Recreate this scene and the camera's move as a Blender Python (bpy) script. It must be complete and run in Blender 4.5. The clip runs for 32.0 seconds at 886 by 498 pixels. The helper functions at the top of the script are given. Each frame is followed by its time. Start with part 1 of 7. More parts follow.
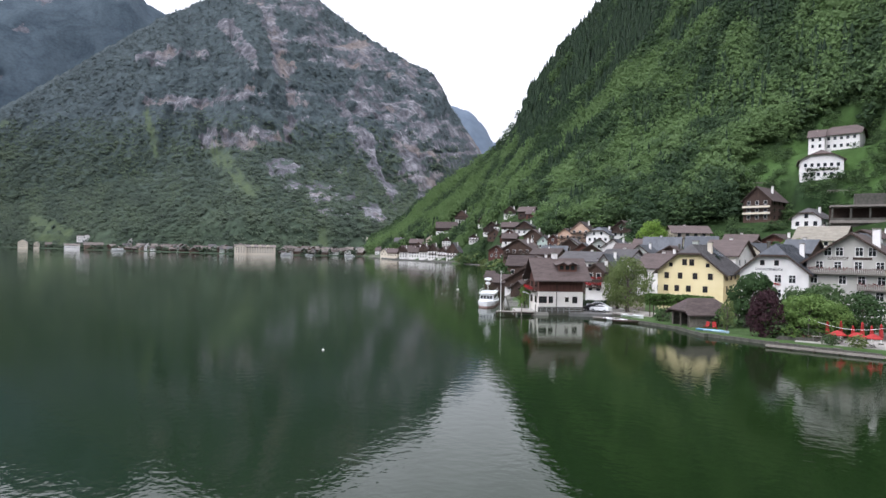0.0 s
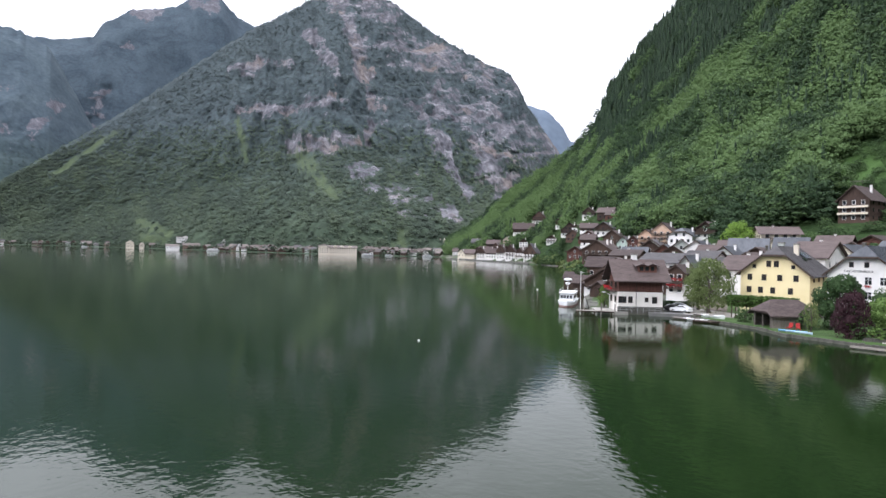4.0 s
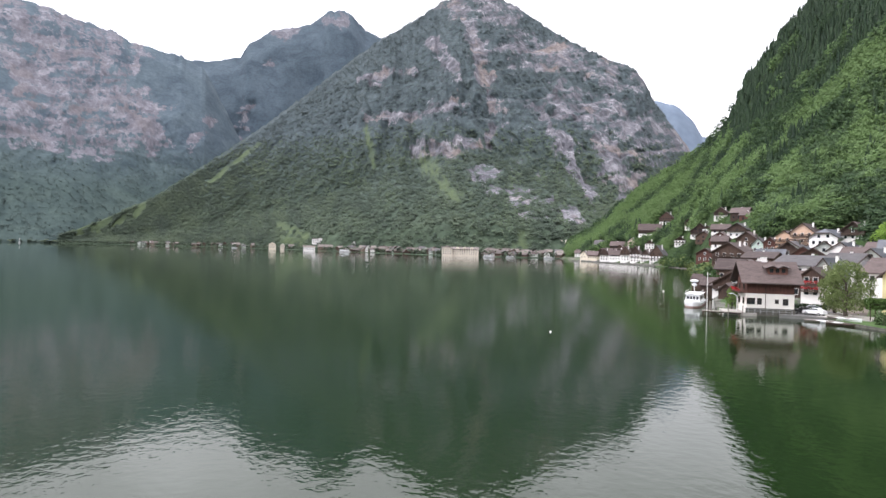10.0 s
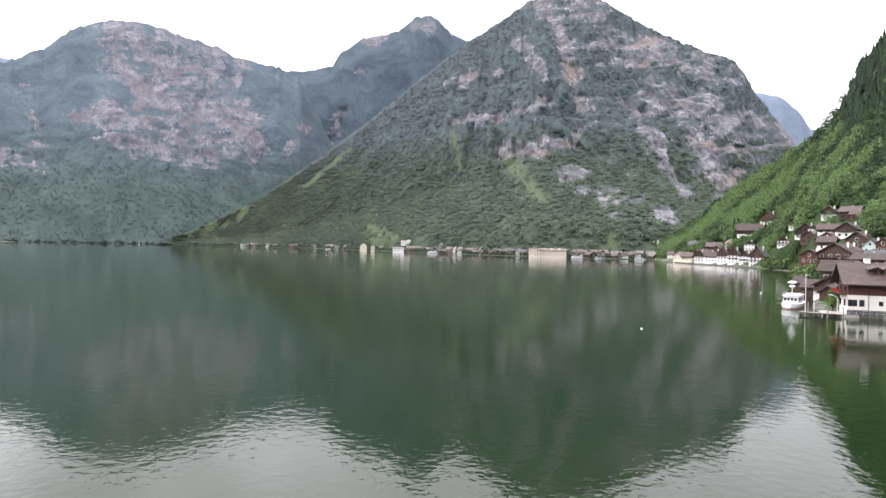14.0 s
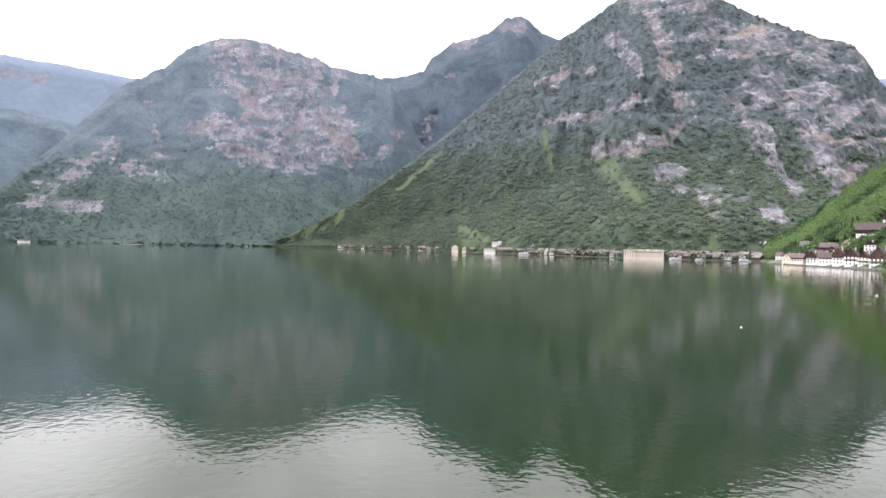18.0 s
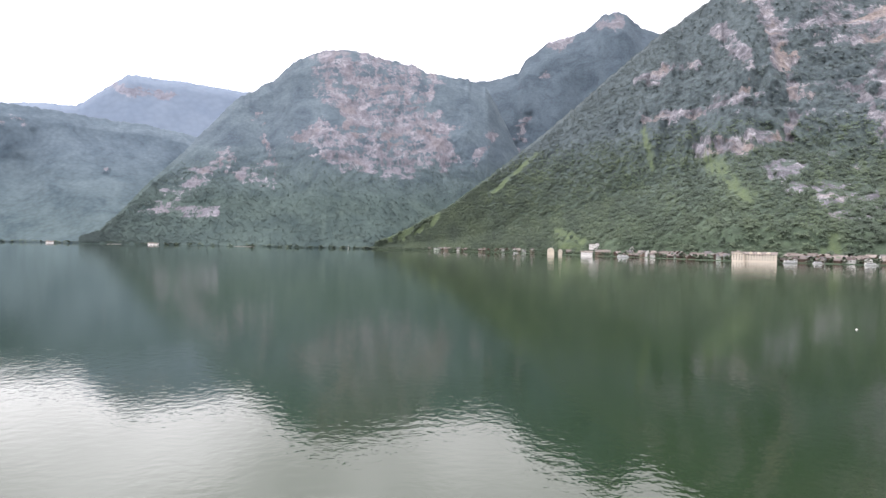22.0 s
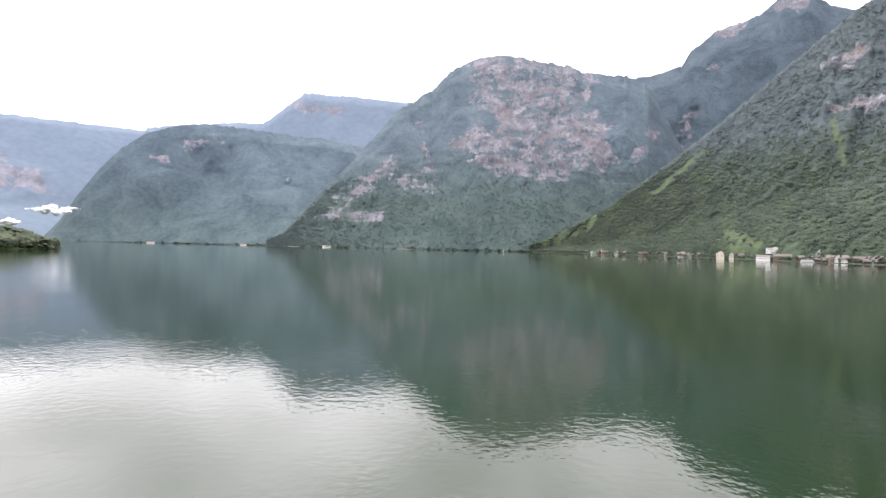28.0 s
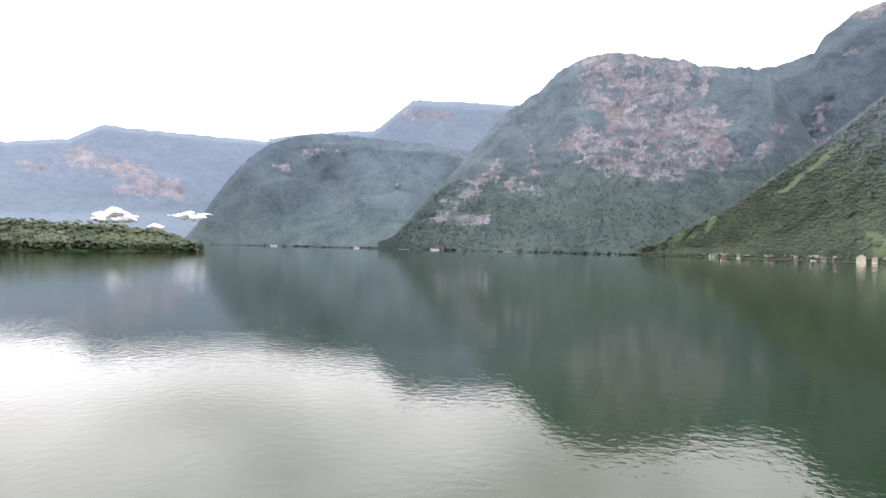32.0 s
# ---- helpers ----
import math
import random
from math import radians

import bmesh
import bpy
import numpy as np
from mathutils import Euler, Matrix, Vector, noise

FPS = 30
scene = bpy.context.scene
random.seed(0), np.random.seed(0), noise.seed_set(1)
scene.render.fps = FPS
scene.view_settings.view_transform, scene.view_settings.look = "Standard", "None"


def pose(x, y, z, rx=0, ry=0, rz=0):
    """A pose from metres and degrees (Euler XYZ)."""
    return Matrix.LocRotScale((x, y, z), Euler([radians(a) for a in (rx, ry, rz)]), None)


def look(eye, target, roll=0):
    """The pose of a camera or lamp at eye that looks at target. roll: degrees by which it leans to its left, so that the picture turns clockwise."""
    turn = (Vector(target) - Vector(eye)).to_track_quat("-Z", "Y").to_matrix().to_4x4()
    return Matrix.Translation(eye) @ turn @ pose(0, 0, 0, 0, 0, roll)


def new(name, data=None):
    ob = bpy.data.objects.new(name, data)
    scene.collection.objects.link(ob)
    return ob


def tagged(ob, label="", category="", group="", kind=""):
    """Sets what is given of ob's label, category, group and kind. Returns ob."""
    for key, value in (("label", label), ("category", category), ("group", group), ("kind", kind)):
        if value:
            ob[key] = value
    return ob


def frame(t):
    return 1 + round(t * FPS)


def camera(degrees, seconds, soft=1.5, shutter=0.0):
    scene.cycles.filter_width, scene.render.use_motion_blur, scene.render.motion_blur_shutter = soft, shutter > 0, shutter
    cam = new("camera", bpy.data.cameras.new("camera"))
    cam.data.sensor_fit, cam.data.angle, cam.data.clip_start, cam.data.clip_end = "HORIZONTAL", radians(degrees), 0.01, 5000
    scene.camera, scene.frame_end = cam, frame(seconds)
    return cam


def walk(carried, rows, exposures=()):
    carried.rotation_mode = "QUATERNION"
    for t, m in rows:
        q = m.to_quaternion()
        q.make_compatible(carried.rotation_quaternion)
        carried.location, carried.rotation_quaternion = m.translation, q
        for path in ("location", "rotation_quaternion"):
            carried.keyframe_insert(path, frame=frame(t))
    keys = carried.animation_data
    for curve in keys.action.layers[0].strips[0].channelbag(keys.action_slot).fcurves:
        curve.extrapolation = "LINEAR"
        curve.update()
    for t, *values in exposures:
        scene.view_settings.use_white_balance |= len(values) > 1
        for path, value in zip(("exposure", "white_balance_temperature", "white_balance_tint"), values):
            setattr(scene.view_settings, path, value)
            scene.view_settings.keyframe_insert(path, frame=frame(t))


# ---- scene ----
cam = camera(73.23, 32.0)
CAM_Z = 12.5
PATH = [
    (0, pose(0.00, -0.00, CAM_Z, 89.996, -1.063, 0.014)),
    (1, pose(-0.37, -1.68, CAM_Z, 89.981, -1.082, 1.900)),
    (2, pose(-0.68, -3.41, CAM_Z, 89.965, -1.126, 3.715)),
    (3, pose(-0.93, -5.18, CAM_Z, 89.944, -1.160, 5.494)),
    (3.5, pose(-1.04, -6.08, CAM_Z, 89.938, -1.179, 6.379)),
    (5.5, pose(-1.29, -9.79, CAM_Z, 89.937, -1.226, 10.103)),
    (6, pose(-1.31, -10.75, CAM_Z, 89.930, -1.240, 11.057)),
    (7, pose(-1.32, -12.69, CAM_Z, 89.902, -1.273, 12.964)),
    (8, pose(-1.26, -14.67, CAM_Z, 89.871, -1.301, 14.875)),
    (9, pose(-1.14, -16.70, CAM_Z, 89.857, -1.287, 16.802)),
    (10, pose(-0.96, -18.76, CAM_Z, 89.834, -1.291, 18.735)),
    (11, pose(-0.72, -20.88, CAM_Z, 89.804, -1.309, 20.705)),
    (12, pose(-0.41, -23.03, CAM_Z, 89.797, -1.258, 22.759)),
    (13, pose(-0.05, -25.23, CAM_Z, 89.786, -1.216, 24.843)),
    (14, pose(0.38, -27.47, CAM_Z, 89.775, -1.221, 26.940)),
    (14.5, pose(0.62, -28.60, CAM_Z, 89.778, -1.213, 28.003)),
    (16.5, pose(1.72, -33.25, CAM_Z, 89.725, -1.120, 32.226)),
    (17, pose(2.04, -34.44, CAM_Z, 89.736, -1.101, 33.371)),
    (18, pose(2.71, -36.85, CAM_Z, 89.740, -1.068, 35.557)),
    (19, pose(3.45, -39.30, CAM_Z, 89.744, -1.052, 37.695)),
    (20, pose(4.24, -41.80, CAM_Z, 89.764, -1.071, 39.947)),
    (21, pose(5.10, -44.34, CAM_Z, 89.776, -1.080, 42.229)),
    (22, pose(6.02, -46.92, CAM_Z, 89.788, -1.090, 44.534)),
    (23, pose(7.01, -49.54, CAM_Z, 89.781, -1.095, 46.888)),
    (24, pose(8.05, -52.21, CAM_Z, 89.765, -1.090, 49.274)),
    (25, pose(9.16, -54.92, CAM_Z, 89.748, -1.102, 51.695)),
    (25.5, pose(9.73, -56.29, CAM_Z, 89.740, -1.096, 52.914)),
    (27.5, pose(12.19, -61.88, CAM_Z, 89.753, -1.240, 57.864)),
    (28, pose(12.84, -63.30, CAM_Z, 89.769, -1.261, 59.094)),
    (29, pose(14.19, -66.18, CAM_Z, 89.808, -1.209, 61.600)),
    (30, pose(15.61, -69.10, CAM_Z, 89.834, -1.238, 64.135)),
    (31, pose(17.08, -72.07, CAM_Z, 89.834, -1.279, 66.661)),
    (32, pose(18.62, -75.08, CAM_Z, 89.813, -1.254, 69.122)),
]
walk(cam, PATH, [(0, -0.18, 5950, 10), (3, -0.06, 5950, 10), (6, 0.09, 6050, 10.5), (10, 0.28, 6250, 11.5), (14, 0.44, 6350, 12.5), (20, 0.56, 6450, 13), (26, 0.56, 6450, 13), (32, 0.44, 6500, 12)])

# ---- world, sun, exposure ----
SUN_AZ, SUN_EL = 118.0, 38.0      # degrees leftward from the first view, and above the horizon
sd = Vector((-math.sin(radians(SUN_AZ)) * math.cos(radians(SUN_EL)),
             math.cos(radians(SUN_AZ)) * math.cos(radians(SUN_EL)), math.sin(radians(SUN_EL))))
world = bpy.data.worlds.new("overcast_sky")
scene.world = world
world.use_nodes = True
wn, wl = world.node_tree.nodes, world.node_tree.links
wn.clear()
w_out, w_bg = wn.new("ShaderNodeOutputWorld"), wn.new("ShaderNodeBackground")
w_sky, w_co = wn.new("ShaderNodeTexSky"), wn.new("ShaderNodeTexCoord")
w_sky.sky_type, w_sky.sun_disc = "NISHITA", False
w_sky.sun_elevation, w_sky.sun_rotation = radians(SUN_EL), radians(-SUN_AZ)
w_sky.air_density, w_sky.dust_density = 1.0, 3.0
# cloud deck: two scales of billow, brighter towards the hidden sun
w_map = wn.new("ShaderNodeMapping")
w_map.inputs["Scale"].default_value = (1.0, 1.0, 2.6)
w_n1, w_r1 = wn.new("ShaderNodeTexNoise"), wn.new("ShaderNodeMapRange")
w_n1.inputs["Scale"].default_value, w_n1.inputs["Detail"].default_value = 2.3, 7
w_n1.inputs["Roughness"].default_value = 0.55
w_r1.inputs[1].default_value, w_r1.inputs[2].default_value = 0.34, 0.62
w_r1.inputs[3].default_value, w_r1.inputs[4].default_value = 0.68, 1.14
w_dot, w_pow = wn.new("ShaderNodeVectorMath"), wn.new("ShaderNodeMapRange")
w_dot.operation = "DOT_PRODUCT"
w_dot.inputs[1].default_value = sd
w_pow.interpolation_type = "SMOOTHSTEP"
w_pow.inputs[1].default_value, w_pow.inputs[2].default_value = -0.2, 1.0
w_pow.inputs[3].default_value, w_pow.inputs[4].default_value = 1.66, 2.65
w_mul, w_cloud, w_scl, w_mix = (wn.new("ShaderNodeMath"), wn.new("ShaderNodeVectorMath"),
                                wn.new("ShaderNodeVectorMath"), wn.new("ShaderNodeMixRGB"))
w_mul.operation = "MULTIPLY"
w_cloud.operation = "SCALE"
w_cloud.inputs[0].default_value = (0.998, 0.968, 1.0)
w_scl.operation = "SCALE"
w_scl.inputs[3].default_value = 0.12
w_mix.inputs[0].default_value = 0.93
wl.new(w_co.outputs["Generated"], w_map.inputs["Vector"])
wl.new(w_map.outputs[0], w_n1.inputs["Vector"])
wl.new(w_n1.outputs["Fac"], w_r1.inputs[0])
wl.new(w_co.outputs["Generated"], w_dot.inputs[0])
wl.new(w_dot.outputs["Value"], w_pow.inputs[0])
wl.new(w_r1.outputs[0], w_mul.inputs[0])
wl.new(w_pow.outputs[0], w_mul.inputs[1])
# an overcast sky is brightest overhead
w_sep, w_cub, w_zen, w_all = (wn.new("ShaderNodeSeparateXYZ"), wn.new("ShaderNodeMath"), wn.new("ShaderNodeMath"), wn.new("ShaderNodeMath"))
w_cub.operation, w_zen.operation, w_all.operation = "POWER", "MULTIPLY_ADD", "MULTIPLY"
w_cub.inputs[1].default_value, w_zen.inputs[1].default_value, w_zen.inputs[2].default_value = 1.5, 1.25, 0.79
wl.new(w_co.outputs["Generated"], w_sep.inputs[0])
wl.new(w_sep.outputs["Z"], w_cub.inputs[0])
wl.new(w_cub.outputs[0], w_zen.inputs[0])
wl.new(w_zen.outputs[0], w_all.inputs[0])
wl.new(w_mul.outputs[0], w_all.inputs[1])
wl.new(w_all.outputs[0], w_cloud.inputs[3])
wl.new(w_sky.outputs[0], w_scl.inputs[0])
wl.new(w_scl.outputs[0], w_mix.inputs[1])
wl.new(w_cloud.outputs[0], w_mix.inputs[2])
wl.new(w_mix.outputs[0], w_bg.inputs[0])
wl.new(w_bg.outputs[0], w_out.inputs[0])
w_bg.inputs[1].default_value = 1.0
sun = new("sun", bpy.data.lights.new("sun", "SUN"))
sun.data.energy, sun.data.angle, sun.data.color = 0.9, radians(20), (1.0, 0.96, 0.9)
sun.matrix_world = look((0, 0, 300), Vector((0, 0, 300)) - sd)

# ---- materials ----
MATS = {}


def ramp(nt, stops):
    n = nt.nodes.new("ShaderNodeValToRGB")
    while len(n.color_ramp.elements) < len(stops):
        n.color_ramp.elements.new(0.5)
    for e, (p, c) in zip(n.color_ramp.elements, stops):
        e.position, e.color = p, (*c, 1)
    return n


def material(name, c1, c2, scale=1.0, rough=0.8, bump=0.1, metal=0.0, island=0.0, spec=0.3, detail=5,
             stretch=(1, 1, 1), objrand=0.0):
    """Base colour between c1 and c2 by noise at two scales, with fine relief."""
    if name in MATS:
        return MATS[name]
    m = bpy.data.materials.new(name)
    m.use_nodes = True
    nt = m.node_tree
    bs = nt.nodes["Principled BSDF"]
    co, mp = nt.nodes.new("ShaderNodeTexCoord"), nt.nodes.new("ShaderNodeMapping")
    mp.inputs["Scale"].default_value = stretch
    nt.links.new(co.outputs["Object"], mp.inputs[0])
    big, small = nt.nodes.new("ShaderNodeTexNoise"), nt.nodes.new("ShaderNodeTexNoise")
    big.inputs["Scale"].default_value, big.inputs["Detail"].default_value = scale * 0.23, 3
    small.inputs["Scale"].default_value, small.inputs["Detail"].default_value = scale, detail
    mix = nt.nodes.new("ShaderNodeMath")
    mix.operation = "MULTIPLY_ADD"
    mix.inputs[1].default_value = 0.5
    half = nt.nodes.new("ShaderNodeMath")
    half.operation = "MULTIPLY"
    half.inputs[1].default_value = 0.5
    for n in (big, small):
        nt.links.new(mp.outputs[0], n.inputs["Vector"])
    nt.links.new(big.outputs["Fac"], half.inputs[0])
    nt.links.new(small.outputs["Fac"], mix.inputs[0])
    nt.links.new(half.outputs[0], mix.inputs[2])
    fac = mix.outputs[0]
    if island or objrand:
        rnd = nt.nodes.new("ShaderNodeNewGeometry") if island else nt.nodes.new("ShaderNodeObjectInfo")
        sc = nt.nodes.new("ShaderNodeMath")
        sc.operation = "MULTIPLY_ADD"
        sc.inputs[1].default_value = island or objrand
        off = nt.nodes.new("ShaderNodeMath")
        off.operation = "SUBTRACT"
        off.inputs[1].default_value = (island or objrand) * 0.5
        nt.links.new(rnd.outputs["Random Per Island" if island else "Random"], sc.inputs[0])
        nt.links.new(fac, sc.inputs[2])
        nt.links.new(sc.outputs[0], off.inputs[0])
        fac = off.outputs[0]
    mid = [(a + b) / 2 for a, b in zip(c1, c2)]
    r = ramp(nt, [(0.3, c1), (0.5, mid), (0.7, c2)])
    nt.links.new(fac, r.inputs[0])
    nt.links.new(r.outputs[0], bs.inputs["Base Color"])
    bs.inputs["Roughness"].default_value, bs.inputs["Metallic"].default_value = rough, metal
    bs.inputs["Specular IOR Level"].default_value = spec
    if bump:
        b = nt.nodes.new("ShaderNodeBump")
        b.inputs["Strength"].default_value, b.inputs["Distance"].default_value = min(1.0, bump * 4), bump
        nt.links.new(small.outputs["Fac"], b.inputs["Height"])
        nt.links.new(b.outputs[0], bs.inputs["Normal"])
    MATS[name] = m
    return m


def mountain_material(name, low, high, rock1, rock2, grass=(0.10, 0.16, 0.04), belt=(60.0, 420.0), size=1.0, relief=0.5, scar=(0.16, 0.125, 0.105), crown=0.7, crag=0.85, fray=1.7, rusty=0.55):
    """Slope of mixed forest, meadow and weathered rock, by the surface's own 'rock' and 'meadow' values.
    low, high: dark and light colours of the leafy belt and of the conifer belt above it, haze included on far slopes."""
    m = bpy.data.materials.new(name)
    m.use_nodes = True
    nt = m.node_tree
    bs = nt.nodes["Principled BSDF"]
    bs.inputs["Roughness"].default_value, bs.inputs["Specular IOR Level"].default_value = 0.95, 0.1
    co = nt.nodes.new("ShaderNodeTexCoord")

    def nz(scale, detail=6, stretch=(1, 1, 1), rough=0.6, warp=0.0):
        mp, n = nt.nodes.new("ShaderNodeMapping"), nt.nodes.new("ShaderNodeTexNoise")
        mp.inputs["Scale"].default_value = stretch
        nt.links.new(co.outputs["Object"], mp.inputs[0])
        nt.links.new(mp.outputs[0], n.inputs["Vector"])
        n.inputs["Scale"].default_value, n.inputs["Detail"].default_value = scale / size, detail
        n.inputs["Roughness"].default_value, n.inputs["Distortion"].default_value = rough, warp
        return n.outputs["Fac"]

    def mixc(fac, a, b, mode="MIX", amount=1.0):
        x = nt.nodes.new("ShaderNodeMixRGB")
        x.blend_type, x.inputs[0].default_value = mode, amount
        if fac is not None:
            nt.links.new(fac, x.inputs[0])
        nt.links.new(a, x.inputs[1])
        nt.links.new(b, x.inputs[2])
        return x.outputs[0]

    def rmp(fac, stops):
        r = ramp(nt, stops)
        nt.links.new(fac, r.inputs[0])
        return r.outputs[0]

    def grey(*stops):
        return [(p, (v, v, v)) for p, v in stops]

    # forest: leafy belt below, conifers above, in stands of different age, each treetop edged with painted shade
    stands = nz(0.009, 7, (1, 1, 1), 0.68, 0.8)
    leafy, needle = rmp(stands, [(0.34, low[0]), (0.64, low[1])]), rmp(stands, [(0.34, high[0]), (0.64, high[1])])
    sep, up = nt.nodes.new("ShaderNodeSeparateXYZ"), nt.nodes.new("ShaderNodeMapRange")
    nt.links.new(co.outputs["Object"], sep.inputs[0])
    nt.links.new(sep.outputs["Z"], up.inputs[0])
    up.inputs[1].default_value, up.inputs[2].default_value = belt
    forest = mixc(up.outputs[0], leafy, needle)
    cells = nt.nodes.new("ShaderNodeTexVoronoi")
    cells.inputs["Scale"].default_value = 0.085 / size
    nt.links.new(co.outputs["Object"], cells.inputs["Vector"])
    # treetop centres lightened, edges darkened: canopy shade put into the colour
    crown_shade = rmp(cells.outputs["Distance"], grey((0.15, 1.16), (0.5, 0.94), (0.85, 0.6)))
    forest = mixc(None, forest, crown_shade, "MULTIPLY", crown)
    # rock: broad weathering, vertical water streaks, cracks and rusty scars
    wall = rmp(nz(0.016, 8, (1, 1, 0.7), 0.72, 0.8), [(0.34, [c * 0.6 for c in rock1]), (0.50, rock1), (0.68, rock2)])
    streak = rmp(nz(0.085, 5, (1, 1, 0.16), 0.6, 0.3), grey((0.34, 0.62), (0.5, 0.95), (0.66, 1.35)))
    crack = rmp(nz(0.10, 7, (1, 1, 0.55), 0.75, 1.2), grey((0.38, 0.5), (0.46, 0.98), (0.66, 1.14)))
    rust = nt.nodes.new("ShaderNodeRGB")
    rust.outputs[0].default_value = (*scar, 1)
    rock = mixc(rmp(nz(0.0075, 4, (1, 1, 0.5), 0.6, 1.0), grey((0.53, 0.0), (0.64, rusty))), wall, rust.outputs[0])
    rock = mixc(None, mixc(None, rock, streak, "MULTIPLY", crag), crack, "MULTIPLY", crag)
    at_r, at_m = nt.nodes.new("ShaderNodeAttribute"), nt.nodes.new("ShaderNodeAttribute")
    at_r.attribute_name, at_m.attribute_name = "rock", "meadow"
    # broken edge between rock and wood
    edge, off = nt.nodes.new("ShaderNodeMath"), nt.nodes.new("ShaderNodeMath")
    edge.operation, off.operation = "ADD", "MULTIPLY_ADD"
    off.inputs[1].default_value, off.inputs[2].default_value = fray, -fray / 2
    nt.links.new(nz(0.075, 8, (1, 1, 0.4), 0.75, 0.5), off.inputs[0])
    nt.links.new(off.outputs[0], edge.inputs[0])
    nt.links.new(at_r.outputs["Fac"], edge.inputs[1])
    rockfac = rmp(edge.outputs[0], grey((0.45, 0.0), (0.56, 1.0)))
    meadow = rmp(nz(0.05, 6), [(0.35, [c * 0.75 for c in grass]), (0.65, grass)])
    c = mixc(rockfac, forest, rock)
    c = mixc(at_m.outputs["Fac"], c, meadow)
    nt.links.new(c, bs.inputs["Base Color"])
    b1, b2 = nt.nodes.new("ShaderNodeBump"), nt.nodes.new("ShaderNodeBump")
    b1.inputs["Strength"].default_value, b1.inputs["Distance"].default_value = relief, 6.0 * size
    nt.links.new(nz(0.05, 8, (1, 1, 0.5), 0.65), b1.inputs["Height"])
    b2.invert = True
    b2.inputs["Strength"].default_value, b2.inputs["Distance"].default_value = relief * 0.6, 4.0 * size
    nt.links.new(cells.outputs["Distance"], b2.inputs["Height"])
    nt.links.new(b1.outputs[0], b2.inputs["Normal"])
    nt.links.new(b2.outputs[0], bs.inputs["Normal"])
    return m


def water_material():
    m = bpy.data.materials.new("lake_water")
    m.use_nodes = True
    nt = m.node_tree
    bs = nt.nodes["Principled BSDF"]
    co = nt.nodes.new("ShaderNodeTexCoord")
    body = nt.nodes.new("ShaderNodeTexNoise")
    body.inputs["Scale"].default_value = 0.006
    nt.links.new(co.outputs["Object"], body.inputs["Vector"])
    r = ramp(nt, [(0.35, (0.0055, 0.0137, 0.0036)), (0.65, (0.0084, 0.0184, 0.0046))])
    nt.links.new(body.outputs["Fac"], r.inputs[0])
    nt.links.new(r.outputs[0], bs.inputs["Base Color"])
    bs.inputs["Roughness"].default_value, bs.inputs["IOR"].default_value = 0.02, 1.333
    prev = None
    for scale, stretch, dist, detail in ((1.15, (1, 1, 1), 0.016, 2), (0.05, (1, 1, 1), 0.05, 2), (3.2, (1, 1, 1), 0.0045, 2)):
        mp, n, b = nt.nodes.new("ShaderNodeMapping"), nt.nodes.new("ShaderNodeTexNoise"), nt.nodes.new("ShaderNodeBump")
        mp.inputs["Scale"].default_value = stretch
        mp.inputs["Rotation"].default_value = (0, 0, 0.5)
        n.inputs["Scale"].default_value, n.inputs["Detail"].default_value = scale, detail
        b.inputs["Strength"].default_value, b.inputs["Distance"].default_value = 1.0, dist
        nt.links.new(co.outputs["Object"], mp.inputs[0])
        nt.links.new(mp.outputs[0], n.inputs["Vector"])
        nt.links.new(n.outputs["Fac"], b.inputs["Height"])
        if prev:
            nt.links.new(prev.outputs[0], b.inputs["Normal"])
        prev = b
    nt.links.new(prev.outputs[0], bs.inputs["Normal"])
    return m


# ---- noise and terrain helpers ----
def lattice(ix, iy, seed):
    h = (ix.astype(np.int64) * 374761393 + iy.astype(np.int64) * 668265263 + seed * 974711) & 0xFFFFFFFF
    h = ((h ^ (h >> 13)) * 1274126177) & 0xFFFFFFFF
    return ((h ^ (h >> 16)) & 0xFFFF) / 65535.0


def vnoise(x, y, seed=0):
    ix, iy = np.floor(x), np.floor(y)
    fx, fy = x - ix, y - iy
    fx, fy = fx * fx * (3 - 2 * fx), fy * fy * (3 - 2 * fy)
    a, b = lattice(ix, iy, seed), lattice(ix + 1, iy, seed)
    c, d = lattice(ix, iy + 1, seed), lattice(ix + 1, iy + 1, seed)
    return (a * (1 - fx) + b * fx) * (1 - fy) + (c * (1 - fx) + d * fx) * fy


def fbm(x, y, seed=0, octaves=5, gain=0.5):
    s, a, n = 0.0, 1.0, 0.0
    for o in range(octaves):
        s = s + a * vnoise(x * 2 ** o, y * 2 ** o, seed + o)
        n += a
        a *= gain
    return s / n


def ridged(x, y, seed=0, octaves=4):
    s, a, n = 0.0, 1.0, 0.0
    for o in range(octaves):
        s = s + a * (1 - np.abs(2 * vnoise(x * 2 ** o, y * 2 ** o, seed + o) - 1))
        n += a
        a *= 0.5
    return s / n


def curve(az, table, col):
    """A line of the plan as a smooth function of the bearing."""
    t = np.array(table)
    o = np.argsort(t[:, 0])
    return np.interp(az, t[o, 0], t[o, col])


def raw_mesh(name, v, f, mat, smooth=False):
    """A mesh of v vertices and f triangles or quads from arrays."""
    me = bpy.data.meshes.new(name)
    v, f = np.asarray(v, np.float32), np.asarray(f, np.int32)
    k = f.shape[1]
    me.vertices.add(len(v))
    me.vertices.foreach_set("co", v.ravel())
    me.loops.add(f.size)
    me.loops.foreach_set("vertex_index", f.ravel())
    me.polygons.add(len(f))
    me.polygons.foreach_set("loop_start", np.arange(0, f.size, k, dtype=np.int32))
    me.update(calc_edges=True)
    if smooth:
        me.polygons.foreach_set("use_smooth", np.ones(len(f), bool))
    me.materials.append(mat)
    return me

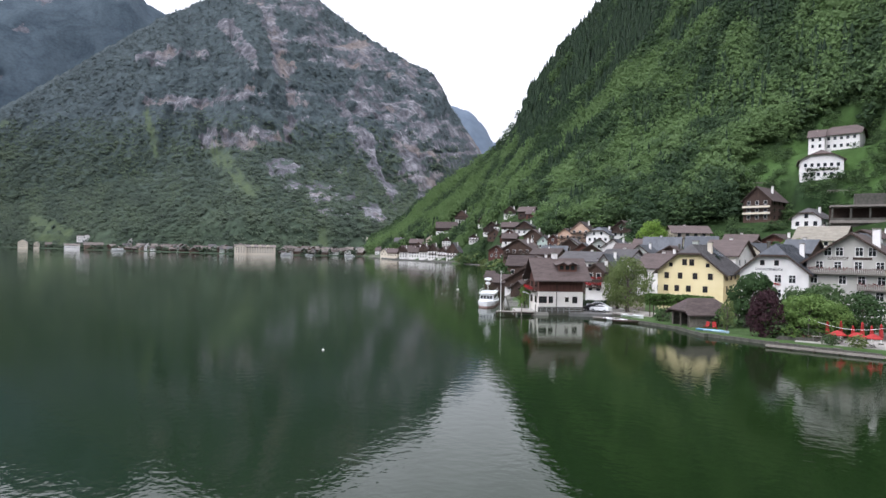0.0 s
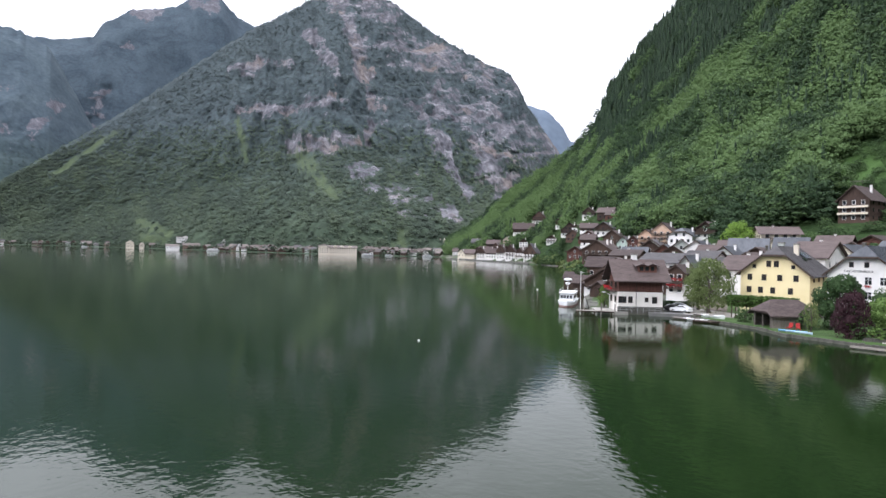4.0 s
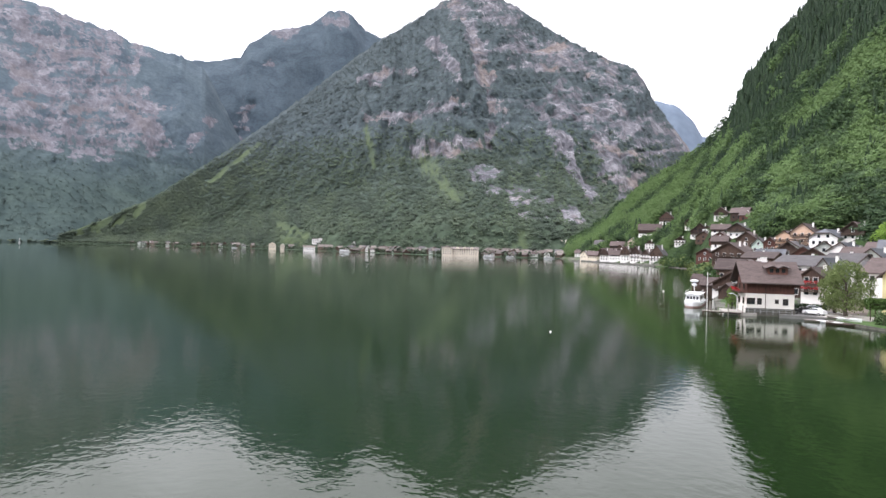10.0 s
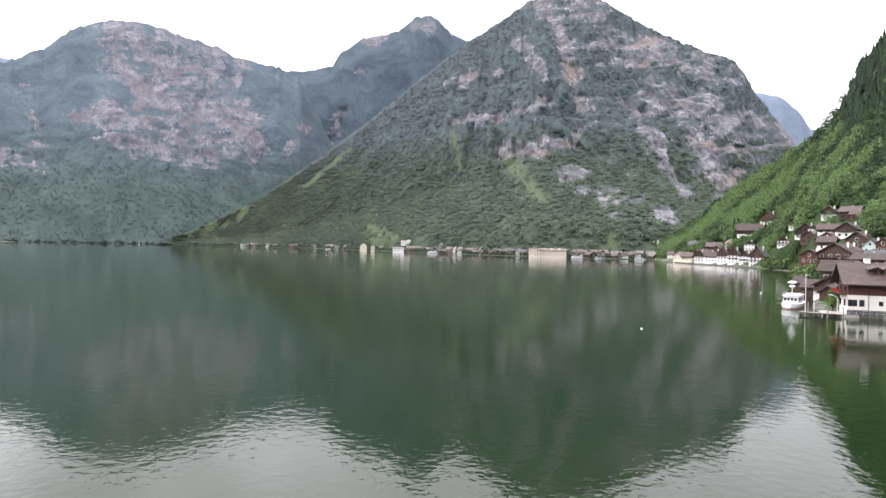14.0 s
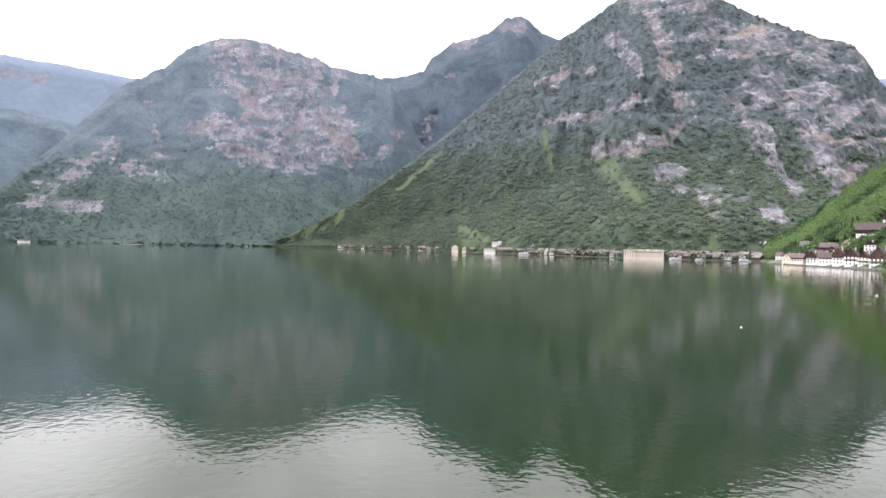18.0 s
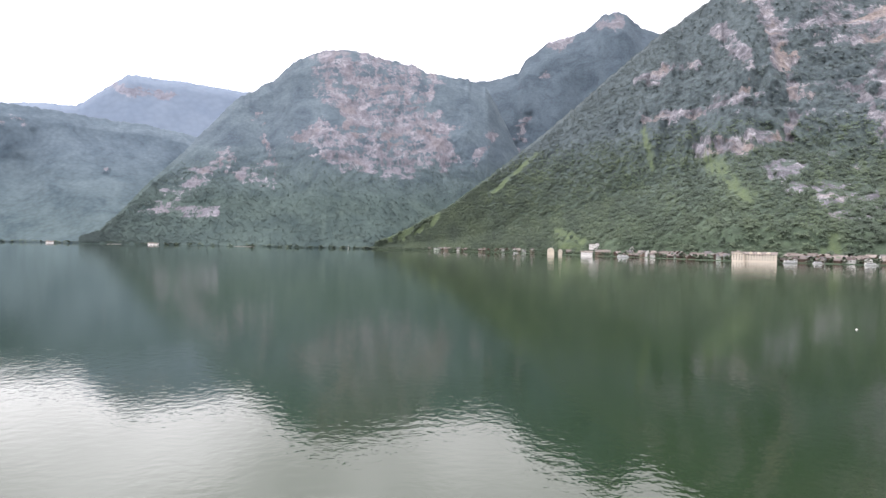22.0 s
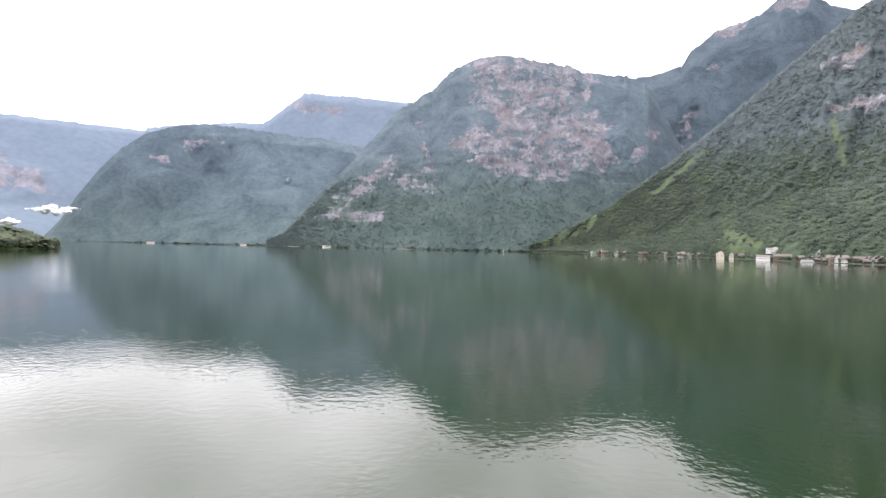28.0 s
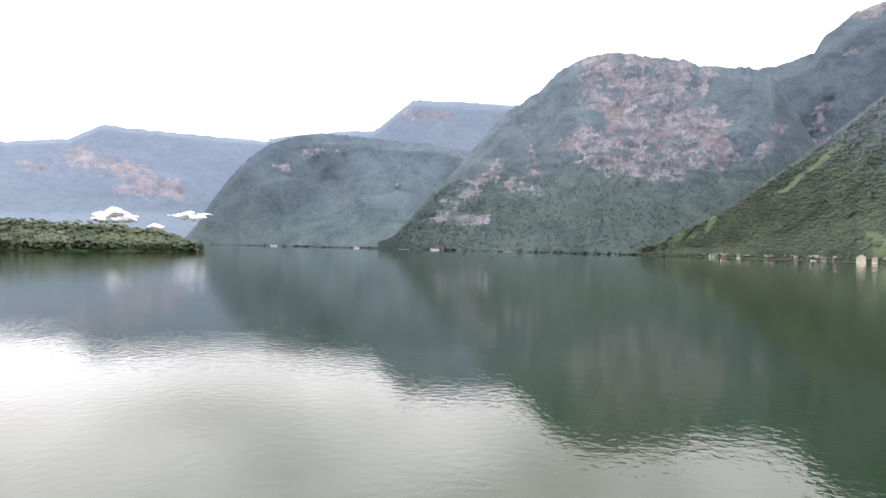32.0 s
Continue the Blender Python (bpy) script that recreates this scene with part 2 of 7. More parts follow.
# ---- terrain: every slope is a sheet over bearing and distance from the first camera place ----
# shore and hill foot of the village side: bearing (degrees to the left), distance of the water's edge, foot of the slope, height of the foot
SHORE = [(-165, 130, 190, 4), (-140, 120, 160, 5), (-110, 72, 150, 6), (-75, 80, 180, 9), (-45, 88, 205, 11), (-36, 92, 215, 12),
         (-29.2, 94.5, 225, 12), (-23.5, 99, 232, 12), (-21.3, 106, 235, 12), (-17.3, 112.5, 250, 12), (-13.9, 126, 275, 12),
         (-9, 123.5, 300, 11), (-6.5, 124, 300, 9), (-6.2, 150, 300, 9), (-5.6, 215, 310, 8), (-4.6, 330, 380, 6),
         (-4.0, 470, 495, 4), (-0.9, 532, 560, 4), (2, 590, 620, 4), (4.5, 641, 690, 4), (6.7, 722, 780, 4), (8, 880, 930, 3)]
HILL_CREST = [(-165, 16, 900), (-140, 22, 800), (-100, 33, 600), (-60, 38, 470), (-40, 35, 480), (-28, 30.5, 560), (-20, 26.5, 680),
              (-14.3, 22.0, 800), (-11.2, 18.9, 830), (-8.1, 15.3, 850), (-6.6, 11.6, 850), (-5, 9.5, 850), (-0.7, 6.4, 900),
              (2.5, 4.2, 930), (5.1, 1.6, 950), (7, 0.5, 960), (8, 0.1, 960)]


# level ground cut into the slope for single houses: bearing, distance, half width, depth behind, height
PADS = [(-32.9, 293, 13, 14, 55.9), (-32.3, 276, 10, 2, 42.6), (-27.7, 257, 8, 15, 25.0), (-31.3, 245, 7, 12, 21.9), (-35.4, 238, 14, 9, 24.0)]


def hill_z(az, r):
    s, foot, zf = curve(az, SHORE, 1), curve(az, SHORE, 2), curve(az, SHORE, 3)
    el, d1 = curve(az, HILL_CREST, 1), curve(az, HILL_CREST, 2)
    zc = CAM_Z + d1 * np.tan(np.radians(el))
    terrace = 0.55 + (zf - 0.55) * np.clip((r - s - 14) / np.maximum(foot - s - 14, 1), 0, 1) ** 1.3
    w = np.clip((r - foot) / np.maximum(d1 - foot, 1), 0, 1)
    slope = zf + (zc - zf) * (0.4 * w + 0.6 * w ** 2)
    x, y = -np.sin(np.radians(az)) * r, np.cos(np.radians(az)) * r
    bumps = (fbm(x / 60, y / 60, 5, 4) - 0.5) * 26 * np.clip(w * 4, 0, 1) * (1 - w)
    z = np.where(r < foot, terrace, slope + bumps)
    z = np.where(r > d1, zc - (r - d1) * 0.6, z)
    for pa, pr, pw, pd, pz in PADS:
        out = np.maximum(np.abs(np.radians(az - pa)) * r - pw, np.maximum(pr - 7 - r, r - pr - pd))
        z = np.where(out < 0, np.minimum(z, pz), np.where(out < 6, np.minimum(z, pz + (z - pz) * np.clip(out, 0, 6) / 6), z))
    return np.where(r < s + 0.01, -2.5, z)


def xy(az, r):
    return -np.sin(np.radians(az)) * r, np.cos(np.radians(az)) * r


def sheet(name, az, rows, mat, label, rock=None, meadow=None):
    """rows: function of (az, v in 0..1) giving distance and height."""
    nv = len(rows)
    A = np.tile(az, (nv, 1))
    R, Z = np.stack([r for r, z in rows]), np.stack([z for r, z in rows])
    X, Y = xy(A, R)
    v = np.stack([X, Y, Z], -1).reshape(-1, 3)
    n = len(az)
    i, j = np.meshgrid(np.arange(nv - 1), np.arange(n - 1), indexing="ij")
    q = (i * n + j).ravel()
    f = np.stack([q, q + n, q + n + 1, q + 1], 1)
    me = raw_mesh(name, v, f, mat, True)
    for key, val in (("rock", rock), ("meadow", meadow)):
        at = me.attributes.new(key, "FLOAT", "POINT")
        at.data.foreach_set("value", (np.zeros(len(v)) if val is None else val.ravel()).astype(np.float32))
    return tagged(new(name, me), label, "mountain", kind="structure")


def along(az, el, a0, e0, a1, e1, width):
    """1 inside a stripe between two bearings and heights, falling to 0 round it."""
    dx, dy = a1 - a0, e1 - e0
    t = np.clip(((az - a0) * dx + (el - e0) * dy) / max(dx * dx + dy * dy, 1e-6), 0, 1)
    return np.clip(1.5 - np.hypot(az - a0 - t * dx, el - e0 - t * dy) / width, -1, 1)


def stripes(az, el, table):
    """The strongest of several stripes, their outlines frayed."""
    k = np.full(len(az), -1.0)
    az, el = az + (fbm(az * 0.7, el * 0.7, 91, 3) - 0.5) * 2.4, el + (fbm(az * 0.7, el * 0.7, 95, 3) - 0.5) * 1.4
    for a0, e0, a1, e1, width, s in table:
        k = np.maximum(k, along(az, el, a0, e0, a1, e1, width) * s)
    return k


def mountain(name, label, mat, shore, crest, az0, az1, na, nv, cliff=(0.3, 0.9), rocks=(), seed=1, rough=60.0, meadows=(), lean=(0.0, 0.0, 24.0), bare=0.0, flat=0.0, lift=0.0, woods=(), broken=1.0, foot=(0.74, 1.15), fold=None):
    """A mountain whose foot and crest are lines of the plan. cliff: from and to which share of its height it stands steep; foot: how hollow the slope below that is;
    rocks, meadows, woods: stripes of bare rock, grass and closed forest; lean: how its gullies slant on either side of a bearing."""
    az = np.linspace(az0, az1, na)
    d0, el1, d1 = curve(az, shore, 1), curve(az, crest, 1), curve(az, crest, 2)
    if not flat and name != "peninsula":
        m = max(3, int(4.0 / (az[1] - az[0])))
        d0 = np.convolve(np.pad(d0, m, mode="edge"), np.hanning(2 * m + 1) / m, mode="valid")
    top = CAM_Z + d1 * np.tan(np.radians(el1 + lift * np.clip(el1 / 4, 0, 1)))
    side = 1 / (1 + np.exp((az - lean[2]) / 2.0))
    slant = lean[0] * side + lean[1] * (1 - side)
    rows, rock, mead = [], [], []
    for v in np.linspace(-0.01, 1.25, nv):
        w = np.clip(v, 0, 1)
        lo, hi = cliff
        h = np.interp(w, [0, lo, hi, 1], [0, lo * foot[0], hi * 0.97, 1.0])
        r = d0 + (d1 - d0) * np.interp(w, [0, lo, hi, 1], [0, lo * foot[1], hi * 0.93, 1.0])
        if flat:
            r = r + flat * np.minimum(1.0, w * 30) * (1 - w)
            h = h * np.clip((w - 0.033) / 0.03, 0, 1)
        el = np.degrees(np.arctan2(h * top - CAM_Z, r))
        c = az - slant * el
        k = stripes(az, el, rocks)
        k = np.minimum(k, 1 - 2.0 * np.clip(stripes(az, el, woods), 0, 1)) if len(woods) else k
        # bare rock is gullied and stepped, the forest lies as a smoother blanket
        craggy = 0.14 + 0.86 * np.clip(k + 0.55 + bare, 0, 1)
        warp = fbm(c * 0.3, el * 0.25, seed + 9) * 2.2
        gul = ridged(c * 0.33 + warp, el * 0.16, seed, 5)
        broad = fbm(c * 0.16 + 3, el * 0.10, seed + 6, 3)
        fine = fbm(az * 1.3, el * 1.6, seed + 3, 5, 0.6)
        amp = rough * np.minimum(1, 4 * w * (1 - w) + 0.02) * np.clip((d1 - d0) / 700, 0.05, 1)
        r2 = r + (gul - 0.6) * -1.8 * amp * craggy + (fine - 0.5) * 0.9 * amp * craggy + (broad - 0.5) * -2.2 * amp * (fold or rough) / rough
        ledge = (ridged(az * 0.2, el * 0.75 + fbm(az * 0.15, el * 0.15, seed + 5) * 3, seed + 7, 3) - 0.5) * amp * 0.55 * craggy
        jag = (fbm(az * 3.1, 0 * az, seed + 2, 4, 0.6) - 0.5) * np.minimum(top * 0.03, 20) * w ** 8
        z = np.where(v <= 1, h * (top + jag) + ledge * np.minimum(1, 5 * w) * (w < 1), (top + jag) * (1 - (v - 1) * 1.8))
        z = np.where(v < 0, -3.0, np.maximum(z, 1.0))
        if v > 1:
            r2 = d1 + (v - 1) * 1400
        rows.append((np.minimum(r2, 4900), z))
        n1 = fbm(az * 0.6, el * 0.9, seed + 21, 5, 0.6) - 0.5
        n2 = fbm(c * 3.2, el * 1.3 + fbm(az, el, seed + 4), seed + 31, 4, 0.65) - 0.5
        n3 = fbm(az * 0.9 + warp, el * 3.6 + az * 0.35, seed + 41, 4, 0.6) - 0.5
        near = np.clip(k + 0.7, 0, 1)
        rock.append(np.clip(0.05 + bare + np.where(k > 0, k * 0.52, k * 0.36) + n1 * 0.85 * broken + (n2 * 0.7 + n3 * 1.0) * (0.35 + 0.65 * near) * broken, 0, 1) * np.clip((el - 1.2) * 0.8, 0, 1))
        g = np.full(na, -1.0)
        for a0, e0, a1, e1, width in meadows:
            g = np.maximum(g, along(az, el, a0, e0, a1, e1, width))
        mead.append(np.clip(g * 0.9 + n2 * 2.2 + n1 * 0.8 - 0.15, 0, 0.85))
    ob = sheet(name, az, rows, mat, label, np.stack(rock), np.stack(mead))
    return ob, az, np.stack([r for r, z in rows]), np.stack([z for r, z in rows]), np.stack(rock), np.stack(mead)


# aerial haze is mixed into these slope colours, more with distance; not m_hill
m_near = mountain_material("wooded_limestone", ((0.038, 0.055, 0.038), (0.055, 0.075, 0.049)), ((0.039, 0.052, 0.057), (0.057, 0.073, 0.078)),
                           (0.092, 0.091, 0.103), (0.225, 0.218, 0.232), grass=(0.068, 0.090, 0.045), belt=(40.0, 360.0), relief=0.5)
m_mid = mountain_material("haze_blue_woods_and_rock", ((0.030, 0.046, 0.046), (0.059, 0.082, 0.074)), ((0.045, 0.062, 0.079), (0.083, 0.108, 0.124)),
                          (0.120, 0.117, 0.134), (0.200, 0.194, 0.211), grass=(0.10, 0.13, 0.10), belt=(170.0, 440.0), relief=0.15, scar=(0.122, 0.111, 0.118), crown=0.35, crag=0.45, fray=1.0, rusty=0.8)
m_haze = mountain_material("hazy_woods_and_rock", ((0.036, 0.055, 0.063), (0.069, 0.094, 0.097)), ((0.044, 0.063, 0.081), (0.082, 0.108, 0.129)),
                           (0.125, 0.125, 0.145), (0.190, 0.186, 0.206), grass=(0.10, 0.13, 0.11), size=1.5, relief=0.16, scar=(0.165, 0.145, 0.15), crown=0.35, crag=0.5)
m_far = mountain_material("haze_blue_ridge", ((0.096, 0.127, 0.160), (0.112, 0.143, 0.176)), ((0.100, 0.128, 0.170), (0.118, 0.147, 0.188)),
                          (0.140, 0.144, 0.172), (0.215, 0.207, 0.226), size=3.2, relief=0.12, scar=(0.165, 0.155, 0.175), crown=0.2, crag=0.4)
m_side = mountain_material("haze_blue_woods_below_a_bare_top", ((0.030, 0.045, 0.050), (0.051, 0.071, 0.072)), ((0.037, 0.052, 0.067), (0.066, 0.087, 0.104)),
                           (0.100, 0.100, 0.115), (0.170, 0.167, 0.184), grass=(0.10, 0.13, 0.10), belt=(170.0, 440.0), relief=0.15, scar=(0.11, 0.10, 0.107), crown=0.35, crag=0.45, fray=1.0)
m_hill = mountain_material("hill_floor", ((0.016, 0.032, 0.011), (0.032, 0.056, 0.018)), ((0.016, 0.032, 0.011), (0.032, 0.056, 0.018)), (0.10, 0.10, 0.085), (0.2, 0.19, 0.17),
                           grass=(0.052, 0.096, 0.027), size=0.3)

MAIN_SHORE = [(-9, 1100), (0, 1000), (7, 860), (10, 850), (19, 880), (30, 1130), (36, 1400), (43, 1700), (47, 1850), (52, 1950)]
MAIN_CREST = [(-9, 0.3, 2300), (-6, 4, 2300), (-3.4, 9.4, 2300), (-1.9, 11.5, 2300), (-0.6, 13.3, 2300), (0.4, 15.2, 2300), (1.2, 16.4, 2320),
              (3.5, 17.3, 2350), (6.3, 18.6, 2400), (9.5, 20.3, 2450), (12.2, 22.0, 2500), (16, 23.3, 2500), (19.6, 22.4, 2500), (22, 20.9, 2450),
              (25.5, 19.0, 2350), (29.7, 15.9, 2250), (33, 13.2, 2200), (37, 10.0, 2150), (41, 6.9, 2100), (44.9, 3.9, 2050), (48.5, 1.9, 2030), (51.3, 0.5, 2020), (52, 0.2, 2020)]
MAIN_ROCKS = [(16.9, 21.8, 14.3, 13.8, 0.8, 1.3), (20.3, 19.4, 17.8, 15.4, 0.55, 1.1), (27.9, 15.4, 22.7, 16.4, 0.45, 1.1), (26.7, 12.0, 22.3, 12.1, 0.65, 1.1),
              (21.0, 12.9, 19.1, 13.4, 0.7, 1.2), (21.7, 9.4, 16.8, 9.7, 0.95, 1.25), (14.8, 12.8, 14.7, 9.7, 0.5, 1.1), (13.3, 14.0, 10.7, 13.9, 0.45, 1.1),
              (9.9, 13.1, 4.9, 4.9, 0.55, 1.3), (11.8, 18.6, 1.6, 15.4, 1.5, 1.05), (6.7, 13.9, -2.0, 9.5, 2.1, 1.1), (3.8, 9.8, 1.4, 5.3, 1.5, 1.15),
              (16.6, 6.8, 14.2, 7.1, 0.55, 1.1), (14.2, 5.0, 6.6, 3.4, 1.1, 0.8), (18.6, 22.0, 12.7, 21.8, 1.4, 0.9), (14.0, 15.0, 5.5, 7.0, 4.6, 0.25)]
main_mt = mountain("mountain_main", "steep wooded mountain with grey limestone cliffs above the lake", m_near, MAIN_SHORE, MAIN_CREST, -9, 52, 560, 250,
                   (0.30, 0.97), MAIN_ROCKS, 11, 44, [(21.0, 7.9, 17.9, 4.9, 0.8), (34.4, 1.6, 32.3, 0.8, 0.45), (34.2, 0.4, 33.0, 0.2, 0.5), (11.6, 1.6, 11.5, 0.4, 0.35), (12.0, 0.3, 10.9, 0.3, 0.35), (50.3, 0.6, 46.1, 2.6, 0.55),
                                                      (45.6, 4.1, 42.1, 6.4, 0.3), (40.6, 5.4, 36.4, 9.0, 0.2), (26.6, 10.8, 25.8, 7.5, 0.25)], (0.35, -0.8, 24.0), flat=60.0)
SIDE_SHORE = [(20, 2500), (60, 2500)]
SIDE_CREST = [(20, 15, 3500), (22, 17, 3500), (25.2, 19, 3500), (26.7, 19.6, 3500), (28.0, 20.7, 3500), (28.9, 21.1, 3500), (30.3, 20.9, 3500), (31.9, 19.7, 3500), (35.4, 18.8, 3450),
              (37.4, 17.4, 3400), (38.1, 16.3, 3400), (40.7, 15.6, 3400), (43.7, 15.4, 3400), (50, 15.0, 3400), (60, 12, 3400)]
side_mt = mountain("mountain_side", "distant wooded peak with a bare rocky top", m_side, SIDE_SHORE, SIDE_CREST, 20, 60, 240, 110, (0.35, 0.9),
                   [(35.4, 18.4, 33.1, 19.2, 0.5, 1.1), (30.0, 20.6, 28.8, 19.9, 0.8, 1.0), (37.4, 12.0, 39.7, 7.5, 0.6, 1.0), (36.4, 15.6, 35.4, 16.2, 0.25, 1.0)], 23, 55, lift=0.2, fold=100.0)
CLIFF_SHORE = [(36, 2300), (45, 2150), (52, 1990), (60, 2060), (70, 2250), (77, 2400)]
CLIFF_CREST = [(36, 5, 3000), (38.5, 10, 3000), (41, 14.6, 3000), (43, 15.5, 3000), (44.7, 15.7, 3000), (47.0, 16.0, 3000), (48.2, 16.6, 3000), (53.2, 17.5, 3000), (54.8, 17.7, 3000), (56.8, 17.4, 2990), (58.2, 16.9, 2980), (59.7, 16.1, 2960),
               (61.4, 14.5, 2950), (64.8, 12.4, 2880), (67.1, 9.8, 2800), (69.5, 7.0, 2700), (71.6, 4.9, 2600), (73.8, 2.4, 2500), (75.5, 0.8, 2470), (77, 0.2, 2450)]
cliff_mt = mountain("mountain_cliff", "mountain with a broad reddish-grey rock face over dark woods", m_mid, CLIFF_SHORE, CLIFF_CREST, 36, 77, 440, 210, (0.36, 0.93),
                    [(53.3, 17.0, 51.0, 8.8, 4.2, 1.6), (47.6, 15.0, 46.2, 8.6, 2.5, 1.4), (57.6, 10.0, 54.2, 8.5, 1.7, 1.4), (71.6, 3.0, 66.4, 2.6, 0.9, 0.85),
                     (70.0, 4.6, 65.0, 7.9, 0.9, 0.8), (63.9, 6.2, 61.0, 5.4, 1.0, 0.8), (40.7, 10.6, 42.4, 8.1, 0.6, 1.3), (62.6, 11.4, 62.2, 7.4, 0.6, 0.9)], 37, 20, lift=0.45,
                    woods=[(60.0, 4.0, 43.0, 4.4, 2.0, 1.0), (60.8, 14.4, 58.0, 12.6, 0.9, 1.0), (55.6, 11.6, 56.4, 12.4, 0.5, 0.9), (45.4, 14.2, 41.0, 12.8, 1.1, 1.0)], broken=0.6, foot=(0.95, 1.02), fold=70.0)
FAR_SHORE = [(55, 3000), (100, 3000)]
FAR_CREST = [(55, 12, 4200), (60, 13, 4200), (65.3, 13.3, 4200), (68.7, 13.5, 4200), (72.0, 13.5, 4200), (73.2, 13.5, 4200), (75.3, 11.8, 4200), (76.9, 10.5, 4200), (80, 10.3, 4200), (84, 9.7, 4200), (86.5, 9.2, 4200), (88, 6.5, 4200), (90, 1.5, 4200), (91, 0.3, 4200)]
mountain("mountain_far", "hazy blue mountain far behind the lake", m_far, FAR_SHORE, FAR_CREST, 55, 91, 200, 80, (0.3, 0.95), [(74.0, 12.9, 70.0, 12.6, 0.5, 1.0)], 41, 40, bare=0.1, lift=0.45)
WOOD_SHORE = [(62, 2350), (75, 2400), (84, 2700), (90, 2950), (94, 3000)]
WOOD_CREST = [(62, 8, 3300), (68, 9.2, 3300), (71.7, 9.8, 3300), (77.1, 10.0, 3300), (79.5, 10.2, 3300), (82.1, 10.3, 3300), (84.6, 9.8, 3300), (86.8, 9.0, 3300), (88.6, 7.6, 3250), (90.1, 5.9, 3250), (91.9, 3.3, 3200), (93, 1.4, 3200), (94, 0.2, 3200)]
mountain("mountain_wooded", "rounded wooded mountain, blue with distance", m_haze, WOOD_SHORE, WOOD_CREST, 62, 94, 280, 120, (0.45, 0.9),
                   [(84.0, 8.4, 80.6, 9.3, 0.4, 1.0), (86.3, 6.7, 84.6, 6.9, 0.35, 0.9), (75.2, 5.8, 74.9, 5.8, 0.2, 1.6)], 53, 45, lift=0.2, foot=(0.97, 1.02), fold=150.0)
mountain("mountain_blue", "ridge at the far end of the lake, pale blue with haze", m_far, [(80, 3300), (130, 3300)],
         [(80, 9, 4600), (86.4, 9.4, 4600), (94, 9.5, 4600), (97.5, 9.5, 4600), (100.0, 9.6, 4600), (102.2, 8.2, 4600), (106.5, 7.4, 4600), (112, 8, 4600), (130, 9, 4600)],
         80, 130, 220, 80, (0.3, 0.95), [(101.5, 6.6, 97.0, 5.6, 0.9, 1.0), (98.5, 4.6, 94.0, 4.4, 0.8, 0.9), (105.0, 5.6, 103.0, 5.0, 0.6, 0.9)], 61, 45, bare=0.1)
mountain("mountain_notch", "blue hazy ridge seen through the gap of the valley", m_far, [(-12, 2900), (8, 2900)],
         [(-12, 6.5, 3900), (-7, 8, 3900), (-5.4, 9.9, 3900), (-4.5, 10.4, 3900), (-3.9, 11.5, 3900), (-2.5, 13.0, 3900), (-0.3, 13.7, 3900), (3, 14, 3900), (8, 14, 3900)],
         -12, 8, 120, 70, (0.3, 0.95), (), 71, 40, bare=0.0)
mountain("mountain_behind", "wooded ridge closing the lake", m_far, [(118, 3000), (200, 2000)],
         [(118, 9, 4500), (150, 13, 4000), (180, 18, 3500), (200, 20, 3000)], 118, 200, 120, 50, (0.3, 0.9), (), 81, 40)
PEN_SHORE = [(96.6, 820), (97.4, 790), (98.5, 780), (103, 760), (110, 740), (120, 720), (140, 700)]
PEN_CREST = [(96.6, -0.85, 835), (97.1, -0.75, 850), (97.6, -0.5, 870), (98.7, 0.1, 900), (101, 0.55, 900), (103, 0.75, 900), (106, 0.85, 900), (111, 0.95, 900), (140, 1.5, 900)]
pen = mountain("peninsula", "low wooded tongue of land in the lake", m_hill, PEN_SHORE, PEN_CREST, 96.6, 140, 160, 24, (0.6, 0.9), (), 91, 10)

# village shore and wooded hillside, one sheet
az = np.concatenate([np.linspace(-165, -42, 120, endpoint=False), np.linspace(-42, 8, 420)])
rows = []
s_, f_, d_ = curve(az, SHORE, 1), curve(az, SHORE, 2), curve(az, HILL_CREST, 2)
for k in np.concatenate([[-0.02, 0.0], np.linspace(0.001, 1, 36), np.linspace(1.01, 2, 110), [2.3, 2.8]]):
    r = np.where(k < 1, s_ + (f_ - s_) * k, np.where(k <= 2, f_ + (d_ - f_) * (k - 1), d_ + (k - 2) * 260))
    rows.append((r, hill_z(az, r) if k > 0 else np.full(len(az), -2.5)))
MEADOW = [(-32.0, 300, 3.6, 26), (-28.3, 296, 3.0, 22), (-35.5, 278, 3.0, 26), (-19.9, 262, 0.9, 14)]
hx, hr = np.tile(az, (len(rows), 1)), np.stack([r for r, z in rows])
mead = np.zeros_like(hr)
for ma, mr, sa, sr in MEADOW:
    mead = np.maximum(mead, np.clip(1.8 - 1.8 * np.hypot((hx - ma) / sa, (hr - mr) / sr) + (fbm(hx * 1.3, hr / 14, 3) - 0.5) * 1.6, 0, 1))
edge = hr - np.tile(s_, (len(rows), 1))
town = np.clip((np.tile(f_, (len(rows), 1)) - hr) / 12, 0, 1) * (hx > -60)
garden = ((hx > -24.5) & (hx < -15.8) & (edge < 9)) | ((hx > -29.5) & (hx < -22) & (edge < 14)) | ((hx < -29.5) & (edge < 4)) | (fbm(hx * 1.1, hr / 9, 6) > 0.62)
mead = np.maximum(mead, np.where((town > 0) & garden, 0.9, 0))
hill = sheet("hillside", az, rows, m_hill, "steep green wooded hillside above the village", np.maximum((fbm(hx * 0.8, hr / 50, 8) - 0.5) * 0.6, town * 0.85), mead)

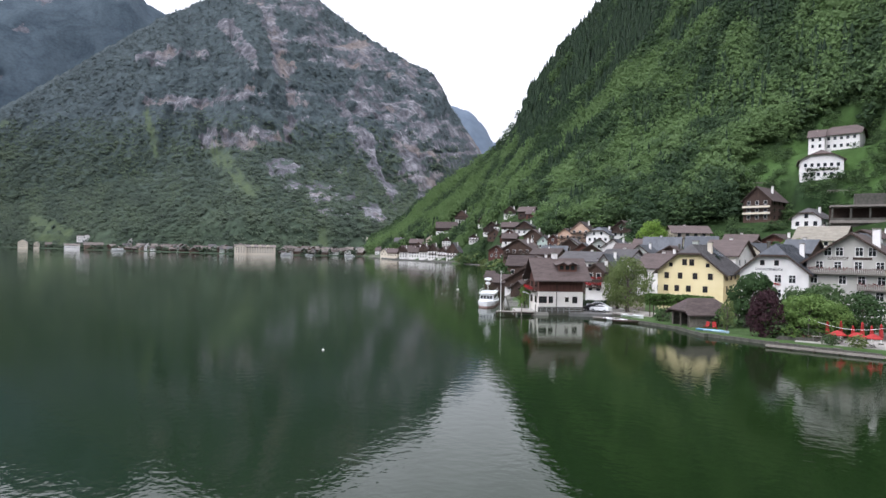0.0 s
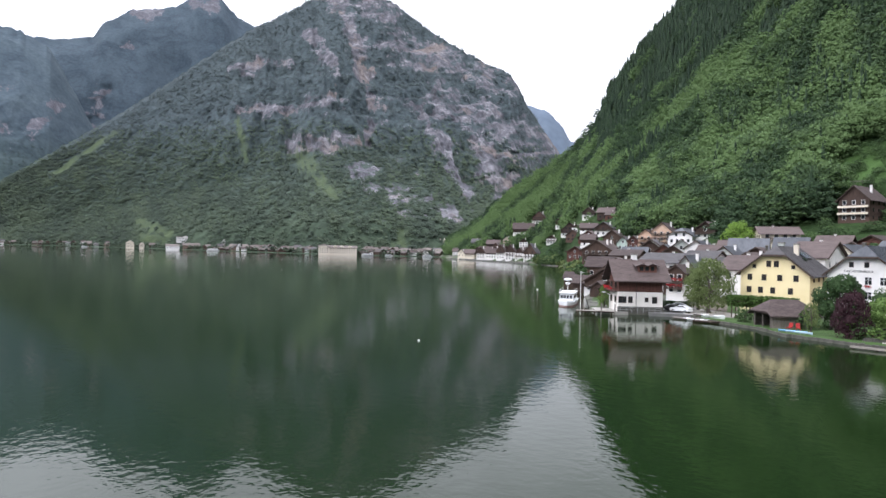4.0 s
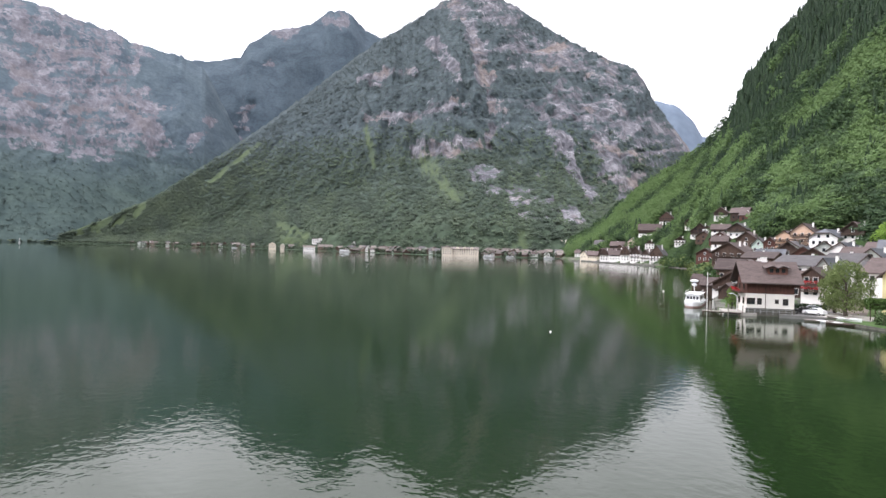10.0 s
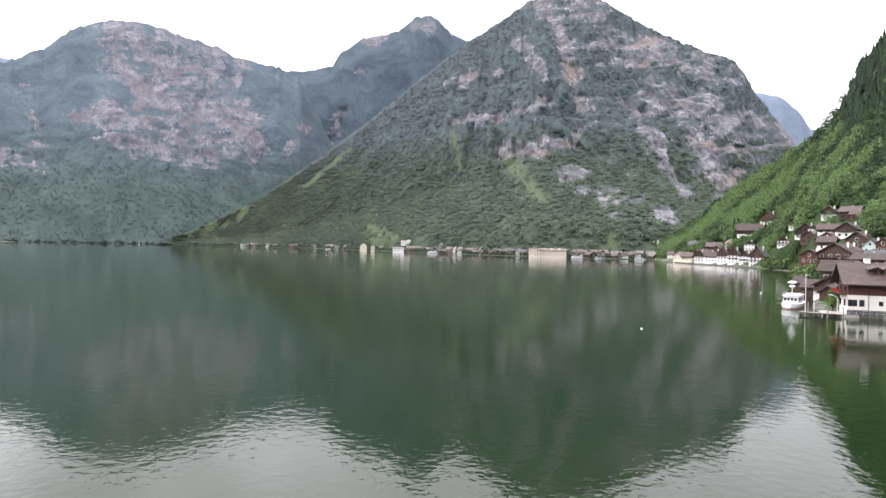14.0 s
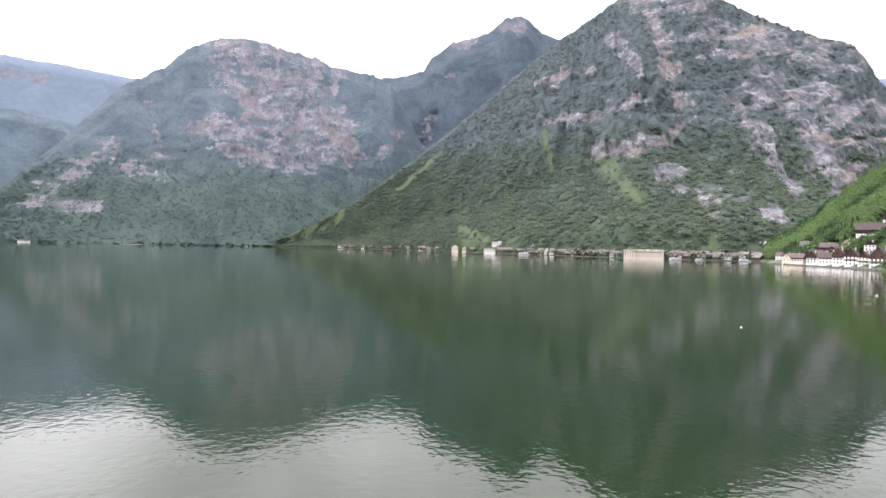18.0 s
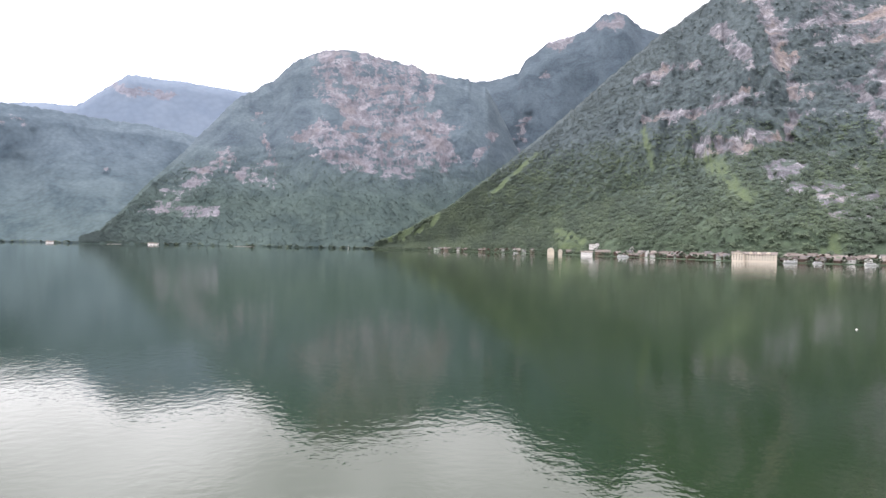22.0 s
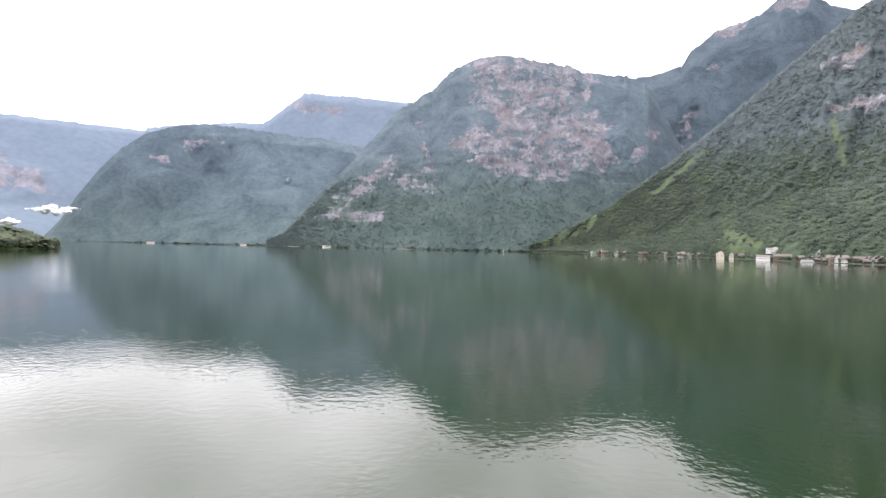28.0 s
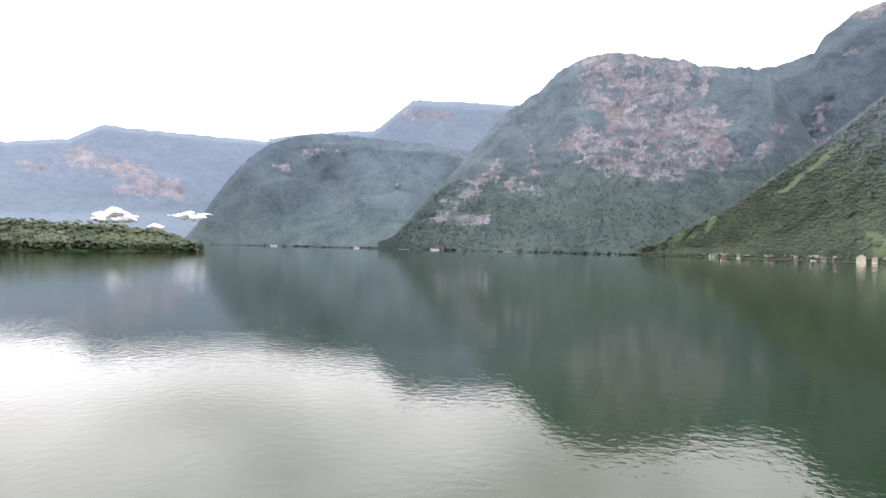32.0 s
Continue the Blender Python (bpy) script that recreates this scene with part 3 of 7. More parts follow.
# ---- lake and lake bed ----
ground_mat = material("lake_bed", (0.02, 0.03, 0.015), (0.05, 0.05, 0.03), 0.05, 0.9, 0.0)
g = 4950.0
ring = [(math.cos(a) * g, math.sin(a) * g) for a in np.linspace(0, 2 * math.pi, 65)[:-1]]
bed = bpy.data.meshes.new("ground")
bed.from_pydata([(x, y, -4.0) for x, y in ring], [], [tuple(range(64))])
bed.materials.append(ground_mat)
tagged(new("ground", bed), "dark muddy lake bed reaching the horizon", "ground", kind="structure")
wat = bpy.data.meshes.new("water")
wat.from_pydata([(x, y, 0.0) for x, y in ring], [], [tuple(range(64))])
wat.materials.append(water_material())
tagged(new("water", wat), "calm dark green lake water with small ripples", "water", kind="structure")

# ---- houses ----
W = material("white_plaster", (0.66, 0.635, 0.615), (0.81, 0.785, 0.765), 0.9, 0.85, 0.02, objrand=0.25)
C = material("cream_plaster", (0.60, 0.53, 0.42), (0.72, 0.65, 0.54), 0.9, 0.85, 0.02, objrand=0.2)
L = material("warm_cream_plaster", (0.58, 0.51, 0.42), (0.68, 0.61, 0.52), 0.1, 0.85, 0.0)
K = material("pinkish_plaster", (0.58, 0.44, 0.38), (0.68, 0.55, 0.50), 0.9, 0.85, 0.02)
Y = material("pale_yellow_plaster", (0.72, 0.60, 0.33), (0.82, 0.70, 0.43), 0.5, 0.85, 0.02)
M = material("mint_plaster", (0.38, 0.47, 0.42), (0.47, 0.55, 0.50), 0.9, 0.85, 0.02)
O = material("salmon_plaster", (0.52, 0.35, 0.25), (0.62, 0.45, 0.34), 0.9, 0.85, 0.02)
N = material("grey_plaster", (0.34, 0.36, 0.33), (0.46, 0.48, 0.44), 0.9, 0.85, 0.02)
T = material("dark_boards", (0.035, 0.022, 0.018), (0.095, 0.060, 0.045), 2.2, 0.8, 0.05, stretch=(6, 6, 0.5), objrand=0.25)
R = material("red_brown_boards", (0.060, 0.025, 0.020), (0.130, 0.058, 0.044), 2.2, 0.8, 0.05, stretch=(6, 6, 0.5), objrand=0.25)
BR = material("brown_shingles", (0.040, 0.029, 0.027), (0.098, 0.074, 0.069), 1.6, 0.85, 0.06, stretch=(1, 1, 5), objrand=0.35)
GR = material("dark_grey_shingles", (0.043, 0.040, 0.041), (0.104, 0.097, 0.100), 1.6, 0.8, 0.06, stretch=(1, 1, 5), objrand=0.3)
SR = material("blue_grey_sheet_roof", (0.036, 0.040, 0.048), (0.086, 0.091, 0.103), 0.6, 0.5, 0.02, stretch=(3, 1, 1), objrand=0.3)
PR = material("pale_weathered_shingles", (0.15, 0.135, 0.11), (0.27, 0.245, 0.20), 1.6, 0.85, 0.05, stretch=(1, 1, 4))
TRIM = material("white_paint", (0.66, 0.65, 0.63), (0.80, 0.79, 0.77), 4, 0.5, 0.0)
DARKWOOD = material("dark_wood_trim", (0.030, 0.020, 0.016), (0.075, 0.050, 0.038), 6, 0.7, 0.02)
OLDWOOD = material("old_dark_grey_boards", (0.060, 0.050, 0.044), (0.145, 0.125, 0.110), 3, 0.85, 0.05, stretch=(1, 1, 5))
GREYWOOD = material("weathered_grey_wood", (0.13, 0.115, 0.10), (0.27, 0.245, 0.22), 3, 0.85, 0.05, stretch=(1, 1, 5))
GLASS = material("window_glass", (0.012, 0.014, 0.017), (0.028, 0.030, 0.034), 3, 0.08, 0.0, spec=0.5)
STONE = material("quay_stone", (0.042, 0.042, 0.035), (0.125, 0.117, 0.102), 1.4, 0.9, 0.10)
PAVE = material("pale_paving", (0.24, 0.225, 0.205), (0.40, 0.38, 0.35), 0.8, 0.9, 0.02)
ASPHALT = material("worn_asphalt", (0.085, 0.083, 0.080), (0.16, 0.155, 0.15), 0.6, 0.9, 0.02)
RED = material("red_cloth", (0.20, 0.014, 0.014), (0.40, 0.035, 0.032), 3, 0.8, 0.02)
BLOOM = material("red_geraniums", (0.22, 0.010, 0.014), (0.50, 0.03, 0.035), 9, 0.8, 0.1)
GREEN_VINE = material("vine_leaves", (0.012, 0.026, 0.010), (0.045, 0.075, 0.024), 5, 0.8, 0.0, island=0.5)
PALEEDGE = material("sun_bleached_board", (0.19, 0.17, 0.145), (0.30, 0.275, 0.24), 3, 0.85, 0.02)
RUBBER = material("black_rubber", (0.012, 0.012, 0.012), (0.03, 0.03, 0.03), 9, 0.7, 0.0)
METAL = material("galvanised_metal", (0.35, 0.36, 0.37), (0.52, 0.53, 0.54), 5, 0.4, 0.0, metal=0.8)


class Geo:
    """Vertices and faces of one mesh, put together from simple shapes."""

    def __init__(self):
        self.v, self.f = [], []

    def add(self, v, f):
        k = len(self.v)
        self.v += [tuple(p) for p in v]
        self.f += [tuple(i + k for i in q) for q in f]
        return self

    def box(self, x0, x1, y0, y1, z0, z1):
        return self.add([(x0, y0, z0), (x1, y0, z0), (x1, y1, z0), (x0, y1, z0), (x0, y0, z1), (x1, y0, z1), (x1, y1, z1), (x0, y1, z1)],
                        [(0, 3, 2, 1), (4, 5, 6, 7), (0, 1, 5, 4), (1, 2, 6, 5), (2, 3, 7, 6), (3, 0, 4, 7)])

    def loft(self, rings, close=True):
        """Rings of equally many points joined into a skin, with both ends filled."""
        n, k = len(rings[0]), len(self.v)
        self.v += [tuple(p) for r in rings for p in r]
        for i in range(len(rings) - 1):
            for j in range(n):
                a, b = k + i * n + j, k + i * n + (j + 1) % n
                self.f.append((a, b, b + n, a + n))
        if close:
            self.f.append(tuple(k + j for j in reversed(range(n))))
            self.f.append(tuple(k + (len(rings) - 1) * n + j for j in range(n)))
        return self

    def rod(self, p, q, r0, r1=None, n=8):
        p, q = Vector(p), Vector(q)
        r1 = r0 if r1 is None else r1
        t = (q - p).to_track_quat("Z", "Y")
        ring = [Vector((math.cos(2 * math.pi * i / n), math.sin(2 * math.pi * i / n), 0)) for i in range(n)]
        return self.loft([[p + t @ (c * r0) for c in ring], [q + t @ (c * r1) for c in ring]])

    def slab(self, top, polys, thick):
        """A sheet of polygons given a thickness downwards."""
        n = len(top)
        self_f = [tuple(p) for p in polys] + [tuple(reversed([i + n for i in p])) for p in polys]
        count = {}
        for p in polys:
            for a, b in zip(p, p[1:] + p[:1]):
                count[(a, b)] = 1
        for a, b in count:
            if (b, a) not in count:
                self_f.append((b, a, a + n, b + n))
        return self.add(list(top) + [(x, y, z - thick) for x, y, z in top], self_f)

    def moved(self, fn):
        self.v = [tuple(fn(*p)) for p in self.v]
        return self


def part(name, geo, mat, parent=None, label="", at=None, smooth=False):
    me = geo if isinstance(geo, bpy.types.Mesh) else bpy.data.meshes.new(name)
    if not isinstance(geo, bpy.types.Mesh):
        me.from_pydata(geo.v, [], geo.f)
        me.materials.append(mat)
        if smooth:
            me.polygons.foreach_set("use_smooth", np.ones(len(me.polygons), bool))
    ob = new(name, me)
    if parent is not None:
        ob.parent = parent
    if at is not None:
        ob.matrix_basis = at
    if label:
        ob["label"] = label
    return ob


def thing(name, label, category, at, group=""):
    ob = new(name)
    ob.empty_display_size = 0.3
    ob.matrix_basis = at
    return tagged(ob, label, category, group)


def place(az, d, z, turn=0.0):
    """A pose on the ground whose front looks at the first camera place, turned by some degrees."""
    x, y = xy(az, d)
    return pose(float(x), float(y), z, 0, 0, az + turn)


WIN = {}


def window_mesh(w, h, mat, bars):
    key = (round(w, 2), round(h, 2), mat.name, bars)
    if key not in WIN:
        t = 0.09
        rect = lambda x, z0, z1, y: [(-x, y, z0), (x, y, z0), (x, y, z1), (-x, y, z1)]
        g = Geo().loft([rect(w / 2 + t, -t * 1.4, h + t, 0.02), rect(w / 2 + t, -t * 1.4, h + t, -0.06), rect(w / 2, 0, h, -0.06), rect(w / 2, 0, h, 0.02)], False)
        me = bpy.data.meshes.new("window")
        me.from_pydata(g.v, [], g.f)
        me.materials.append(mat)
        bm_ = []
        for nm, bx in (("mullion", (-0.035, 0.035, -0.05, 0.0, 0, h)), ("transom", (-w / 2, w / 2, -0.045, 0.0, h * 0.62, h * 0.62 + 0.06))):
            gg = Geo().box(*bx)
            m2 = bpy.data.meshes.new(nm)
            m2.from_pydata(gg.v, [], gg.f)
            m2.materials.append(mat)
            bm_.append((nm, m2))
        p = Geo().box(-w / 2, w / 2, -0.03, 0.02, 0, h)
        pm = bpy.data.meshes.new("pane")
        pm.from_pydata(p.v, [], p.f)
        pm.materials.append(GLASS)
        WIN[key] = (me, pm, bm_)
    return WIN[key]


def window(parent, at, w=0.95, h=1.3, mat=None, bars=True, simple=False):
    me, pm, bars_ = window_mesh(w, h, mat or TRIM, bars)
    if simple:
        return part("window", pm, None, parent, "", at @ pose(0, -0.02, 0))
    ob = part("window", me, None, parent, "", at)
    part("pane", pm, None, ob)
    if bars:
        for nm, m2 in bars_:
            part(nm, m2, None, ob)
    return ob


def chimney(parent, x, y, z0, z1, mat=None, s=0.55):
    c = part("chimney", Geo().box(x - s, x + s, y - s, y + s, z0, z1), mat or W, parent)
    part("cap", Geo().box(x - s - 0.1, x + s + 0.1, y - s - 0.1, y + s + 0.1, z1 + 0.004, z1 + 0.18), GREYWOOD, c)


def seams(parent, w, dep, eave, ridge, over, n, mat, hip=0.0):
    """Standing seams running down both slopes of a sheet roof."""
    hw, slope = w / 2, (ridge - eave) / (w / 2)
    ln, ang = math.hypot(hw + over, (hw + over) * slope), math.degrees(math.atan(slope))
    for i in range(n):
        y = -over + 0.3 + (dep + 2 * over - 0.6) * i / (n - 1)
        cut = max(0.0, hip * hw * 1.0 - (y + over)) if hip else 0.0
        for s in (-1, 1):
            g = Geo().box(cut * 1.2, ln, -0.025, 0.025, 0.0, 0.06)
            part("seam", g, mat, parent, "", pose(0, y, ridge + 0.21, 0, ang if s > 0 else 180 - ang, 0) if s > 0 else pose(0, y, ridge + 0.21, 0, 0, 180) @ pose(0, 0, 0, 0, ang, 0))


def gable_wall(w, dep, eave, ridge, hip, z0, z1=None):
    """Closed wall body of a gabled house from z0 up to z1, cut to the roof's underside."""
    hw, slope = w / 2, (ridge - eave) / (w / 2)
    zt = ridge - hip * (ridge - eave) if hip else ridge
    z1 = zt if z1 is None else min(z1, zt)
    pts = [(-hw, z0), (hw, z0)]
    if z1 <= eave:
        pts += [(hw, z1), (-hw, z1)]
    else:
        xk = hw - (z1 - eave) / slope
        pts += [(hw, eave), (max(xk, 0.02), z1), (-max(xk, 0.02), z1), (-hw, eave)]
    return Geo().loft([[(x, 0, z) for x, z in pts], [(x, dep, z) for x, z in pts]][::-1])


def gable_roof(w, dep, eave, ridge, hip, over, thick=0.22):
    hw, slope = w / 2, (ridge - eave) / (w / 2)
    xo, ze, y0, y1 = hw + over, eave - slope * over, -over, dep + over
    lift = thick * 0.9
    if not hip:
        v = [(-xo, y0, ze), (0, y0, ridge), (xo, y0, ze), (xo, y1, ze), (0, y1, ridge), (-xo, y1, ze)]
        f = [(0, 1, 4, 5), (1, 2, 3, 4)]
    else:
        zh = ridge - hip * (ridge - eave)
        xk, back = hw * (ridge - zh) / (ridge - eave), (ridge - zh) / slope * 0.9
        v = [(-xo, y0, ze), (-xk, y0, zh), (0, y0 + back, ridge), (xk, y0, zh), (xo, y0, ze),
             (xo, y1, ze), (xk, y1, zh), (0, y1 - back, ridge), (-xk, y1, zh), (-xo, y1, ze)]
        f = [(0, 1, 2, 7, 8, 9), (2, 3, 4, 5, 6, 7), (1, 3, 2), (6, 8, 7)]
    f = [tuple(reversed(p)) for p in f]
    return Geo().slab([(x, y, z + lift) for x, y, z in v], [list(p) for p in f], thick)


def bargeboards(parent, w, dep, eave, ridge, hip, over, mat, turn):
    """Boards along the sloping edges of the front gable and, on a half hip, along its eave."""
    hw, slope = w / 2, (ridge - eave) / (w / 2)
    xo, ze = hw + over, eave - slope * over
    zt, xk = (ridge - hip * (ridge - eave), hw * hip) if hip else (ridge, 0.0)
    runs = [((-xo, ze), (-xk, zt)), ((xk, zt), (xo, ze))] + ([((-xk, zt), (xk, zt))] if hip else [])
    for (x0, z0), (x1, z1) in runs:
        pts = [(x0, z0 - 0.22), (x1, z1 - 0.22), (x1, z1 + 0.17), (x0, z0 + 0.17)]
        part("bargeboard", Geo().loft([[(x, -over - 0.012, z) for x, z in pts], [(x, -over - 0.09, z) for x, z in pts]]).moved(turn), mat, parent)


SITES = []


def gz(az, d):
    return float(hill_z(np.array([float(az)]), np.array([float(d)]))[0])


def house(name, label, az, d, z, w, dep, eave, ridge, rot, wall, roof, hip=0.0, side=False, upper=None, balc=(), flowers=False, grid=None, chim=True, over=None):
    if wall is W and not upper and not side and not hip and d > 140 and az < 8 and "white gable" not in label:
        upper = (0.97, T)
    if upper and not side and not balc and 140 < d < 720 and int(d) % 3:
        balc = (upper[0] if upper[0] < 0.8 else 0.55,)
    ob = thing(name, label, "house", place(az, d, z, rot), "houses of the village")
    SITES.append((az, d, w, dep))
    low = min(-1.0, float(hill_z(np.array([az]), np.array([d]))[0]) - z - 1.0) if az < 8 else -3.0
    over = over if over is not None else min(0.9, 0.07 * w + 0.15)
    gw, gl = (dep, w) if side else (w, dep)
    turn = (lambda x, y, zz: (w / 2 - y, x + dep / 2, zz)) if side else (lambda x, y, zz: (x, y, zz))
    cut = eave * upper[0] if upper else None
    part("wall", gable_wall(gw, gl, eave, ridge, hip, low, cut).moved(turn), wall, ob)
    if upper:
        part("upper_wall", gable_wall(gw - 0.06, gl - 0.06, eave, ridge, hip, cut + 0.004).moved(lambda x, y, zz: turn(x, y + 0.03, zz)), upper[1], ob, "dark timber upper wall")
    part("roof", gable_roof(gw, gl, eave, ridge, hip, over).moved(turn), roof, ob)
    far = d > 330
    if not far:
        bargeboards(ob, gw, gl, eave, ridge, hip, over, DARKWOOD, turn)
    storeys = max(1, int(round((eave + (0.3 if side else 0.35 * (ridge - eave))) / 2.9)))
    nx = max(2, int(w / 2.7))
    if grid:
        nx, storeys = grid
    step = eave / storeys if storeys and eave > 2.4 * storeys else 2.7
    frame_mat = TRIM if wall in (T, R) or upper else (DARKWOOD if int(d) % 2 else TRIM)
    for s in range(storeys):
        zz = 0.9 + s * step
        if zz + 1.2 > eave + (0 if side else (ridge - eave) * 0.55):
            break
        half = w / 2 if zz + 1.3 < eave or side else w / 2 * (1 - (zz + 1.3 - eave) / (ridge - eave))
        k = nx if zz + 1.3 < eave else max(1, nx - 2)
        for i in range(k):
            x = (i + 0.5 - k / 2) * (2 * half / k) * 0.9
            window(ob, pose(x, 0, zz), 0.95 if w < 9 else 1.05, 1.35, frame_mat, False, far)
        if not far and d < 290:
            for i in range(2 if dep < 14 else 3):
                y = dep * (i + 0.7) / (2.4 if dep < 14 else 3.4)
                if zz + 1.3 < eave:
                    if rot <= 0:
                        window(ob, pose(w / 2, y, zz, 0, 0, 90), 0.85, 1.2, frame_mat, True, True)
                    else:
                        window(ob, pose(-w / 2, y, zz, 0, 0, -90), 0.85, 1.2, frame_mat, True, True)
    for b in balc:
        balcony(ob, -w / 2 + 0.2, w / 2 - 0.2, eave * b, flowers)
    if chim:
        px = 0.22 * gw
        zc = ridge - 0.22 * (ridge - eave) * 2
        cx, cy, _ = turn(px, gl * 0.55, 0)
        chimney(ob, cx, cy, zc - 0.6, ridge + 0.6, (W, STONE, N)[int(d * 3) % 3], 0.34)
    return ob


def balcony(parent, x0, x1, z, flowers=False, out=0.95, wood=None):
    b = part("balcony", Geo().box(x0, x1, -out, -0.004, z - 0.12, z), wood or DARKWOOD, parent, "wooden balcony")
    g = Geo().box(x0, x1, -out, -out + 0.05, z + 0.86, z + 0.94).box(x0, x1, -out + 0.004, -out + 0.046, z + 0.08, z + 0.16)
    n = max(6, int((x1 - x0) / 0.28))
    for i in range(n):
        x = x0 + (x1 - x0) * (i + 0.5) / n
        g.box(x - 0.1, x + 0.1, -out - 0.025, -out - 0.002, z + 0.04, z + 0.9)
    part("railing", g, wood or DARKWOOD, b)
    if flowers:
        part("flower_box", clump(x0 + 0.1, x1 - 0.1, -out - 0.25, -out + 0.1, z + 0.6, z + 1.15, 160, 0.13), BLOOM, b, "red hanging geraniums")


def clump(x0, x1, y0, y1, z0, z1, n, s, seed=3):
    """Loose leaf sprays filling a long box."""
    q = np.random.default_rng(seed)
    g = Geo()
    for _ in range(n):
        p = Vector((q.uniform(x0, x1), q.uniform(y0, y1), q.uniform(z0, z1)))
        u = Vector(q.normal(size=3)).normalized() * s * q.uniform(0.6, 1.3)
        v = u.cross(Vector(q.normal(size=3))).normalized() * s * q.uniform(0.6, 1.2)
        g.add([p - u, p - v * 0.7, p + u, p + v], [(0, 1, 2, 3)])
    return g


def words(text, size, mat, parent, at, label, name="sign_lettering"):
    cu = bpy.data.curves.new(name, "FONT")
    cu.body, cu.size, cu.align_x, cu.extrude = text, size, "CENTER", 0.012
    cu.offset = size * 0.02
    tmp = bpy.data.objects.new(name, cu)
    me = bpy.data.meshes.new_from_object(tmp)
    bpy.data.objects.remove(tmp)
    me.materials.clear()
    me.materials.append(mat)
    return part(name, me, None, parent, label, at @ pose(0, 0, 0, 90, 0, 0))

# village houses: bearing, distance, ground height, width, depth, eaves, ridge, turn
house("house", "white-plastered lakeside house with a dark gable roof", 3.8, 640, 2.4, 9.0, 14, 7.4, 12.6, -10, W, BR, upper=(0.75, T))
house("house", "low dark-roofed house along the lake promenade", 2.8, 625, 3.0, 12.4, 12, 5.8, 10.6, -15, W, BR, side=True, upper=(0.75, T))
house("house", "dark timber gabled house on a white ground floor", 1.9, 605, 2.9, 8.8, 16, 8.6, 14.8, -10, W, BR, upper=(0.7, T))
house("house", "white gabled house with dark timber loft by the promenade", 1.0, 590, 2.2, 9.4, 16, 9.0, 15.4, -10, W, BR, upper=(0.85, T))
house("house", "low brown-roofed house by the promenade", 0.1, 578, 2.0, 8.4, 14, 7.6, 12.8, -15, W, BR, upper=(0.97, T))
house("house", "tall white house with a dark boarded gable at the landing", -0.9, 560, 0.8, 12.1, 18, 9.6, 18.0, -14, W, GR, upper=(0.8, T))
house("house", "small cream house with an orange-brown front by the lake", 5.7, 690, 3.5, 7.6, 12, 4.4, 8.2, -10, C, BR)
house("house", "dark-roofed house among others by the lake", 4.9, 668, 3.2, 11.0, 12, 4.6, 8.6, -15, C, BR, side=True, upper=(0.6, T))
house("house", "tall pinkish house standing behind the lake front", 1.3, 685, 15.4, 9.6, 12, 7.8, 12.4, 0, K, GR)
house("house", "white tower-like house behind the lake front", -0.3, 633, 12.5, 9.0, 10, 8.6, 12.4, 0, W, GR)
house("house", "grey-roofed house above the lake front", 4.2, 778, 15.1, 13.8, 14, 5.8, 11.1, -10, W, GR, side=True)
house("house", "brown-roofed house above the lake front", 2.6, 715, 13.9, 16.5, 14, 5.4, 10.2, -10, T, BR, side=True)
house("house", "house with white lower walls high on the slope", -1.7, 710, 44.5, 15.2, 14, 7.4, 14.4, -12, W, BR, upper=(0.45, T))
house("house", "dark wooden house with a white base on the slope", -0.3, 698, 29.7, 24.4, 14, 8.0, 14.8, 0, W, BR, upper=(0.4, T), side=True)
house("house", "white house with a grey roof on the slope", -3.9, 626, 35.7, 13.3, 14, 7.7, 15.1, -10, W, GR, upper=(0.5, T))
house("house", "white house near the top of the village", -6.3, 461, 36.9, 9.0, 12, 5.6, 9.3, -12, W, BR, upper=(0.65, T))
house("house", "brown wooden house near the top of the village", -7.8, 414, 34.9, 10.5, 12, 4.7, 8.0, -15, T, BR, side=True)
house("house", "white gabled house with dark boards and slate roof", -7.7, 365, 22.0, 10.6, 12, 4.8, 8.4, -16, W, GR, upper=(0.7, T))
house("house", "dark house with white ground floor in the upper village", -4.6, 500, 24.5, 14.1, 12, 5.7, 11.6, -8, W, BR, upper=(0.5, T))
house("house", "tiny white hut on the green slope", -2.9, 589, 18.6, 9.3, 9, 5.6, 9.0, -8, W, BR)
house("house", "reddish wooden house with a broad gable", -6.3, 364, 17.7, 11.8, 14, 3.4, 7.3, -14, R, BR)
house("house", "tall red-brown timber house beside the lake path", -5.1, 320, 8.0, 8.4, 14, 4.4, 7.0, -10, R, BR)
house("house", "large dark chalet with several balconies", -7.1, 255, 7.6, 12.3, 16, 5.7, 9.6, -12, T, BR, balc=(0.35, 0.65))
house("house", "mint green gabled house", -9.5, 308, 13.4, 6.1, 12, 3.8, 7.0, -15, M, GR)
house("house", "rust-red wooden house between coloured houses", -10.4, 304, 13.8, 5.4, 12, 4.5, 6.9, -10, R, BR)
house("house", "salmon house with brown balconies", -11.5, 302, 15.0, 7.0, 14, 6.2, 8.9, -12, O, BR, balc=(0.3, 0.62))
house("house", "tall orange house with stacked wooden balconies", -12.9, 292, 14.8, 9.5, 16, 8.1, 12.1, -14, O, BR, balc=(0.25, 0.5, 0.75))
house("house", "white house with rows of windows and a blue-grey roof", -14.5, 278, 13.8, 10.8, 16, 6.6, 9.9, -20, W, SR, hip=0.5)
house("house", "white chalet with dark boarded storey and balcony", -16.6, 279, 19.0, 8.5, 14, 4.3, 7.8, -14, W, BR, upper=(0.45, T), balc=(0.5,))
house("house", "house with a wide white gable and grey roof", -15.9, 235, 11.3, 8.0, 16, 3.2, 6.1, -14, W, SR)
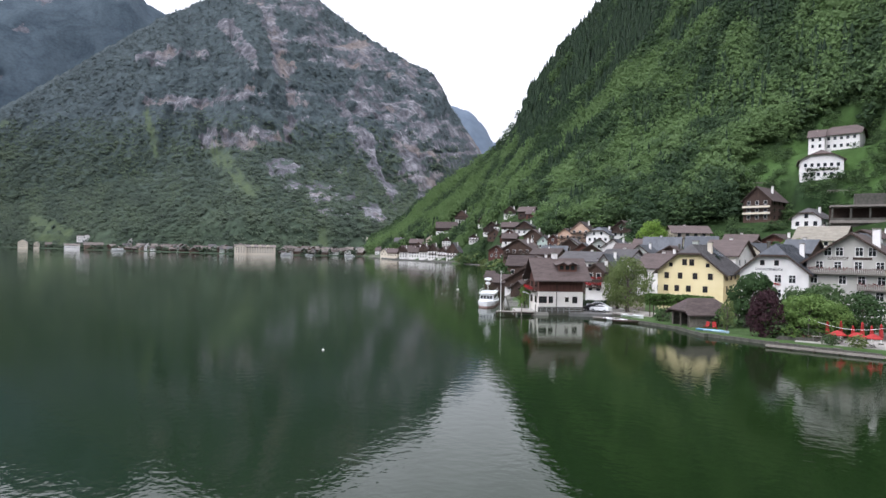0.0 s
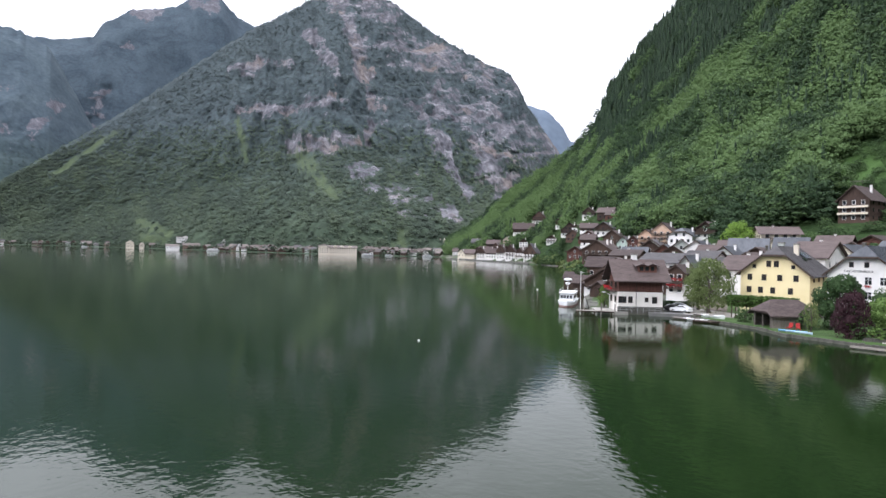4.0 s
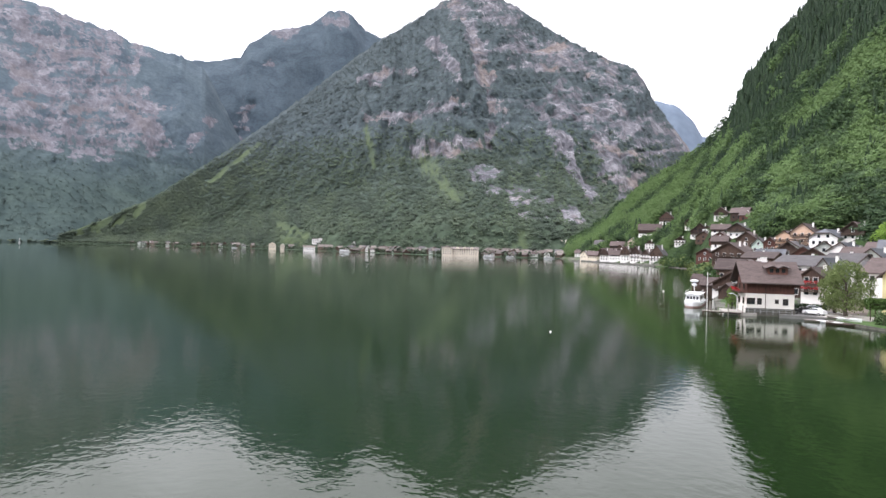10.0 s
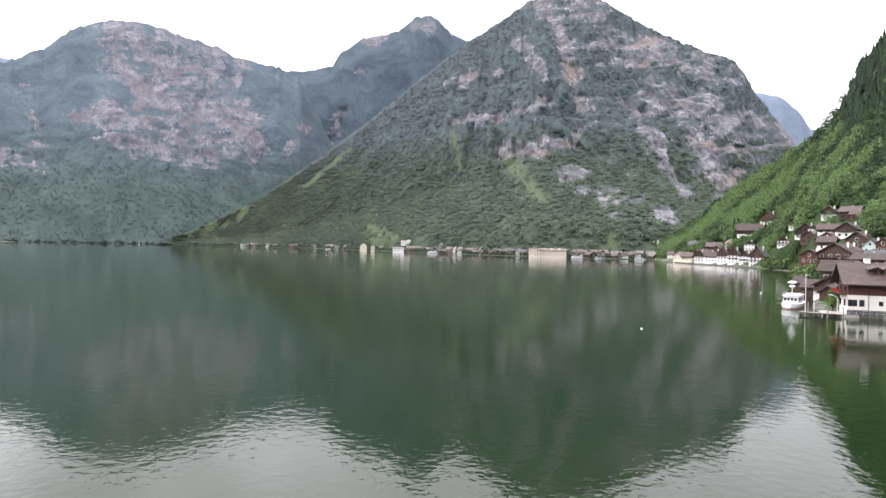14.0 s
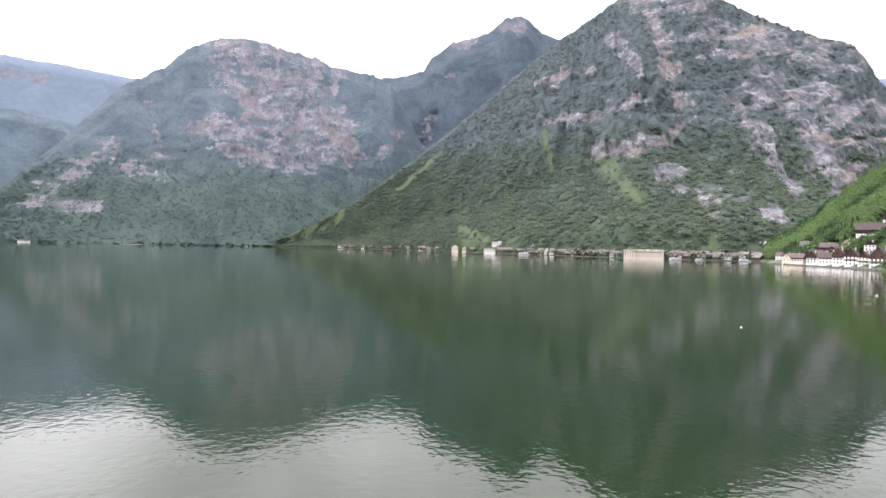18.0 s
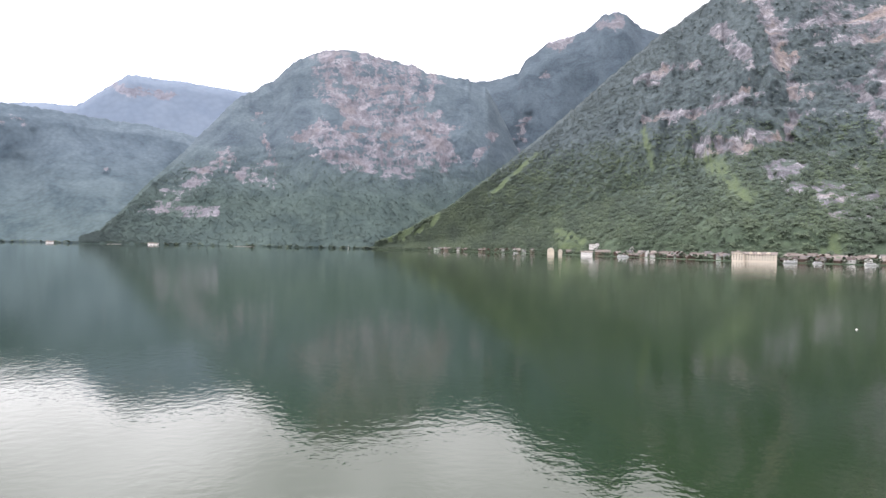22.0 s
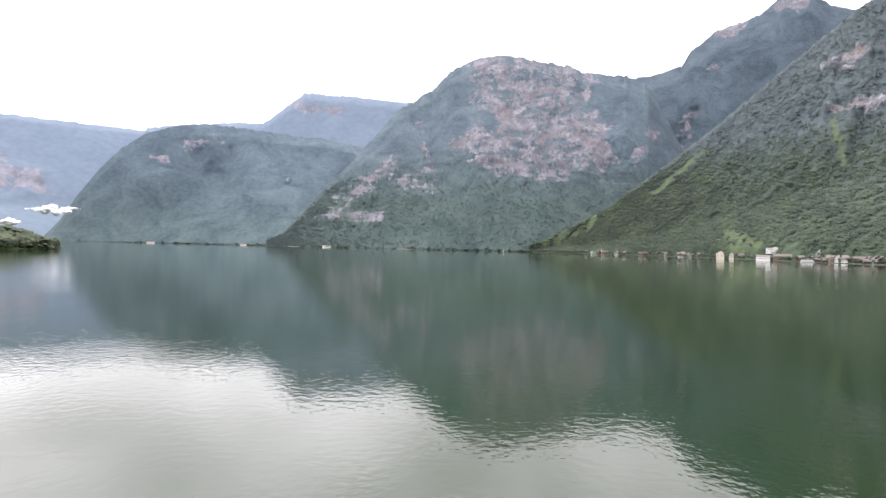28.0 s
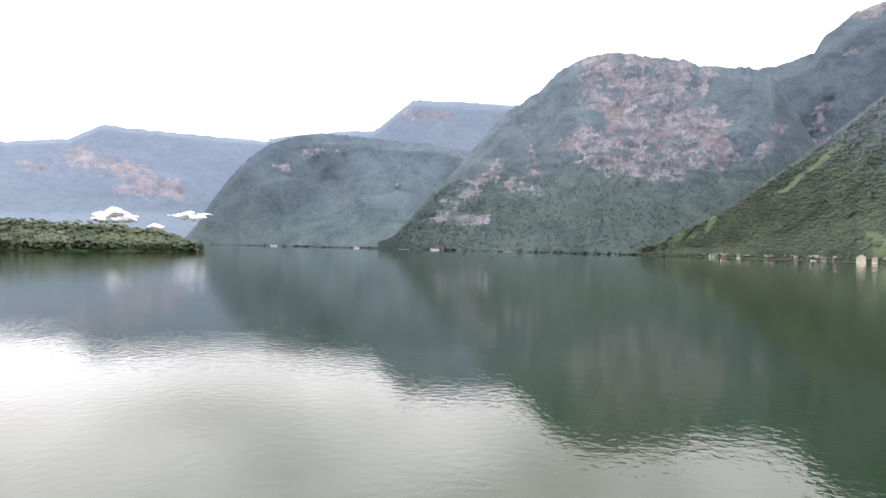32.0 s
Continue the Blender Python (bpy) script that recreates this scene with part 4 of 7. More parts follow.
house("house", "cream house with brown tiled roof above the trees", -22.6, 243, 15.1, 13.0, 14, 5.3, 8.0, 12, C, BR, side=True, balc=(0.55,))
house("house", "long low house with a wide dark grey roof", -13.1, 190, 6.4, 14.6, 18, 3.2, 6.0, -18, W, GR, side=True)
house("house", "grey-roofed house in the middle of the village", -16.0, 180, 7.8, 8.3, 16, 2.8, 5.5, -18, W, GR, side=True)
house("house", "dark brown gabled house with shallow roof", -9.6, 225, 7.9, 9.7, 14, 3.4, 5.5, -14, T, BR, side=True)
house("house", "white house with red flowers along a timber balcony", -14.3, 146, 2.4, 4.2, 12, 5.5, 7.3, -16, W, BR, upper=(0.55, T), balc=(0.30, 0.55), flowers=True)
house("house", "green-grey gabled house behind the leafy tree", -15.1, 158, 1.8, 4.8, 14, 6.7, 10.1, -14, N, SR)
house("house", "white house with a purple-brown roof", -19.4, 150, 2.8, 7.2, 13, 6.2, 9.4, -18, W, BR, side=True)
house("house", "brown-roofed tall house behind the yellow inn", -24.8, 150, 6.0, 7.3, 18, 6.2, 9.8, -14, W, BR, side=True)
house("house", "grey house with pale gable in the village centre", -18.2, 205, 8.3, 7.0, 14, 3.7, 6.7, -15, N, SR)
house("house", "house with a pale shingle roof", -32.1, 228, 14.9, 13.5, 14, 2.9, 7.3, -14, C, PR, side=True)
house("house", "brown timber house at the foot of the slope", -29.0, 230, 13.8, 10.7, 12, 2.9, 5.8, -20, R, BR)
house("house", "dark-roofed house at the foot of the slope", -35.1, 223, 15.0, 11.2, 14, 3.2, 5.7, -30, W, BR)
house("house", "house with a blue-grey metal roof behind the guesthouse", -30.5, 160, 10.2, 6.0, 14, 2.9, 6.0, -14, T, SR, side=True)
house("house", "big white inn with rows of windows high on the meadow", -33.6, 292, 56.2, 12.4, 13, 6.4, 10.4, -10, W, BR, hip=0.5, side=True, grid=(5, 2))
house("house", "white annex of the inn on the hillside", -31.9, 290, 56.2, 5.6, 11, 5.4, 9.0, -4, W, BR, side=True)
climber = house("house", "white hillside house overgrown with climbing plants", -32.3, 276, 42.9, 14.5, 15, 7.4, 11.4, 4, W, BR, hip=0.5, grid=(6, 2))
chal = house("house", "dark timber chalet with pale balconies under the meadow", -27.7, 257, 25.3, 10.2, 15, 8.2, 13.2, -22, T, BR, balc=(0.3, 0.6), upper=(0.2, T))
for z_ in (2.5, 5.0):
    part("balcony_front", Geo().box(-5.0, 5.0, -1.08, -1.0, z_ + 0.1, z_ + 0.85), C, chal, "pale painted balcony front")
house("house", "small white house with a hipped roof under the meadow", -31.3, 245, 22.2, 9.4, 12, 3.6, 7.0, -18, W, GR, hip=0.5)

part("climbing_plant", clump(-5.5, 5.5, -0.35, -0.05, 2.9, 4.2, 260, 0.3, 8), GREEN_VINE, climber, "dark green climbing plants on the facade")
part("climbing_plant", clump(-6.4, -2.0, -0.5, -0.05, -0.5, 2.6, 160, 0.3, 9), GREEN_VINE, climber, "dark green climbing plants on the facade")

house("house", "tall narrow white house on the slope", -5.2, 470, 24.8, 6.5, 9, 6.0, 8.6, -10, W, GR)
house("house", "low dark house with a white base on the slope", -6.3, 402, 25.0, 10.5, 9, 3.4, 6.4, -10, W, BR, side=True, upper=(0.4, T))
house("house", "brown boarded house beside the upper village houses", -8.4, 405, 33.5, 8, 9, 3.8, 6.2, -12, R, BR, side=True)
house("house", "dark chalet with a balcony above the lake path", -7.8, 290, 10.5, 9, 11, 4.2, 7.2, -12, T, BR, balc=(0.5,))
house("house", "white house with a dark gable beside the green slope", -1.0, 728, 35.5, 10, 11, 5.4, 9.4, -10, W, BR, upper=(0.6, T))

# infill: smaller houses packed between the named ones, stepping up the terrace
q = np.random.default_rng(21)
KINDS = [("white plastered house with a brown roof among its neighbours", W, BR, None), ("dark boarded house with a brown roof among its neighbours", T, BR, None),
         ("white house with a boarded upper storey in the village", W, BR, (0.5, T)), ("cream house under a grey sheet roof in the village", C, SR, None),
         ("grey house with a dark shingle roof in the village", N, GR, None), ("house with a blue-grey sheet roof in the village", W, SR, (0.55, R))]
for ring_d in (158, 172, 188, 205, 222, 240, 258, 275):
    azs = -36.5
    while azs < -8.2:
        wd = q.uniform(8.0, 11.5)
        step = math.degrees((wd + 2.2) / ring_d)
        ha, hd = azs + step / 2, ring_d + q.uniform(-4, 4)
        azs += step
        foot = float(curve(np.array([ha]), SHORE, 2)[0])
        if hd > foot - 2 or ha < -25 and hd > 225:
            continue
        if any(abs(math.radians(ha - sa) * hd) < (wd + sw) / 2 and hd < s_d + sl + 3 and hd + 9 > s_d for sa, s_d, sw, sl in SITES):
            continue
        label, wm, rm, up = KINDS[q.choice(6, p=[0.16, 0.26, 0.2, 0.08, 0.18, 0.12])]
        eh = q.uniform(3.2, 4.4) if hd < 200 else q.uniform(3.6, 5.2)
        house("house", label, round(ha, 2), hd, float(hill_z(np.array([ha]), np.array([hd]))[0]), wd, q.uniform(8, 11), eh, eh + wd * q.uniform(0.30, 0.42),
              q.uniform(-24, 2), wm, rm, side=bool(q.uniform() < 0.4), upper=up, chim=bool(q.uniform() < 0.6))
# stacked houses on the wooded slope at the far end of the village
for k in range(46):
    ha = q.uniform(-9.0, 0.5) if k < 9 else q.uniform(-0.5, 6.5)
    foot = float(curve(np.array([ha]), SHORE, 2)[0])
    hd = foot + (q.uniform(6, 110) if k < 9 else q.uniform(-14, 60))
    wd = q.uniform(7.5, 11)
    if any(abs(math.radians(ha - sa) * hd) < (wd + sw) / 2 + 0.5 and abs(hd - s_d) < 15 for sa, s_d, sw, sl in SITES):
        continue
    label, wm, rm, up = KINDS[q.integers(0, 3)]
    eh = q.uniform(4.2, 6)
    house("house", label, round(ha, 2), hd, float(hill_z(np.array([ha]), np.array([hd]))[0]), wd, 10, eh, eh + wd * 0.38, q.uniform(-20, 0), wm, rm, upper=up, side=bool(q.uniform() < 0.4))


# ---- lakeside buildings in the foreground ----
def facade(ob, rows, w=0.9, h=1.25, mat=None):
    for z, xs in rows:
        for x in xs:
            window(ob, pose(x, 0, z - h / 2), w, h, mat)


yel = house("inn", "pale yellow gabled inn with dark wooden window frames", -22.5, 127, 1.5, 12.3, 18, 7.5, 12.7, -14, Y, GR, hip=0.34, grid=(0, 0), chim=False, over=0.8)
facade(yel, [(9.3, (-1.0, 0.35)), (6.6, (-4.4, -1.8, 1.0, 3.8)), (4.1, (-4.5, -2.4, -0.2, 2.9)), (1.6, (-4.4, -1.8, 1.0, 3.8))], 0.70, 1.0, DARKWOOD)
for x in (-3.6, 3.3):
    window(yel, pose(x, 0, 8.5), 0.5, 0.55, DARKWOOD, False)
for y in (3, 7, 11):
    for z in (1.0, 3.5, 6.0):
        window(yel, pose(6.15, y, z, 0, 0, 90), 0.82, 1.15, DARKWOOD)
seams(yel, 12.3, 18, 7.5, 12.7, 0.8, 16, GR, 0.34)
chimney(yel, 1.9, 8, 11, 13.3, C, 0.42)
chimney(yel, -1.6, 11, 11.5, 13.6, N)
part("roof_window", Geo().box(-0.5, 0.5, -0.6, 0.6, 0, 0.1), GLASS, yel, "dark roof light", pose(3.4, 8, 10.25, 0, 40, 0))
part("solar_panel", Geo().box(-1.0, 1.0, -2.2, 2.2, 0, 0.08), material("solar_cells", (0.05, 0.06, 0.08), (0.10, 0.115, 0.14), 2, 0.25, 0.0, spec=0.5), yel, "", pose(2.4, 12.5, 11.1, 0, 40, 0))
part("door", Geo().box(-0.55, 0.55, -0.06, -0.004, 0, 2.1), DARKWOOD, yel, "dark wooden door", pose(0.2, 0, 0))

whi = house("guesthouse", "white half-hipped guesthouse with lettering on the gable", -29.0, 122, 1.8, 11.0, 16, 7.8, 12.6, -12, W, SR, hip=0.42, grid=(0, 0), chim=False, over=0.7)
facade(whi, [(6.5, (-3.8, -1.5, 0.75, 3.0)), (3.9, (-3.8, -1.5, 0.75, 3.0)), (1.5, (-3.8, 0.75, 3.0))], 1.0, 1.3, TRIM)
for x in (-1.8, 0.5):
    window(whi, pose(x, 0, 8.95), 0.55, 0.75, DARKWOOD, False)
words("DACHSTEINBLICK", 0.55, material("grey_lettering", (0.10, 0.10, 0.10), (0.16, 0.16, 0.16), 3, 0.8, 0.0), whi, pose(-0.7, -0.03, 7.95), "grey painted lettering")
part("flower_box", clump(0.2, 1.3, -0.35, -0.05, 5.35, 5.75, 40, 0.12), BLOOM, whi, "red flowers in a window box")
seams(whi, 11.0, 16, 7.8, 12.6, 0.7, 15, SR, 0.42)
chimney(whi, 2.5, 11, 10.3, 12.9, W, 0.38)

inn = house("guesthouse", "grey-white gabled guesthouse with flower-hung wooden balconies", -34.4, 122, 1.8, 13.0, 16, 9.9, 14.6, -8, material("grey_white_plaster", (0.38, 0.365, 0.335), (0.52, 0.50, 0.465), 0.8, 0.85, 0.02), BR,
            grid=(0, 0), chim=False, over=1.1)
facade(inn, [(11.5, (-3.4, -1.7, 1.1, 2.9)), (9.1, (-4.6, -1.9, 1.0, 4.0)), (6.7, (-5.4, -1.2, 1.5, 4.2)), (4.1, (-4.6, -1.9, 1.2, 4.0)), (1.7, (-4.6, 1.0, 4.0))], 1.0, 1.35, TRIM)
words("GASTHOF", 0.68, DARKWOOD, inn, pose(-1.9, -0.02, 10.1), "grey painted lettering")
part("sign_bar", Geo().box(0.2, 2.9, -0.03, -0.004, 10.13, 10.55), DARKWOOD, inn, "grey painted bar of lettering")
balcony(inn, -6.2, 6.3, 7.75, False, 1.2, GREYWOOD)
balcony(inn, 1.0, 6.3, 5.2, False, 1.2, GREYWOOD)
MIXED = material("faded_flowers", (0.06, 0.05, 0.03), (0.30, 0.10, 0.11), 7, 0.8, 0.1)
part("flower_box", clump(-6.0, 6.2, -1.45, -1.1, 8.35, 8.85, 150, 0.13), MIXED, inn, "faded pink hanging flowers")
part("flower_box", clump(1.1, 6.2, -1.45, -1.1, 5.8, 6.3, 70, 0.13), MIXED, inn, "faded pink hanging flowers")
chimney(inn, 3.0, 4, 12, 15.4)

WARM = material("warm_white_plaster", (0.66, 0.62, 0.57), (0.79, 0.75, 0.70), 0.6, 0.85, 0.02)
hut = house("boat_station", "chalet with white ground floor and dark red-brown boarding on the quay", -11.25, 118.8, 0.7, 8.8, 7.4, 7.0, 10.2, 17, WARM, BR, side=True, upper=(0.55, R), grid=(0, 0), chim=False, over=1.3)
for x, w_ in ((-3.6, 1.4), (-2.0, 0.7), (1.2, 0.55), (2.8, 0.85)):
    window(hut, pose(x, 0, 1.75 + (0.25 if w_ < 0.6 else 0)), w_, 1.1 if w_ > 0.6 else 0.7, DARKWOOD)
part("plinth", Geo().box(-4.55, 4.55, -0.12, -0.004, -1, 0.9), STONE, hut, "grey stone plinth")
part("downpipe", Geo().rod((-0.9, -0.1, 0), (-0.9, -0.1, 5.6), 0.06), DARKWOOD, hut)
for y in (1.9, 5.2):
    window(hut, pose(-4.5, y, 1.7, 0, 0, -90), 0.9, 1.1, DARKWOOD)
    window(hut, pose(-4.5, y, 4.6, 0, 0, -90), 0.9, 1.0, DARKWOOD)
bal = part("balcony", Geo().box(-5.5, -4.53, 0.4, 7.0, 3.75, 3.87), DARKWOOD, hut, "wooden balcony under the gable")
part("railing", Geo().box(-5.55, -5.48, 0.4, 7.0, 3.9, 4.8), R, bal)
part("flower_box", clump(-5.85, -5.5, 0.4, 7.0, 4.3, 4.85, 130, 0.14), BLOOM, bal, "red hanging geraniums")
dorm = part("dormer", Geo().box(-0.3, 3.3, 0.7, 3.4, 7.3, 9.25), R, hut, "wide timber roof dormer")
part("dormer_roof", Geo().slab([(-1.0, 0.2, 9.05), (0.5, 0.2, 9.6), (1.4, 0.2, 9.1), (2.3, 0.2, 9.6), (3.8, 0.2, 9.05), (3.8, 3.5, 9.6), (2.3, 3.5, 10.0), (1.4, 3.5, 9.6), (0.5, 3.5, 10.0), (-1.0, 3.5, 9.6)],
                               [[0, 1, 8, 9], [1, 2, 7, 8], [2, 3, 6, 7], [3, 4, 5, 6]], 0.15), BR, dorm)
for x in (0.3, 1.4, 2.5):
    part("pane", Geo().box(x - 0.35, x + 0.35, 0.66, 0.696, 8.15, 8.95), GLASS, dorm)
chimney(hut, -0.3, 4.0, 8.8, 11.3, W, 0.5)
part("vent_pipe", Geo().rod((0.7, 4.0, 9), (0.7, 4.0, 10.3), 0.14), METAL, hut)

# timber boathouse with an open water door
bh = thing("boathouse", "weathered grey timber boathouse with an open water door", "boathouse", place(-21.8, 106.4, 0.0, -54.8))
bw, bl, be, brr = 4.7, 7.6, 3.0, 4.9
PALEBOARD = material("weathered_pale_boards", (0.135, 0.118, 0.098), (0.27, 0.24, 0.205), 3, 0.85, 0.04, stretch=(5, 5, 0.6))
g = Geo()
for x0, x1 in ((-bw / 2, -bw / 2 + 0.14), (bw / 2 - 0.14, bw / 2)):
    part("side_wall", Geo().box(x0, x1, 0, bl, -0.6, be), OLDWOOD, bh)
part("back_wall", Geo().loft([[(x, y, z) for x, z in ((-bw / 2 + 0.15, -0.6), (bw / 2 - 0.15, -0.6), (bw / 2 - 0.15, be), (-bw / 2 + 0.15, be))] for y in (bl, bl - 0.14)]), OLDWOOD, bh)
part("gable_board", Geo().loft([[(x, y, z) for x, z in ((-bw / 2 + 0.15, be - 0.35), (bw / 2 - 0.15, be - 0.35), (bw / 2 - 0.15, be), (-bw / 2 + 0.15, be))] for y in (0.14, 0.0)]), DARKWOOD, bh)
for x in (-bw / 2 + 0.3, 0.0, bw / 2 - 0.3):
    part("post", Geo().box(x - 0.11, x + 0.11, -0.02, 0.2, -1.5, be - 0.3), OLDWOOD, bh)
part("roof", gable_roof(bw, bl, be, brr, 0.97, 0.75), BR, bh, "dark brown hipped shingle roof")
for i in range(14):
    y = bl * (i + 0.5) / 14
    part("board", Geo().box(bw / 2 + 0.002, bw / 2 + 0.03, y - 0.25, y + 0.24, -0.4, be - 0.05), PALEBOARD, bh)


def low_shed(label, az, d, w, dep, eave, ridge, rot, wall=T, side=True):
    ob = thing("boat_shed", label, "shed", place(az, d, 0.4, rot), "sheds by the water")
    gw, gl = (dep, w) if side else (w, dep)
    turn = (lambda x, y, zz: (w / 2 - y, x + dep / 2, zz)) if side else (lambda x, y, zz: (x, y, zz))
    part("wall", gable_wall(gw, gl, eave, ridge, 0, -1.5).moved(turn), wall, ob)
    part("roof", gable_roof(gw, gl, eave, ridge, 0, 0.6).moved(turn), BR, ob)
    part("door", Geo().box(-w * 0.18, w * 0.18, -0.05, -0.004, 0, min(2.1, eave * 0.8)), DARKWOOD, ob)
    n = int(w / 0.9)
    for i in range(n):
        x = -w / 2 + w * (i + 0.5) / n
        part("batten", Geo().box(x - 0.05, x + 0.05, -0.06, -0.003, -0.2, eave * 0.95), DARKWOOD, ob)
    SITES.append((az, d, w, dep))
    return ob


low_shed("long dark wooden boat shed at the water", -6.1, 206, 15, 7, 2.6, 4.6, -12)
low_shed("dark wooden boat shed with a broad roof", -6.6, 178, 11, 7, 2.6, 4.6, -14)
low_shed("small gabled boat shed of dark boards", -7.2, 150, 3.6, 7, 2.9, 4.4, -10, side=False)
low_shed("brown boarded boat shed beside the landing", -8.3, 148, 4.6, 7, 3.0, 4.8, -10, R, side=False)

# ---- quay, landing stages and small things ----
for lab, a0, a1 in (("grey stone quay wall along the gardens", -36.5, -16.2), ("low stone quay in front of the chalet", -16.0, -6.7)):
    ob = tagged(new("quay_wall"), lab, "quay", kind="structure")
    wq = np.random.default_rng(9)
    cuts = [a0]
    while cuts[-1] < a1:
        cuts.append(cuts[-1] + wq.uniform(0.28, 0.85))
    for i, (ca, cb) in enumerate(zip(cuts, cuts[1:])):
        a = (ca + cb) / 2
        r0 = float(curve(np.array([a]), SHORE, 1)[0])
        r1 = float(curve(np.array([a + 0.3]), SHORE, 1)[0])
        x, y = xy(np.array([a, a + 0.3]), np.array([r0, r1]))
        ang = math.degrees(math.atan2(y[1] - y[0], x[1] - x[0]))
        ln = (cb - ca) * math.radians(1) * r0 / max(0.35, abs(math.cos(math.radians(ang - 180 - a)))) * 0.5
        key = ("stone", i % 3)
        if key not in WIN:
            gg = Geo().loft([[(-1 + 0.02, -0.25, -1.6), (1 - 0.02, -0.25, -1.6), (1, -0.16, 0.50 + 0.04 * (i % 3)), (-1, -0.14, 0.54)], [(-1, 0.5, -1.6), (1, 0.5, -1.6), (1, 0.5, 0.57), (-1, 0.5, 0.57)]])
            me = bpy.data.meshes.new("stone")
            me.from_pydata(gg.v, [], gg.f)
            me.materials.append(STONE)
            WIN[key] = me
        st = part("stone", WIN[key], None, ob, "", pose(float(x[0]), float(y[0]), 0, 0, 0, ang + 180) @ Matrix.Diagonal((ln * 0.98, 1, wq.uniform(0.80, 1.0), 1)))


def slab_on(name, label, az, d, z, w, dep, h, rot, mat, kind="structure"):
    ob = part(name, Geo().box(-w / 2, w / 2, 0, dep, -h, 0), mat, None, "", place(az, d, z, rot))
    return tagged(ob, label, "paving", kind=kind)


slab_on("pavement", "asphalt quay with parked cars beside the chalet", -15.2, 118, 0.62, 13, 16, 1.6, 8, ASPHALT)
slab_on("pavement", "asphalt lane in front of the leafy tree", -17.2, 118, 0.66, 9, 14, 1.6, -10, PAVE)
slab_on("pavement", "pale terrace of the lakeside garden", -34.2, 95.5, 0.62, 12, 9, 1.5, -4, PAVE)
slab_on("pavement", "paved landing before the chalet door", -8.7, 116.8, 0.60, 6, 8, 1.5, 10, PAVE)

bw_ = thing("boardwalk", "weathered plank walk along the garden wall at the water", "jetty", place(-33.0, 90.6, 0.0, -7))
for i in range(26):
    part("plank", Geo().box(-7.2 + i * 0.55, -7.2 + i * 0.55 + 0.5, 0, 1.2, 0.30, 0.37), OLDWOOD, bw_)
for i in range(6):
    for yy in (0.1, 1.1):
        part("post", Geo().rod((-7.0 + i * 2.7, yy, -2.4), (-7.0 + i * 2.7, yy, 0.295), 0.09), DARKWOOD, bw_)
part("edge_beam", Geo().box(-7.2, 7.1, -0.14, -0.004, 0.18, 0.40), PALEEDGE, bw_, "pale edge board")
gs_ = thing("garden_steps", "pale stone steps down to the lakeside terrace", "steps", place(-33.4, 103.6, 0.63, 14))
for i in range(5):
    part("step", Geo().box(-1.1, 1.1, i * 0.36, (i + 1) * 0.36 + 0.02, -0.02, 0.17 * (i + 1) - 0.003 * i), PAVE, gs_)
for k_, (a_, d_, w_) in enumerate(((-30.2, 99.8, 5.2), (-31.9, 100.6, 4.4), (-30.9, 97.2, 5.0))):
    gwl = thing("garden_wall", "low dry-stone wall of the terraced garden", "wall", place(a_, d_, gz(a_, d_) - 0.15, 6 * k_ - 6), "garden walls")
    sq = np.random.default_rng(60 + k_)
    for row in range(3):
        x_ = -w_ / 2 - 0.2 * (row % 2)
        while x_ < w_ / 2 - 0.2:
            l_ = sq.uniform(0.3, 0.6)
            part("stone", Geo().box(x_ + 0.015, x_ + l_ - 0.015, -0.02 * sq.uniform(0, 3), 0.4, row * 0.22 + 0.004, row * 0.22 + 0.21), STONE, gwl)
            x_ += l_

jet = thing("landing_stage", "wooden landing stage on posts in the lake", "jetty", place(-7.0, 115.2, 0.0, 4))
for i in range(22):
    part("plank", Geo().box(-3.6 + i * 0.33, -3.6 + i * 0.33 + 0.3, 0, 2.0, 0.62, 0.70), GREYWOOD, jet)
for x in (-3.4, 0, 3.2):
    for y in (0.15, 1.85):
        part("post", Geo().rod((x, y, -2), (x, y, 0.6), 0.12), DARKWOOD, jet)
part("beam", Geo().box(-3.7, 3.7, 0.1, 0.25, 0.45, 0.615), DARKWOOD, jet)
part("beam", Geo().box(-3.7, 3.7, 1.75, 1.9, 0.45, 0.615), DARKWOOD, jet)
for az_, d_, h_ in ((-5.9, 117.5, 2.6), (-7.6, 115.0, 2.4), (-8.9, 115.4, 2.2), (-1.5, 160, 1.2)):
    x, y = xy(az_, d_)
    tagged(part("mooring_post", Geo().rod((0, 0, -2), (0, 0, h_), 0.13, 0.11), GREYWOOD, None, "", pose(float(x), float(y), 0)),
           "weathered wooden mooring post in the water", "post", "mooring posts")

# railing along the quay before the chalet
fen = thing("quay_railing", "grey metal railing along the quay edge", "railing", place(-11.0, 117.2, 0.58, 12))
for i in range(9):
    part("post", Geo().box(-4.5 + i * 1.12, -4.44 + i * 1.12, 0, 0.06, 0, 0.95), METAL, fen)
for z in (0.5, 0.92):
    part("rail", Geo().box(-4.5, 4.55, 0.01, 0.05, z, z + 0.05), METAL, fen)

